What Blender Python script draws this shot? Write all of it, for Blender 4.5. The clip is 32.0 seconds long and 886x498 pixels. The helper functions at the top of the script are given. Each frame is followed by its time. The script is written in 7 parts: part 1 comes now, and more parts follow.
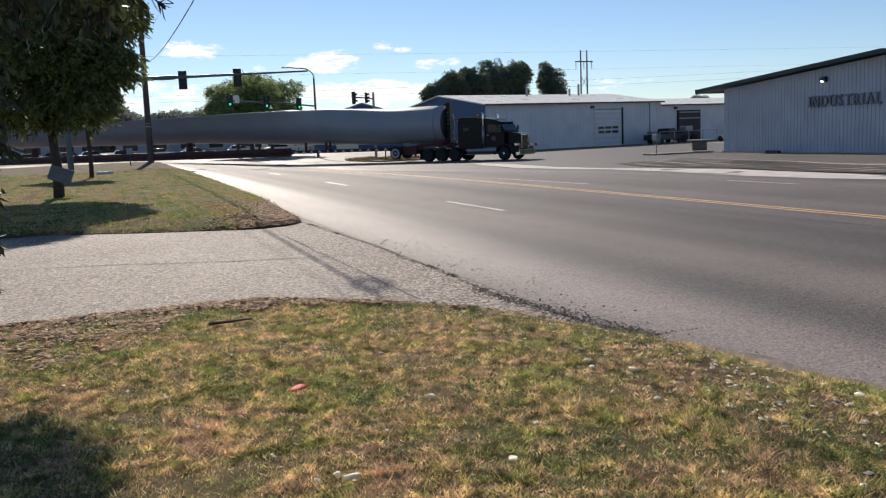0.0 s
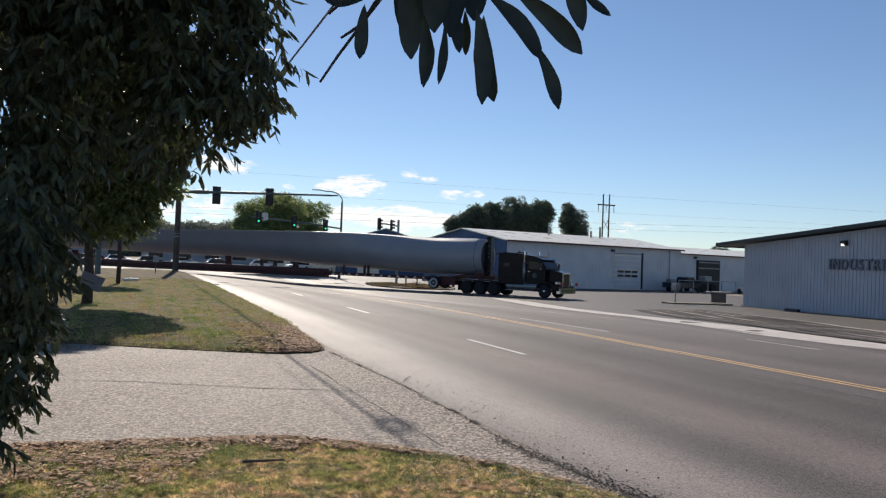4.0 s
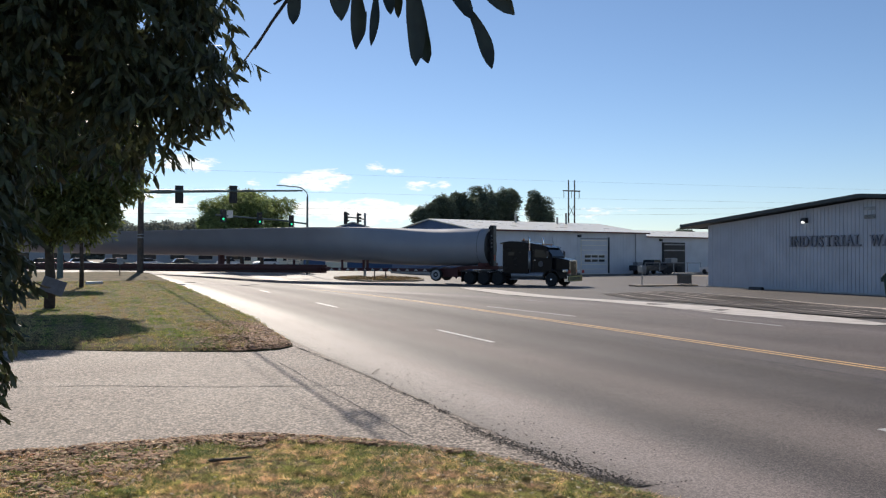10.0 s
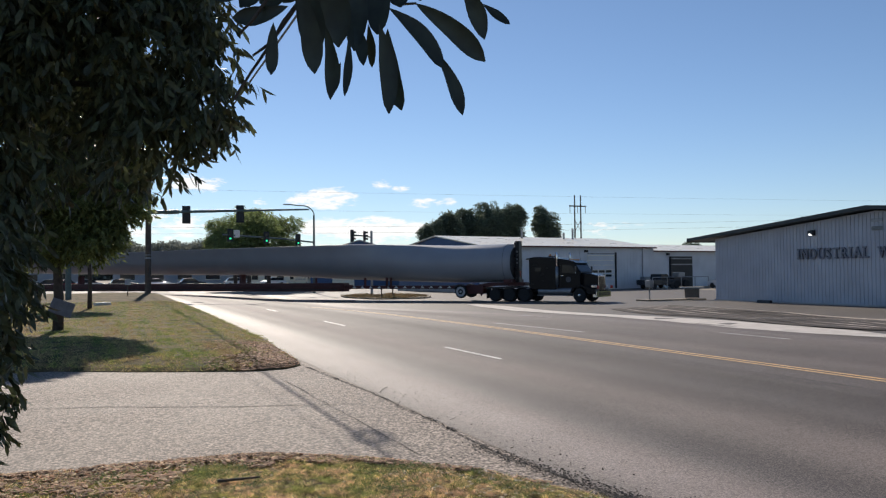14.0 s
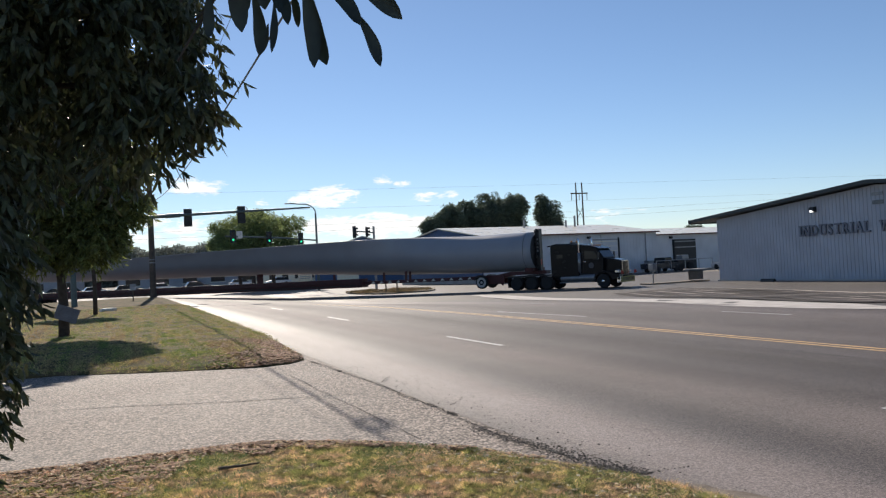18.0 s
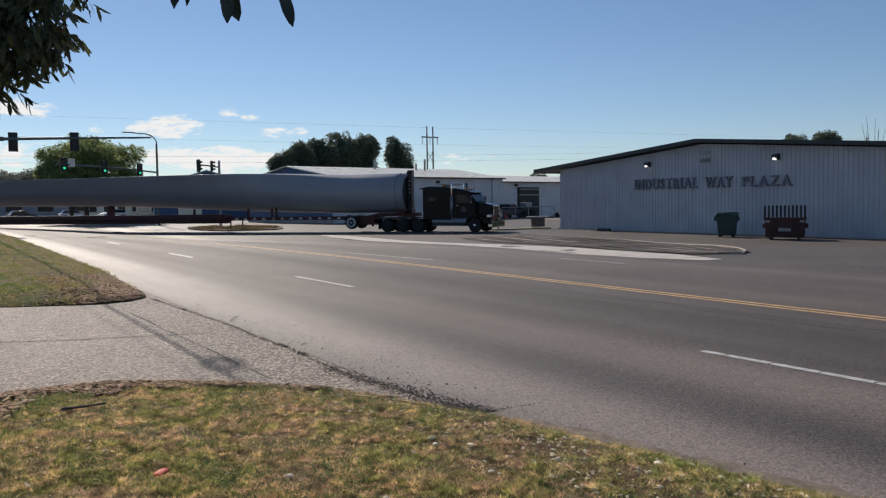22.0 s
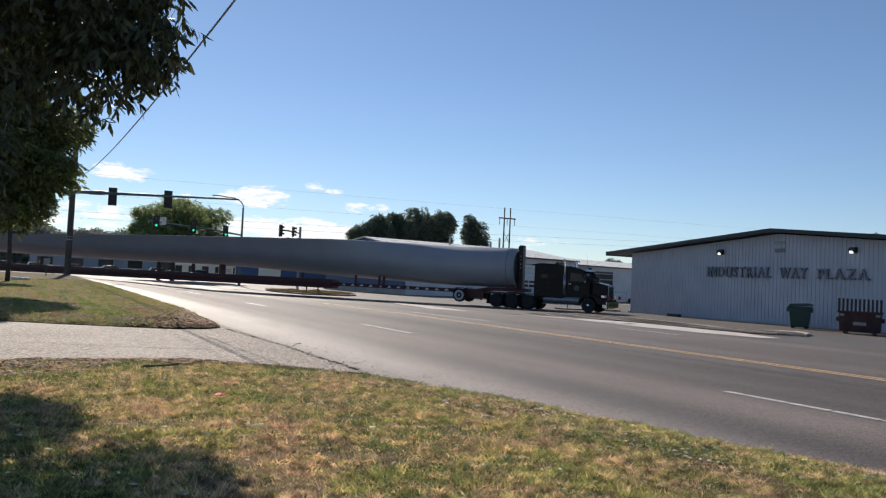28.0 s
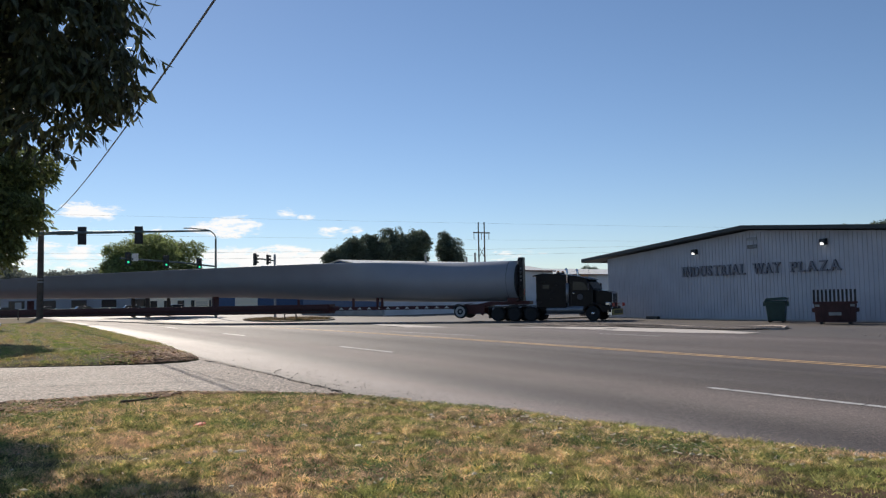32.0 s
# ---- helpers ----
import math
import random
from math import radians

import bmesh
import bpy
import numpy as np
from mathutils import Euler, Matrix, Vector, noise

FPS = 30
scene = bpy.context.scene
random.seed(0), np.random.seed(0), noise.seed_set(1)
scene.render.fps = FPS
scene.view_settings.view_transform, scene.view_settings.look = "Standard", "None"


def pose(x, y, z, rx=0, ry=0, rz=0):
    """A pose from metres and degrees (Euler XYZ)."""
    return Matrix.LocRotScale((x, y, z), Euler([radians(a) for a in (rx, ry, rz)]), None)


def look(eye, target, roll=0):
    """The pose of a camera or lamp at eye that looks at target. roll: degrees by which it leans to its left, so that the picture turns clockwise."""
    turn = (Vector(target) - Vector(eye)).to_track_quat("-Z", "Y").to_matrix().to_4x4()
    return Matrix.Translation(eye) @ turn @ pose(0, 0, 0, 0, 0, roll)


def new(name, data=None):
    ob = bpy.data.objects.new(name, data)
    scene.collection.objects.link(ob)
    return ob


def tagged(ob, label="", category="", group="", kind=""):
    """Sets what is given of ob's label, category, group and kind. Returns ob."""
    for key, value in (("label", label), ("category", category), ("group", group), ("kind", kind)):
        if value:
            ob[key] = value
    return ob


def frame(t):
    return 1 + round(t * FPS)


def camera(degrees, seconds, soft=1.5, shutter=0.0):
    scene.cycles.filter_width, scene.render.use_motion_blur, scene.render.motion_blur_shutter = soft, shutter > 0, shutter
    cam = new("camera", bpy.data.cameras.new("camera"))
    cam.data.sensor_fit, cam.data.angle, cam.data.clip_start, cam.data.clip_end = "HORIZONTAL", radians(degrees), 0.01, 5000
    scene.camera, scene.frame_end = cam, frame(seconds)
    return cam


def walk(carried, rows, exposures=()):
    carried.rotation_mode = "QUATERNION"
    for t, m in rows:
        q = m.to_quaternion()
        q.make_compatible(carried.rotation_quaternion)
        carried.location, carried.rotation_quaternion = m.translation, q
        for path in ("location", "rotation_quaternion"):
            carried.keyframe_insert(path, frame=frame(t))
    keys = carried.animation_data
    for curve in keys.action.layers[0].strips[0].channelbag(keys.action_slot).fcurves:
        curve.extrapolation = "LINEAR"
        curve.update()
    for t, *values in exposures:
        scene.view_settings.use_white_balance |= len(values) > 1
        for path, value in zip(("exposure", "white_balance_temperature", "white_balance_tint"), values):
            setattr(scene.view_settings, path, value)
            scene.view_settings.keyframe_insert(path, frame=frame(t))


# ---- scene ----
cam = camera(55.6, 32.0, soft=1.25)
PATH = [
    (0, (0.226, -0.084, 1.553), (0.935, 1.767, 1.284), -2.3),
    (0.5, (0.13, 0.1, 1.571), (0.8, 1.945, 1.188), -4.9),
    (1, (0.129, -0.059, 1.64), (0.75, 1.808, 1.283), -3.1),
    (1.5, (0.11, -0.196, 1.719), (0.77, 1.674, 1.457), -0.3),
    (2, (0.032, -0.211, 1.71), (0.719, 1.656, 1.51), -2.6),
    (2.5, (0.011, -0.195, 1.732), (0.616, 1.706, 1.586), -0.5),
    (3, (-0.013, -0.272, 1.77), (0.611, 1.628, 1.724), 1.5),
    (3.5, (-0.015, -0.216, 1.767), (0.649, 1.671, 1.786), 1.9),
    (4, (-0.014, -0.243, 1.767), (0.667, 1.637, 1.802), 2.2),
    (4.5, (-0.031, -0.268, 1.765), (0.634, 1.618, 1.807), 3.0),
    (6.5, (-0.01, -0.267, 1.763), (0.633, 1.627, 1.793), 0.6),
    (7, (0.003, -0.241, 1.744), (0.683, 1.64, 1.74), -0.2),
    (7.5, (-0.001, -0.215, 1.752), (0.741, 1.641, 1.703), -0.7),
    (8, (0.013, -0.266, 1.761), (0.775, 1.582, 1.718), -0.4),
    (8.5, (0.034, -0.273, 1.75), (0.768, 1.587, 1.719), -0.4),
    (9, (0.038, -0.268, 1.756), (0.752, 1.6, 1.732), -0.4),
    (9.5, (0.045, -0.269, 1.762), (0.792, 1.586, 1.761), -0.4),
    (10, (0.036, -0.275, 1.764), (0.788, 1.578, 1.779), 0.1),
    (10.5, (0.031, -0.283, 1.765), (0.766, 1.577, 1.79), 0.5),
    (11, (0.027, -0.265, 1.756), (0.739, 1.604, 1.789), 0.8),
    (11.5, (0.024, -0.275, 1.768), (0.719, 1.6, 1.812), 0.9),
    (12, (0.031, -0.251, 1.768), (0.723, 1.624, 1.832), 0.3),
    (12.5, (0.035, -0.264, 1.77), (0.738, 1.607, 1.84), -0.3),
    (13, (0.048, -0.273, 1.765), (0.767, 1.592, 1.822), -0.5),
    (13.5, (0.039, -0.278, 1.766), (0.768, 1.583, 1.814), -0.5),
    (14, (0.032, -0.308, 1.773), (0.769, 1.55, 1.828), -0.6),
    (14.5, (0.039, -0.292, 1.771), (0.78, 1.565, 1.831), -0.7),
    (16.5, (0.051, -0.296, 1.771), (0.793, 1.56, 1.837), -1.1),
    (17, (0.04, -0.321, 1.779), (0.789, 1.532, 1.85), -1.4),
    (17.5, (0.061, -0.313, 1.761), (0.796, 1.546, 1.816), -2.1),
    (18, (0.102, -0.462, 1.699), (0.83, 1.4, 1.738), -3.0),
    (18.5, (0.098, -0.504, 1.658), (0.831, 1.356, 1.712), -4.7),
    (19, (0.105, -0.524, 1.678), (0.902, 1.31, 1.719), -5.0),
    (19.5, (0.141, -0.432, 1.689), (0.993, 1.377, 1.639), -4.2),
    (20, (0.11, -0.448, 1.698), (0.989, 1.346, 1.597), -3.1),
    (20.5, (0.108, -0.427, 1.718), (1.028, 1.347, 1.637), -2.5),
    (21, (0.135, -0.418, 1.735), (1.06, 1.354, 1.651), -1.4),
    (21.5, (0.051, -0.5, 1.744), (0.983, 1.268, 1.654), -0.8),
    (22, (-0.009, -0.501, 1.728), (1.036, 1.201, 1.615), -0.8),
    (22.5, (0.025, -0.595, 1.739), (1.244, 0.985, 1.61), 1.8),
    (23, (0.035, -0.62, 1.738), (1.339, 0.893, 1.635), 2.4),
    (23.5, (-0.028, -0.727, 1.741), (1.145, 0.889, 1.63), 1.2),
    (24, (-0.1, -0.925, 1.722), (0.761, 0.869, 1.524), 1.0),
    (24.5, (-0.264, -1.068, 1.705), (0.57, 0.738, 1.498), -0.4),
    (26.5, (-0.181, -1.273, 1.466), (0.68, 0.532, 1.42), -2.6),
    (27, (-0.169, -1.314, 1.291), (0.652, 0.509, 1.343), -1.8),
    (27.5, (-0.18, -1.427, 1.171), (0.635, 0.398, 1.239), 0.4),
    (28, (-0.183, -1.512, 1.154), (0.705, 0.278, 1.231), 2.7),
    (28.5, (-0.16, -1.503, 1.14), (0.77, 0.265, 1.225), 0.9),
    (29, (-0.168, -1.54, 1.112), (0.73, 0.245, 1.2), -1.0),
    (29.5, (-0.171, -1.484, 1.134), (0.699, 0.312, 1.273), 0.1),
    (30, (-0.173, -1.493, 1.129), (0.701, 0.3, 1.288), -0.4),
    (30.5, (-0.157, -1.486, 1.116), (0.768, 0.282, 1.258), -1.2),
    (31, (-0.148, -1.476, 1.114), (0.823, 0.269, 1.233), -1.1),
    (31.5, (-0.153, -1.493, 1.117), (0.825, 0.248, 1.234), -1.2),
    (32, (-0.159, -1.476, 1.116), (0.779, 0.286, 1.236), -1.1),
]
walk(cam, [(t, look(eye, target, roll)) for t, eye, target, roll in PATH],
     exposures=[(0, 0.14), (1, 0.42), (2, 0.14), (3, 0.24), (4, 0.06), (7, 0.06), (9, 0.2), (13, 0.06), (17, 0.1), (19, 0.15), (21, -0.06), (22.6, -0.2), (23.2, -0.2), (24.3, -0.1), (27, 0.22), (28, 0.08), (32, 0.0)])

# ---- light: clear morning sky, sun ahead of the camera and a little to its right ----
SUN_ELEV, SUN_AZ = 31.0, 4.0          # degrees; azimuth from +y, positive towards +x
world = bpy.data.worlds.new("sky")
scene.world = world
world.use_nodes = True
wn, wl = world.node_tree.nodes, world.node_tree.links
wn.clear()

sky = wn.new("ShaderNodeTexSky")
sky.sky_type = "NISHITA"
sky.sun_disc = False
sky.sun_elevation = radians(SUN_ELEV)
sky.sun_rotation = radians(SUN_AZ)
sky.altitude = 20
sky.air_density, sky.dust_density, sky.ozone_density = 0.9, 0.05, 2.8
out = wn.new("ShaderNodeOutputWorld")
bg = wn.new("ShaderNodeBackground")
bg.inputs["Strength"].default_value = 0.084
coord = wn.new("ShaderNodeTexCoord")
split = wn.new("ShaderNodeSeparateXYZ")
wl.new(coord.outputs["Generated"], split.inputs[0])


def wmath(op, a, b=None, clamp=False):
    n = wn.new("ShaderNodeMath")
    n.operation, n.use_clamp = op, clamp
    for socket, v in zip(n.inputs, (a, b)):
        if v is None:
            continue
        if isinstance(v, (int, float)):
            socket.default_value = v
        else:
            wl.new(v, socket)
    return n.outputs[0]


azim = wmath("ARCTAN2", split.outputs[0], split.outputs[1])
cnoise = wn.new("ShaderNodeTexNoise")
cnoise.inputs["Scale"].default_value, cnoise.inputs["Detail"].default_value, cnoise.inputs["Roughness"].default_value = 30.0, 9.0, 0.7
stretch = wn.new("ShaderNodeMapping")
stretch.inputs["Scale"].default_value = (1.0, 1.0, 3.2)
wl.new(coord.outputs["Generated"], stretch.inputs[0])
wl.new(stretch.outputs[0], cnoise.inputs["Vector"])
cloud = None
# azimuth, elevation, half width, half height in degrees, density
for a, e, w, h, d in ((13.6, 5.1, 2.6, 0.75, 1.9), (16.6, 3.0, 5.6, 0.95, 2.0), (17.4, 5.95, 1.0, 0.35, 1.3), (18.8, 5.7, 0.7, 0.25, 1.2),
                      (21.0, 4.75, 1.9, 0.33, 1.0), (5.2, 6.0, 1.9, 0.65, 1.7), (2.4, 3.0, 4.5, 1.0, 0.9), (9.6, 4.9, 0.9, 0.25, 0.6), (26.5, 2.4, 5.0, 0.5, 0.4),
                      (-9.0, 4.5, 4.0, 1.0, 0.9), (-22.0, 6.0, 5.0, 0.9, 0.8), (33.0, 3.0, 1.2, 0.25, 0.45)):
    da = wmath("DIVIDE", wmath("SUBTRACT", azim, radians(a)), radians(w))
    de = wmath("DIVIDE", wmath("SUBTRACT", split.outputs[2], math.sin(radians(e))), radians(h))
    r2 = wmath("ADD", wmath("MULTIPLY", da, da), wmath("MULTIPLY", de, de))
    m = wmath("MULTIPLY", wmath("SUBTRACT", 1.0, r2), d)
    cloud = m if cloud is None else wmath("MAXIMUM", cloud, m)
cloud = wmath("ADD", wmath("MULTIPLY", wmath("MAXIMUM", cloud, -4.0), 0.55), wmath("MULTIPLY", wmath("SUBTRACT", cnoise.outputs[0], 0.53), 4.6))
cloud = wmath("MULTIPLY", wmath("MULTIPLY", cloud, 1.7, True), 0.95)
mixc = wn.new("ShaderNodeMixRGB")
wl.new(cloud, mixc.inputs[0])
tint = wn.new("ShaderNodeMixRGB")
tint.blend_type, tint.inputs[0].default_value = "MULTIPLY", 1.0
height_tint = wn.new("ShaderNodeMixRGB")
wl.new(wmath("DIVIDE", split.outputs[2], 0.3, True), height_tint.inputs[0])
height_tint.inputs[1].default_value, height_tint.inputs[2].default_value = (0.955, 1.0, 1.12, 1), (0.97, 1.0, 1.07, 1)
wl.new(height_tint.outputs[0], tint.inputs[2])
wl.new(sky.outputs[0], tint.inputs[1])
wl.new(tint.outputs[0], mixc.inputs[1])
mixc.inputs[2].default_value = (12.0, 11.8, 11.6, 1)
wl.new(mixc.outputs[0], bg.inputs["Color"])
wl.new(bg.outputs[0], out.inputs[0])

sun_data = bpy.data.lights.new("sun", "SUN")
sun_data.energy, sun_data.angle, sun_data.color = 5.0, radians(0.53), (1.0, 0.895, 0.775)
sun = new("sun", sun_data)
_sd = Vector((math.sin(radians(SUN_AZ)) * math.cos(radians(SUN_ELEV)), math.cos(radians(SUN_AZ)) * math.cos(radians(SUN_ELEV)), math.sin(radians(SUN_ELEV))))
sun.matrix_world = look(_sd * 100, (0, 0, 0))

# ---- materials ----
def mat(name, color, rough=0.6, metal=0.0, vary=0.25, scale=4.0, bump=0.0, fine=60.0, color2=None, spec=0.5, island=0.0, obj=0.0, trans=0.0):
    """A two-scale procedural surface: broad stains and fine grain in world-size object coordinates."""
    m = bpy.data.materials.new(name)
    m.use_nodes = True
    n, l = m.node_tree.nodes, m.node_tree.links
    b = n["Principled BSDF"]
    b.inputs["Roughness"].default_value, b.inputs["Metallic"].default_value = rough, metal
    b.inputs["Specular IOR Level"].default_value = spec
    tc = n.new("ShaderNodeTexCoord")
    big, small = n.new("ShaderNodeTexNoise"), n.new("ShaderNodeTexNoise")
    for t, s, d in ((big, scale, 5.0), (small, fine, 3.0)):
        t.inputs["Scale"].default_value, t.inputs["Detail"].default_value = s, d
        l.new(tc.outputs["Object"], t.inputs["Vector"])
    mix = n.new("ShaderNodeMixRGB")
    c2 = color2 or tuple(c * (1 - vary) for c in color)
    mix.inputs[1].default_value, mix.inputs[2].default_value = (*color, 1), (*c2, 1)
    ramp = n.new("ShaderNodeValToRGB")
    ramp.color_ramp.elements[0].position, ramp.color_ramp.elements[1].position = 0.35, 0.68
    l.new(big.outputs[0], ramp.inputs[0])
    l.new(ramp.outputs[0], mix.inputs[0])
    grain = n.new("ShaderNodeMixRGB")
    grain.blend_type = "OVERLAY"
    grain.inputs[0].default_value = min(1.0, vary * 1.6)
    l.new(mix.outputs[0], grain.inputs[1])
    l.new(small.outputs[0], grain.inputs[2])
    last = grain.outputs[0]
    for amount, kind in ((island, "geo"), (obj, "obj")):
        if amount:
            hsv = n.new("ShaderNodeHueSaturation")
            src = n.new("ShaderNodeNewGeometry").outputs["Random Per Island"] if kind == "geo" else n.new("ShaderNodeObjectInfo").outputs["Random"]
            mr = n.new("ShaderNodeMapRange")
            mr.inputs["To Min"].default_value, mr.inputs["To Max"].default_value = 1 - amount, 1 + amount
            l.new(src, mr.inputs[0])
            l.new(mr.outputs[0], hsv.inputs["Value"])
            l.new(last, hsv.inputs["Color"])
            last = hsv.outputs[0]
    l.new(last, b.inputs["Base Color"])
    rr = n.new("ShaderNodeMapRange")
    rr.inputs["To Min"].default_value, rr.inputs["To Max"].default_value = max(0.02, rough - 0.12), min(1, rough + 0.12)
    l.new(big.outputs[0], rr.inputs[0])
    l.new(rr.outputs[0], b.inputs["Roughness"])
    if bump:
        bp = n.new("ShaderNodeBump")
        bp.inputs["Strength"].default_value, bp.inputs["Distance"].default_value = bump, 0.01
        l.new(small.outputs[0], bp.inputs["Height"])
        l.new(bp.outputs[0], b.inputs["Normal"])
    if trans:
        tr = n.new("ShaderNodeBsdfTranslucent")
        ms = n.new("ShaderNodeMixShader")
        ms.inputs[0].default_value = trans
        l.new(last, tr.inputs[0])
        l.new(b.outputs[0], ms.inputs[1])
        l.new(tr.outputs[0], ms.inputs[2])
        l.new(ms.outputs[0], n["Material Output"].inputs[0])
    return m


def glow(name, color, strength):
    m = bpy.data.materials.new(name)
    m.use_nodes = True
    b = m.node_tree.nodes["Principled BSDF"]
    b.inputs["Base Color"].default_value = (*color, 1)
    b.inputs["Emission Color"].default_value, b.inputs["Emission Strength"].default_value = (*color, 1), strength
    return m


def asphalt_mat(name, base, light, rough, aggregate=140.0, stripes=0.0, contrast=0.7, spec=0.3):
    """Asphalt: aggregate speckle, broad wear, and polished wheel tracks along y where stripes is set."""
    m = mat(name, base, rough, vary=0.3, scale=0.35, bump=0.5, fine=aggregate, color2=light, spec=spec)
    n, l = m.node_tree.nodes, m.node_tree.links
    b = n["Principled BSDF"]
    vor = n.new("ShaderNodeTexVoronoi")
    vor.inputs["Scale"].default_value = aggregate * 0.55
    tc = n["Texture Coordinate"]
    l.new(tc.outputs["Object"], vor.inputs["Vector"])
    src = b.inputs["Base Color"].links[0].from_socket
    sp = n.new("ShaderNodeMixRGB")
    sp.blend_type = "MULTIPLY"
    sp.inputs[0].default_value = contrast
    vr = n.new("ShaderNodeMapRange")
    vr.inputs["From Max"].default_value = 0.8
    vr.inputs["To Min"].default_value, vr.inputs["To Max"].default_value = 1.75, 0.35
    l.new(vor.outputs["Distance"], vr.inputs[0])
    l.new(src, sp.inputs[1])
    l.new(vr.outputs[0], sp.inputs[2])
    # each stone of the aggregate has its own shade
    cell = n.new("ShaderNodeSeparateXYZ")
    l.new(vor.outputs["Color"], cell.inputs[0])
    cr = n.new("ShaderNodeMapRange")
    cr.inputs["To Min"].default_value, cr.inputs["To Max"].default_value = 1 - 0.6 * contrast, 1 + 0.6 * contrast
    l.new(cell.outputs[0], cr.inputs[0])
    cm = n.new("ShaderNodeMixRGB")
    cm.blend_type, cm.inputs[0].default_value = "MULTIPLY", 1.0
    l.new(sp.outputs[0], cm.inputs[1])
    l.new(cr.outputs[0], cm.inputs[2])
    last = cm.outputs[0]
    if stripes:
        sx = n.new("ShaderNodeMapping")
        sx.inputs["Scale"].default_value = (0.34, 0.006, 1.0)
        l.new(tc.outputs["Object"], sx.inputs[0])
        ns = n.new("ShaderNodeTexNoise")
        ns.inputs["Scale"].default_value, ns.inputs["Detail"].default_value, ns.inputs["Roughness"].default_value = 1.0, 3.0, 0.48
        l.new(sx.outputs[0], ns.inputs["Vector"])
        rp = n.new("ShaderNodeMapRange")
        rp.inputs["From Min"].default_value, rp.inputs["From Max"].default_value = 0.38, 0.64
        rp.inputs["To Min"].default_value, rp.inputs["To Max"].default_value = 1 - stripes, 1 + stripes
        l.new(ns.outputs[0], rp.inputs[0])
        mu = n.new("ShaderNodeMixRGB")
        mu.blend_type, mu.inputs[0].default_value = "MULTIPLY", 1.0
        l.new(last, mu.inputs[1])
        l.new(rp.outputs[0], mu.inputs[2])
        # wheel tracks worn smooth and pale, coarse dark asphalt between them and by the centre line
        wander, across, lane = n.new("ShaderNodeMath"), n.new("ShaderNodeSeparateXYZ"), n.new("ShaderNodeValToRGB")
        l.new(tc.outputs["Object"], across.inputs[0])
        wander.operation = "MULTIPLY_ADD"
        l.new(ns.outputs[0], wander.inputs[0])
        wander.inputs[1].default_value = 0.5
        shift = n.new("ShaderNodeMath")
        shift.operation, shift.inputs[1].default_value = "ADD", -0.25
        l.new(across.outputs[0], shift.inputs[0])
        l.new(shift.outputs[0], wander.inputs[2])
        unit = n.new("ShaderNodeMath")
        unit.operation, unit.inputs[1].default_value = "DIVIDE", 20.0
        l.new(wander.outputs[0], unit.inputs[0])
        l.new(unit.outputs[0], lane.inputs[0])
        lane.color_ramp.interpolation = "EASE"
        el = lane.color_ramp.elements
        el[0].position, el[0].color = 3.5 / 20, (0.6, 0.6, 0.6, 1)
        el[1].position, el[1].color = 18.0 / 20, (0.58, 0.58, 0.58, 1)
        for x, v in ((4.6, 0.95), (5.5, 0.38), (6.7, 0.92), (8.0, 0.46), (9.4, 0.38), (10.6, 0.46), (12.4, 0.66), (14.0, 0.52), (15.2, 0.64)):
            el.new(x / 20).color = (v, v, v, 1)
        wear, both = n.new("ShaderNodeMixRGB"), n.new("ShaderNodeMapRange")
        both.inputs["To Max"].default_value = 1.6
        l.new(lane.outputs[0], both.inputs[0])
        wear.blend_type, wear.inputs[0].default_value = "MULTIPLY", 1.0
        l.new(mu.outputs[0], wear.inputs[1])
        l.new(both.outputs[0], wear.inputs[2])
        last = wear.outputs[0]
        grain = n.new("ShaderNodeMapRange")
        grain.inputs["From Min"].default_value, grain.inputs["From Max"].default_value = 0.38, 0.92
        grain.inputs["To Min"].default_value, grain.inputs["To Max"].default_value = min(1.0, contrast * 1.5), contrast * 0.4
        l.new(lane.outputs[0], grain.inputs[0])
        l.new(grain.outputs[0], sp.inputs[0])
        r2 = n.new("ShaderNodeMapRange")
        r2.inputs["From Min"].default_value, r2.inputs["From Max"].default_value = 0.3, 0.7
        r2.inputs["To Min"].default_value, r2.inputs["To Max"].default_value = rough + 0.12, rough - 0.12
        l.new(ns.outputs[0], r2.inputs[0])
        l.new(r2.outputs[0], b.inputs["Roughness"])
    l.new(last, b.inputs["Base Color"])
    return m


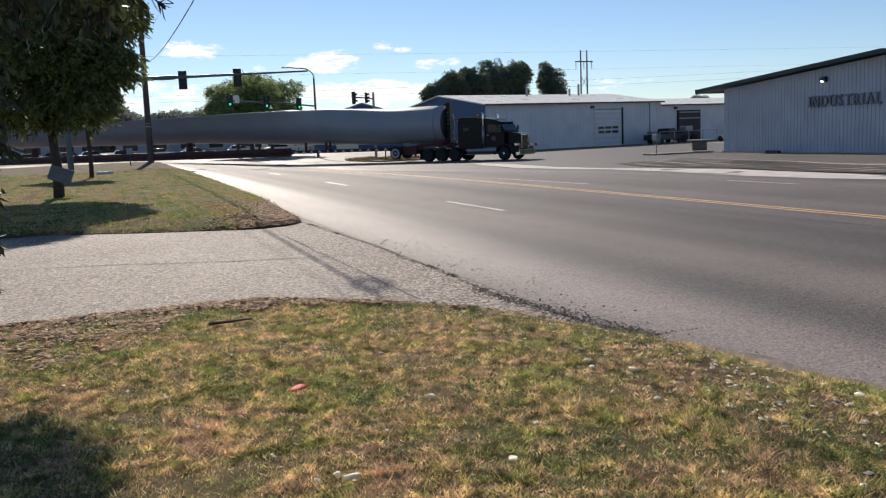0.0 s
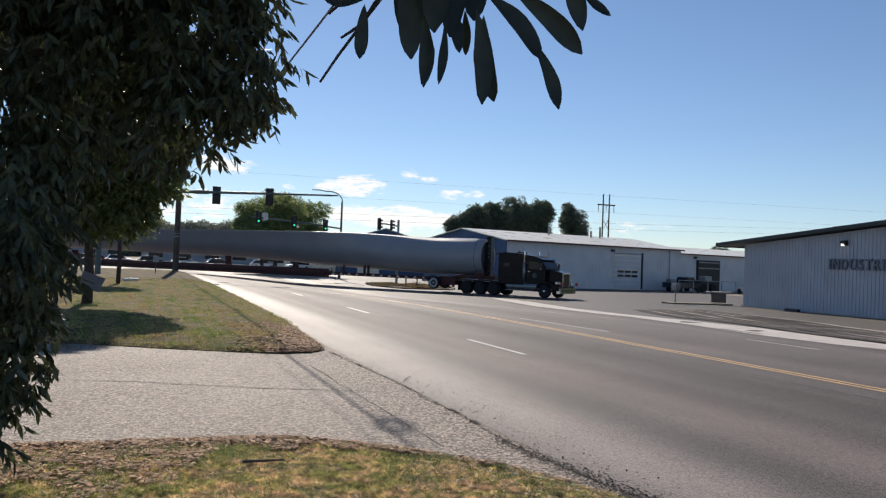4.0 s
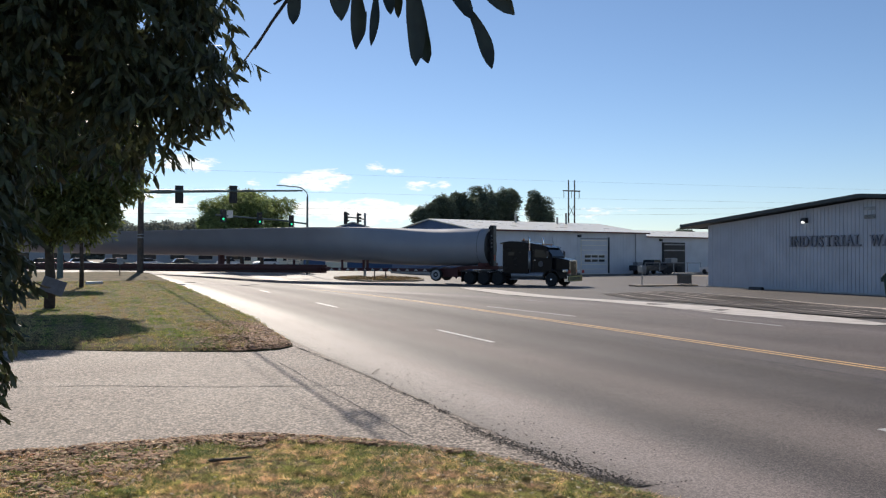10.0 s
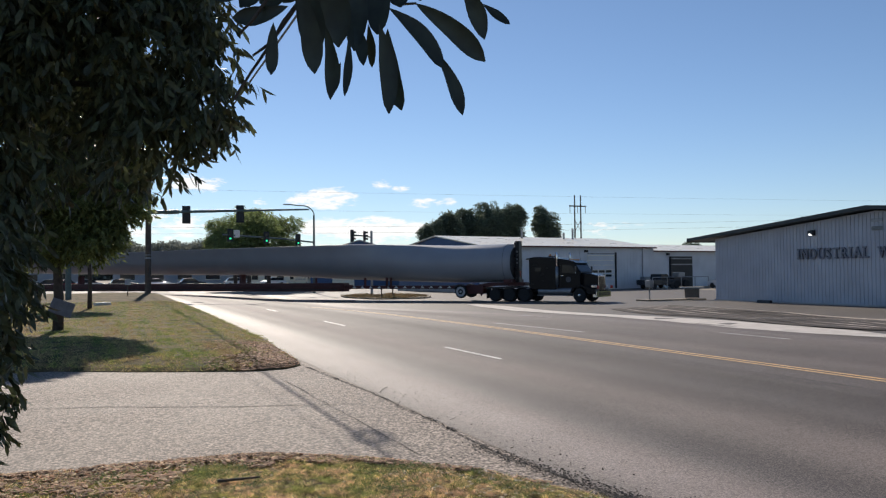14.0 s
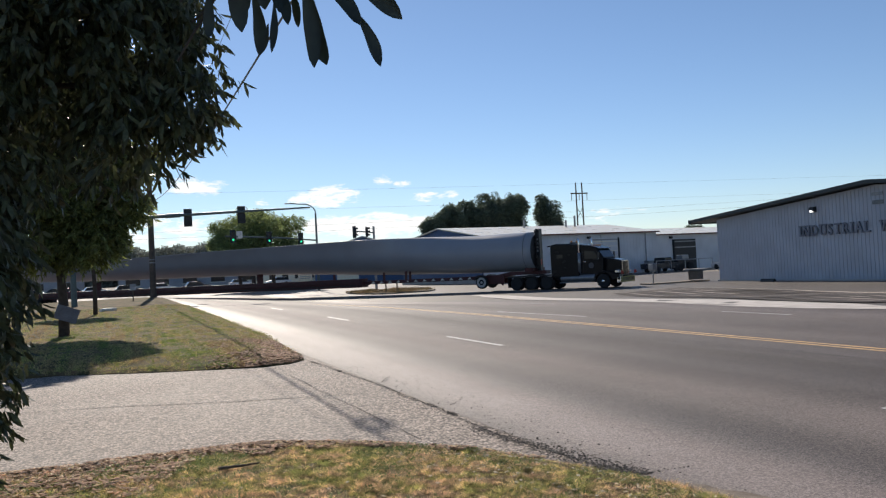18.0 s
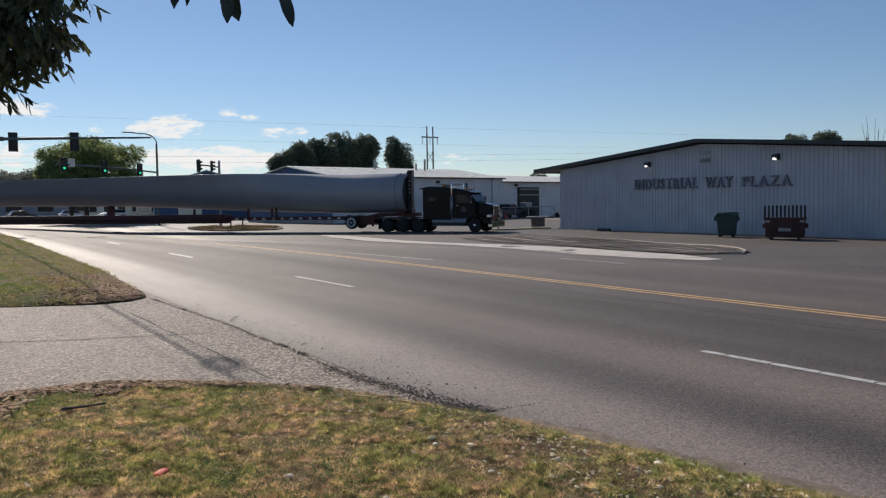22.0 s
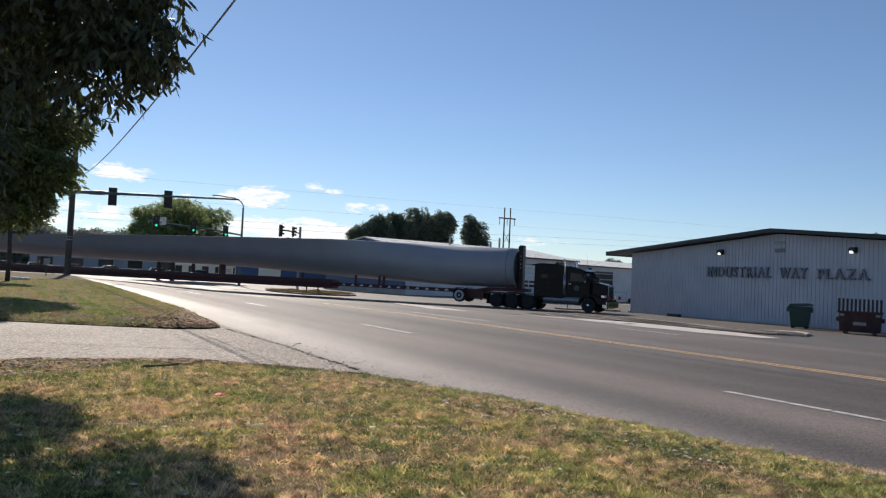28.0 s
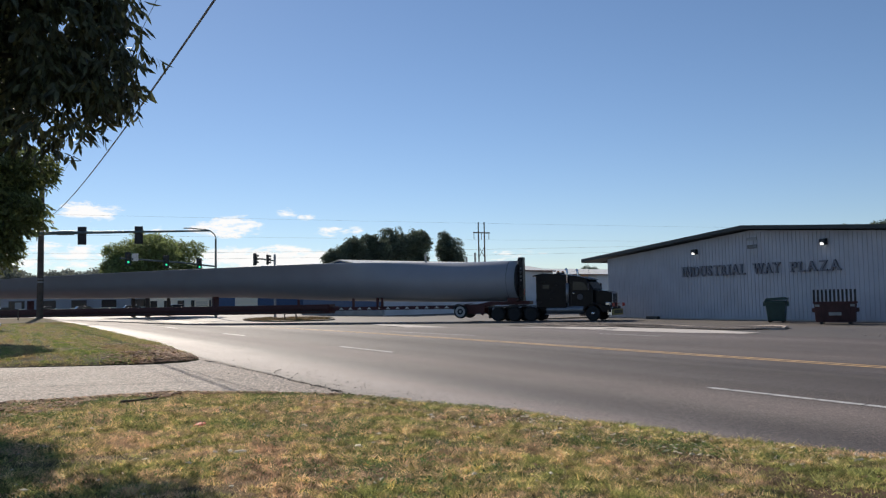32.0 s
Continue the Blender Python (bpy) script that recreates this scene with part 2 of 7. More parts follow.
def lawn_mat(name):
    """Dry mown lawn soil: straw, green and bare-earth patches."""
    m = bpy.data.materials.new(name)
    m.use_nodes = True
    n, l = m.node_tree.nodes, m.node_tree.links
    b = n["Principled BSDF"]
    b.inputs["Roughness"].default_value = 0.95
    b.inputs["Specular IOR Level"].default_value = 0.15
    tc = n.new("ShaderNodeTexCoord")
    a, f = n.new("ShaderNodeTexNoise"), n.new("ShaderNodeTexNoise")
    a.inputs["Scale"].default_value, a.inputs["Detail"].default_value = 1.6, 8.0
    f.inputs["Scale"].default_value, f.inputs["Detail"].default_value, f.inputs["Roughness"].default_value = 38.0, 8.0, 0.75
    for t in (a, f):
        l.new(tc.outputs["Object"], t.inputs["Vector"])
    r = n.new("ShaderNodeValToRGB")
    el = r.color_ramp.elements
    el[0].position, el[0].color = 0.38, (0.055, 0.055, 0.02, 1)
    el[1].position, el[1].color = 0.62, (0.17, 0.115, 0.062, 1)
    mid = el.new(0.5)
    mid.color = (0.105, 0.083, 0.038, 1)
    l.new(a.outputs[0], r.inputs[0])
    o = n.new("ShaderNodeMixRGB")
    o.blend_type, o.inputs[0].default_value = "OVERLAY", 0.7
    l.new(r.outputs[0], o.inputs[1])
    l.new(f.outputs[0], o.inputs[2])
    l.new(o.outputs[0], b.inputs["Base Color"])
    bp = n.new("ShaderNodeBump")
    bp.inputs["Strength"].default_value, bp.inputs["Distance"].default_value = 0.5, 0.02
    l.new(f.outputs[0], bp.inputs["Height"])
    l.new(bp.outputs[0], b.inputs["Normal"])
    return m


M_ROAD = asphalt_mat("road_asphalt", (0.124, 0.102, 0.091), (0.158, 0.13, 0.116), 0.72, aggregate=120.0, stripes=0.2, contrast=0.62, spec=0.34)
M_DRIVE = asphalt_mat("driveway_asphalt", (0.22, 0.18, 0.15), (0.29, 0.239, 0.2), 0.8, aggregate=62.0, contrast=1.15)
M_LOT = asphalt_mat("lot_asphalt", (0.108, 0.095, 0.083), (0.145, 0.127, 0.112), 0.65)
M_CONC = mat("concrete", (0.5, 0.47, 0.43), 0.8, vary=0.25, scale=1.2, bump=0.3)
# lighter copy of concrete: sunshine on the gutter is put into its colour
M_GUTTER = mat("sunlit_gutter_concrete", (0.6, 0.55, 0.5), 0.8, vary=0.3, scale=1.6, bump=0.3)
M_SOIL = mat("dusty_gravel", (0.3, 0.25, 0.19), 0.95, vary=0.4, scale=1.5, bump=0.6, fine=35)
M_LAWN = lawn_mat("lawn_ground")
M_WHITE = mat("road_paint_white", (0.75, 0.74, 0.7), 0.6, vary=0.3, scale=8)
M_LANE = mat("worn_lane_paint", (0.62, 0.61, 0.58), 0.6, vary=0.4, scale=9, bump=0.3)
M_YELLOW = mat("road_paint_yellow", (0.76, 0.47, 0.19), 0.6, vary=0.35, scale=5, color2=(0.5, 0.33, 0.17))
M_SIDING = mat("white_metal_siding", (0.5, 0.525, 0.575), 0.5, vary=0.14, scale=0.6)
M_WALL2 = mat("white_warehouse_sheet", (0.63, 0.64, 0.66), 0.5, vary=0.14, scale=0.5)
M_TRIM = mat("dark_green_trim", (0.026, 0.036, 0.036), 0.5, vary=0.2)
M_WHITEROOF = mat("white_roof_sheet", (0.95, 0.86, 0.66), 0.3, spec=0.6, vary=0.1, scale=0.5)
M_BLUE = mat("blue_siding", (0.05, 0.11, 0.24), 0.5, vary=0.2)
M_DARK = mat("dark_opening", (0.02, 0.02, 0.022), 0.5, vary=0.3)
M_BLACK = mat("black_plastic", (0.018, 0.018, 0.02), 0.45, vary=0.3)
M_TYRE = mat("tyre_rubber", (0.02, 0.02, 0.021), 0.85, vary=0.3, scale=9)
M_STEEL = mat("galvanised_steel", (0.32, 0.33, 0.34), 0.45, 0.7, vary=0.25, scale=3)
M_CHROME = mat("polished_aluminium", (0.75, 0.75, 0.76), 0.16, 1.0, vary=0.06, scale=6)
M_PAINT = mat("black_blue_truck_paint", (0.006, 0.007, 0.011), 0.24, vary=0.2, scale=2, spec=0.2)
M_RED = mat("dark_red_trailer_paint", (0.075, 0.012, 0.013), 0.55, vary=0.35, scale=2)
# white gelcoat with the shade on its near side taken into a grey base
M_BLADE = mat("shade_greyed_gelcoat", (0.3, 0.315, 0.345), 0.34, vary=0.1, scale=0.5)
M_EMBLEM = mat("dull_emblem_paint", (0.07, 0.075, 0.085), 0.5, vary=0.2)
M_GLASS = mat("dark_cab_glass", (0.015, 0.02, 0.026), 0.08, vary=0.1, spec=0.4)
M_WOOD = mat("weathered_pole_wood", (0.115, 0.092, 0.073), 0.85, vary=0.4, scale=3, bump=0.4)
M_BARK = mat("bark", (0.075, 0.058, 0.046), 0.9, vary=0.4, scale=8, bump=0.6)
M_LEAF = mat("laurel_leaf", (0.085, 0.1, 0.05), 0.5, vary=0.35, scale=10, island=0.5, trans=0.22)
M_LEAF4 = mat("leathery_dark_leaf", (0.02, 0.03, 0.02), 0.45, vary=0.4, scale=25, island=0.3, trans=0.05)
# air haze over the far woods is mixed into this pale leaf colour
M_WOODS = mat("haze_tinted_woods_leaf", (0.27, 0.29, 0.25), 0.8, vary=0.25, scale=0.1, island=0.3, trans=0.3, spec=0.1)
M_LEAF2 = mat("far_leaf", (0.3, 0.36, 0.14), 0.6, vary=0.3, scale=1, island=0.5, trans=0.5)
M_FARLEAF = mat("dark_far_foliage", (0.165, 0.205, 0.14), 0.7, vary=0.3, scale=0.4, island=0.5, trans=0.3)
M_LEAF3 = mat("street_tree_leaf", (0.2, 0.235, 0.08), 0.5, vary=0.35, scale=6, island=0.5, trans=0.45)

# ---- mesh helpers ----
def clamp01(v):
    return max(0.0, min(1.0, v))


def smooth01(v):
    v = clamp01(v)
    return v * v * (3 - 2 * v)


def rise(x, y):
    """Height of the ground: level by the camera, dipping gently across the far lots and past the junction."""
    u = 0.75 * x + 0.5 * y
    return -max(0.6 * smooth01((u - 24.0) / 18.0) * smooth01((x - 2.0) / 14.0) * (1 - 0.45 * smooth01((y - 84.0) / 16.0) * smooth01((34.0 - x) / 8.0)), 0.33 * smooth01((y - 83.5) / 10.0))


def mesh_from(name, verts, faces, material, smooth=False):
    me = bpy.data.meshes.new(name)
    me.from_pydata([tuple(v) for v in verts], [], faces)
    me.materials.append(material)
    if smooth:
        me.polygons.foreach_set("use_smooth", [True] * len(me.polygons))
    me.update()
    return me


def part(name, bm, material, parent, label="", smooth=False):
    """One mesh object from a bmesh, under a thing or under a part."""
    me = bpy.data.meshes.new(name)
    bm.to_mesh(me)
    bm.free()
    me.materials.append(material)
    if smooth:
        me.polygons.foreach_set("use_smooth", [True] * len(me.polygons))
    ob = new(name, me)
    ob.parent = parent
    if label:
        ob["label"] = label
    return ob


def thing(name, at, label, category, group="", turn=0.0):
    ob = new(name)
    ob.matrix_basis = pose(*at, 0, 0, turn)
    return tagged(ob, label, category, group)


def add_box(bm, c, s, bevel=0.0, m=None):
    """A box of size s centred at c, its edges chamfered."""
    r = bmesh.ops.create_cube(bm, size=1.0)
    vs = r["verts"]
    bmesh.ops.transform(bm, matrix=Matrix.Translation(c) @ (m or Matrix()) @ Matrix.Diagonal((*s, 1)), verts=vs)
    if bevel:
        es = list({e for v in vs for e in v.link_edges})
        bmesh.ops.bevel(bm, geom=es, offset=bevel, segments=2, profile=0.6, affect="EDGES")
    return bm


def box(c, s, bevel=0.0):
    return add_box(bmesh.new(), c, s, bevel)


def add_tube(bm, a, b, ra, rb=None, seg=12, caps=True):
    """A round bar from a to b."""
    a, b = Vector(a), Vector(b)
    d = b - a
    r = bmesh.ops.create_cone(bm, cap_ends=caps, segments=seg, radius1=ra, radius2=ra if rb is None else rb, depth=d.length)
    m = Matrix.Translation((a + b) / 2) @ d.to_track_quat("Z", "Y").to_matrix().to_4x4()
    bmesh.ops.transform(bm, matrix=m, verts=r["verts"])
    return bm


def tube(a, b, ra, rb=None, seg=12):
    return add_tube(bmesh.new(), a, b, ra, rb, seg)


def path_tube(points, radius, seg=8, ends=None):
    """A bent round bar through points."""
    pts = [Vector(p) for p in points]
    bm = bmesh.new()
    rings = []
    for i, p in enumerate(pts):
        d = (pts[min(i + 1, len(pts) - 1)] - pts[max(i - 1, 0)]).normalized()
        u = d.orthogonal().normalized() if abs(d.z) > 0.95 else d.cross(Vector((0, 0, 1))).normalized()
        w = d.cross(u)
        r = radius if ends is None else radius + (ends - radius) * i / (len(pts) - 1)
        rings.append([bm.verts.new(p + r * (math.cos(2 * math.pi * k / seg) * u + math.sin(2 * math.pi * k / seg) * w)) for k in range(seg)])
    for A, B in zip(rings, rings[1:]):
        for k in range(seg):
            bm.faces.new((A[k], A[(k + 1) % seg], B[(k + 1) % seg], B[k]))
    bm.faces.new(rings[0][::-1])
    bm.faces.new(rings[-1])
    return bm


def extrude_outline(outline, axis, lo, hi, bevel=0.0):
    """A flat outline (2D points) pushed along an axis from lo to hi. axis y: points are (x, z); axis x: (y, z); axis z: (x, y)."""
    bm = bmesh.new()

    def at(p, v):
        return {"y": (p[0], v, p[1]), "x": (v, p[0], p[1]), "z": (p[0], p[1], v)}[axis]

    A = [bm.verts.new(at(p, lo)) for p in outline]
    B = [bm.verts.new(at(p, hi)) for p in outline]
    bm.faces.new(A[::-1])
    bm.faces.new(B)
    for i in range(len(A)):
        j = (i + 1) % len(A)
        bm.faces.new((A[i], A[j], B[j], B[i]))
    bmesh.ops.recalc_face_normals(bm, faces=bm.faces)
    if bevel:
        bmesh.ops.bevel(bm, geom=list(bm.edges), offset=bevel, segments=2, profile=0.6, affect="EDGES")
    return bm


def sheet(name, ys, left, right, nx, material, lift, skirt=0.0, lump=0.0, xs=None):
    """A sheet of ground between left(y) and right(y), laid on the rise and lifted; skirt turns its rim down."""
    verts, faces = [], []
    for y in ys:
        for i in range(nx + 1):
            x = xs[i] if xs else left(y) + (right(y) - left(y)) * i / nx
            z = rise(x, y) + lift
            if lump:
                z += lump * noise.noise((x * 0.9, y * 0.9, 3.0))
            verts.append((x, y, z))
    w = nx + 1
    for j in range(len(ys) - 1):
        for i in range(nx):
            faces.append((j * w + i, j * w + i + 1, (j + 1) * w + i + 1, (j + 1) * w + i))
    if skirt:
        rim = [i for i in range(w)] + [j * w + nx for j in range(1, len(ys))] + [(len(ys) - 1) * w + i for i in range(nx - 1, -1, -1)] + [j * w for j in range(len(ys) - 2, 0, -1)]
        base = len(verts)
        for k in rim:
            x, y, z = verts[k]
            verts.append((x, y, z - skirt))
        for k in range(len(rim)):
            k2 = (k + 1) % len(rim)
            faces.append((rim[k2], rim[k], base + k, base + k2))
    ob = new(name, mesh_from(name, verts, faces, material, smooth=not skirt))
    return ob


def steps(a, b, n):
    return [a + (b - a) * i / n for i in range(n + 1)]


def lathe(profile, seg=24, axis="y"):
    """A turned solid: profile of (radius, along) points spun round an axis."""
    bm = bmesh.new()
    rings = []
    for r, a in profile:
        ring = []
        for k in range(seg):
            c, s_ = math.cos(2 * math.pi * k / seg) * r, math.sin(2 * math.pi * k / seg) * r
            ring.append(bm.verts.new({"y": (c, a, s_), "z": (c, s_, a), "x": (a, c, s_)}[axis]))
        rings.append(ring)
    for A, B in zip(rings, rings[1:]):
        for k in range(seg):
            bm.faces.new((A[k], A[(k + 1) % seg], B[(k + 1) % seg], B[k]))
    for ring in (rings[0], rings[-1]):
        if len({tuple(v.co) for v in ring}) > 2:
            bm.faces.new(ring)
    bmesh.ops.recalc_face_normals(bm, faces=bm.faces)
    return bm


class Leaves:
    """Collects many small leaves into one mesh."""

    def __init__(self, seed):
        self.v, self.f, self.r = [], [], random.Random(seed)

    def leaf(self, base, along, side, length, width, sag=0.15):
        along, side = along.normalized(), side.normalized()
        up = along.cross(side)
        n = len(self.v)
        for t, w in ((0.0, 0.0), (0.3, 0.8), (0.3, -0.8), (0.68, 0.85), (0.68, -0.85), (1.0, 0.0)):
            self.v.append(tuple(base + along * length * t + side * width * 0.5 * w - up * sag * length * (t * t) + up * abs(w) * width * 0.12))
        self.f += [(n, n + 1, n + 2), (n + 1, n + 3, n + 4, n + 2), (n + 3, n + 5, n + 4)]

    def spray(self, at, way, count, length, width, droop):
        """A twig's worth of leaves round a point, hanging by droop."""
        r = self.r
        way = way.normalized()
        for i in range(count):
            p = at + way * (i / max(count, 1)) * length * 2.0
            d = Vector((r.gauss(0, 1), r.gauss(0, 1), r.gauss(0, 0.6))) * 0.8 + way * 0.8 + Vector((0, 0, -droop))
            s = d.cross(Vector((r.gauss(0, 1), r.gauss(0, 1), r.gauss(0, 1))))
            self.leaf(p, d, s, length * r.uniform(0.65, 1.2), width * r.uniform(0.7, 1.2), r.uniform(0.05, 0.3))

    def mesh(self, name, material):
        return mesh_from(name, self.v, self.f, material)


def limb_points(a, b, bend, n=6):
    a, b = Vector(a), Vector(b)
    return [a.lerp(b, i / n) + Vector((0, 0, bend * math.sin(math.pi * i / n))) for i in range(n + 1)]

# ---- ground, road and pavements ----
def curve_at(points, v):
    """Straight-line interpolation through (v, value) points."""
    for (a, p), (b, q) in zip(points, points[1:]):
        if v <= b:
            return p + (q - p) * clamp01((v - a) / (b - a))
    return points[-1][1]


FAR_XS = [-2500, -300, -60, -20] + steps(-4, 60, 32) + [90, 300, 2500]
tagged(sheet("ground", [-400, -60, -10] + steps(0, 120, 40) + [200, 600, 4000], None, None, len(FAR_XS) - 1, M_SOIL, -0.07, xs=FAR_XS),
       "dusty grey-brown ground reaching the horizon", "ground", kind="structure")
ROAD_L, ROAD_R = 3.66, 18.05
tagged(sheet("road", steps(-60, 60, 60) + steps(64, 320, 16), lambda y: ROAD_L, lambda y: ROAD_R, 10, M_ROAD, 0.0), "dark grey asphalt road worn pale by traffic", "road", kind="structure")
LOT_XS = steps(18.05, 64, 23)
tagged(sheet("parking_lot", steps(-40, 130, 85), None, None, 23, M_LOT, -0.006, xs=LOT_XS), "worn grey asphalt yard beside the road", "parking lot", kind="structure")
tagged(sheet("cross_street", steps(84.2, 125, 18), lambda y: -120, lambda y: ROAD_L, 12, M_ROAD, -0.006), "sunlit asphalt side street", "road", kind="structure")
tagged(sheet("driveway", steps(-10, 17.0, 18), lambda y: -40, lambda y: ROAD_L, 10, M_DRIVE, -0.004), "pale coarse asphalt driveway with hairline cracks", "driveway", kind="structure")
VERGE_R = [(15.3, 2.6), (15.45, 3.15), (15.87, 3.48), (16.9, 3.6), (18.8, 3.68), (23, 3.95), (33, 4.08), (56, 4.3), (84, 4.4)]
VERGE_F = [(-24, 26.0), (-8, 19.6), (-1.9, 17.55), (0.56, 16.1), (1.8, 15.56), (2.6, 15.26), (3.1, 15.42), (3.48, 15.87), (3.6, 16.9), (3.68, 18.8), (3.95, 23.0), (4.08, 33.0), (4.3, 56.0), (4.4, 83.5)]


def verge_height(x, y):
    """The verge is a low bank that falls to the road and to the driveway."""
    e = min(y - curve_at(VERGE_F, x), 1.3 * (curve_at(VERGE_R, y) - x))
    return rise(x, y) + 0.012 + 0.05 * smooth01(e / 0.25) + 0.1 * smooth01(e / 1.6) + 0.02 * noise.noise((x * 0.9, y * 0.9, 3.0)) * smooth01(e)


def grass_verge():
    xs = [-24, -20, -16, -12, -9] + steps(-7, 2.4, 34) + steps(2.5, 4.4, 30)
    vs, fs, n = [], [], 70
    for x in xs:
        f = curve_at(VERGE_F, x)
        for k in range(n + 1):
            y = f + (84.0 - f) * (k / n) ** 1.7
            vs.append((x, y, verge_height(x, y)))
    w = n + 1
    for i in range(len(xs) - 1):
        for k in range(n):
            fs.append((i * w + k, (i + 1) * w + k, (i + 1) * w + k + 1, i * w + k + 1))
    base = len(vs)
    for i in range(len(xs)):
        x, y, z = vs[i * w]
        vs.append((x, y, z - 0.05))
    for i in range(len(xs) - 1):
        fs.append((base + i, base + i + 1, (i + 1) * w, i * w))
    return tagged(new("grass_verge", mesh_from("grass_verge", vs, fs, M_LAWN)), "patchy mown grass verge beside the road", "grass", kind="structure")


grass_verge()
NEAR_RIM = [(-30, 4.7), (-2, 4.6), (1.2, 4.22), (2.0, 3.97), (2.75, 3.83), (3.3, 3.7), (4.1, 3.53), (4.85, 3.28), (5.6, 2.9), (6.25, 2.3), (6.65, 1.7), (6.95, 1.05), (7.12, 0.3)]


def near_right(y):
    """East rim of the near lawn at y."""
    return curve_at(NEAR_RIM, y)


# height of the near lawn by the distance in from its rim
BANK = [(0, 0.0), (0.1, 0.1), (0.2, 0.2), (0.3, 0.258), (0.45, 0.285), (0.9, 0.31), (1.6, 0.335), (2.6, 0.375), (4.0, 0.4), (8.0, 0.41)]


def lawn_height(x, y):
    """The near lawn is a low mound that falls to its rim."""
    edge = min(near_right(y) - x, 7.15 - y)
    return curve_at(BANK, edge) + 0.02 * noise.noise((x * 0.9, y * 0.9, 3.0)) * smooth01(edge)


LAWN_YS = steps(-30, -2, 10)[:-1] + steps(-2, 6.4, 60)[:-1] + steps(6.4, 7.15, 22)


def front_lawn():
    vs, fs = [], []
    nx = 70
    for y in LAWN_YS:
        r = near_right(y)
        for i in range(nx + 1):
            k = i / nx
            x = r - (r + 14.0) * (1 - k) ** 1.9
            vs.append((x, y, lawn_height(x, y)))
    w = nx + 1
    for j in range(len(LAWN_YS) - 1):
        for i in range(nx):
            fs.append((j * w + i, j * w + i + 1, (j + 1) * w + i + 1, (j + 1) * w + i))
    base = len(vs)
    rim = [j * w + nx for j in range(len(LAWN_YS))] + [(len(LAWN_YS) - 1) * w + i for i in range(nx - 1, -1, -1)]
    for k in rim:
        vs.append((vs[k][0], vs[k][1], -0.03))
    for k in range(len(rim) - 1):
        fs.append((rim[k + 1], rim[k], base + k, base + k + 1))
    return tagged(new("front_lawn", mesh_from("front_lawn", vs, fs, M_LAWN)), "dry patchy front lawn of green and straw grass", "grass", kind="structure")


front_lawn()


def ribbon(name, pts, width, material, lift, label, category, kind="structure"):
    """A flat painted or laid band along points on the ground."""
    vs, fs = [], []
    for i, (x, y) in enumerate(pts):
        a, b = Vector(pts[max(i - 1, 0)]), Vector(pts[min(i + 1, len(pts) - 1)])
        d = (b - a).normalized()
        w = width[i] if isinstance(width, (list, tuple)) else width
        for s in (-0.5, 0.5):
            px, py = x - d.y * s * w, y + d.x * s * w
            vs.append((px, py, rise(px, py) + lift))
    for i in range(len(pts) - 1):
        fs.append((2 * i + 1, 2 * i, 2 * i + 2, 2 * i + 3))
    me = mesh_from(name, vs, fs, material)
    return tagged(new(name, me), label, category, kind=kind)


for y0, y1 in ((2.95, 6.0), (15.14, 18.22), (27.33, 30.4), (39.5, 42.6), (-9.2, -6.2)):
    ribbon("lane_dash", [(7.4, y) for y in steps(y0, y1, 6)], 0.11, M_LANE, 0.004, "worn white lane dash painted on the road", "road marking")
for y0, y1 in ((5.64, 8.3), (16.1, 18.7), (28.4, 31.2), (40.6, 43.4)):
    ribbon("lane_dash", [(15.88, y) for y in steps(y0, y1, 6)], 0.09, M_LANE, 0.004, "worn white lane dash painted on the road", "road marking")
for x in (11.24, 11.46):
    ribbon("centre_line", [(x, y) for y in steps(-40, 25, 65)] + [(x - 0.03 * i, 25 + i) for i in range(1, 24)], 0.1, M_YELLOW, 0.004, "double yellow centre line painted on the road", "road marking")
ribbon("turn_line", [(12.75 - 0.03 * i, 20.8 + 0.4 * i) for i in range(14)], 0.1, M_LANE, 0.004, "white turn-lane line on the road", "road marking")
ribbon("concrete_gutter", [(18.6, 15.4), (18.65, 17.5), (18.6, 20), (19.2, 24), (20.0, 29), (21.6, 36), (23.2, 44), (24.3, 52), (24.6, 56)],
       [0.7, 1.9, 2.2, 2.4, 2.4, 2.4, 2.3, 1.8, 0.8], M_GUTTER, 0.006, "concrete gutter strip along the yard, sunlight painted in as a paler tone", "pavement")

# ---- the plaza building: long white metal shed with a low gable ----
PLAZA_X, GRADE = 43.1, -0.60
plaza = thing("plaza_building", (PLAZA_X, 0, GRADE), "long white corrugated metal building with a low dark-edged gable roof", "building")


def plaza_roof(y):
    """Height of the roof's edge above the wall's foot, along the front."""
    return 6.13 - 0.0795 * abs(y - 37.3) if y > 20.7 else 4.81 - 0.13 * (20.7 - y)


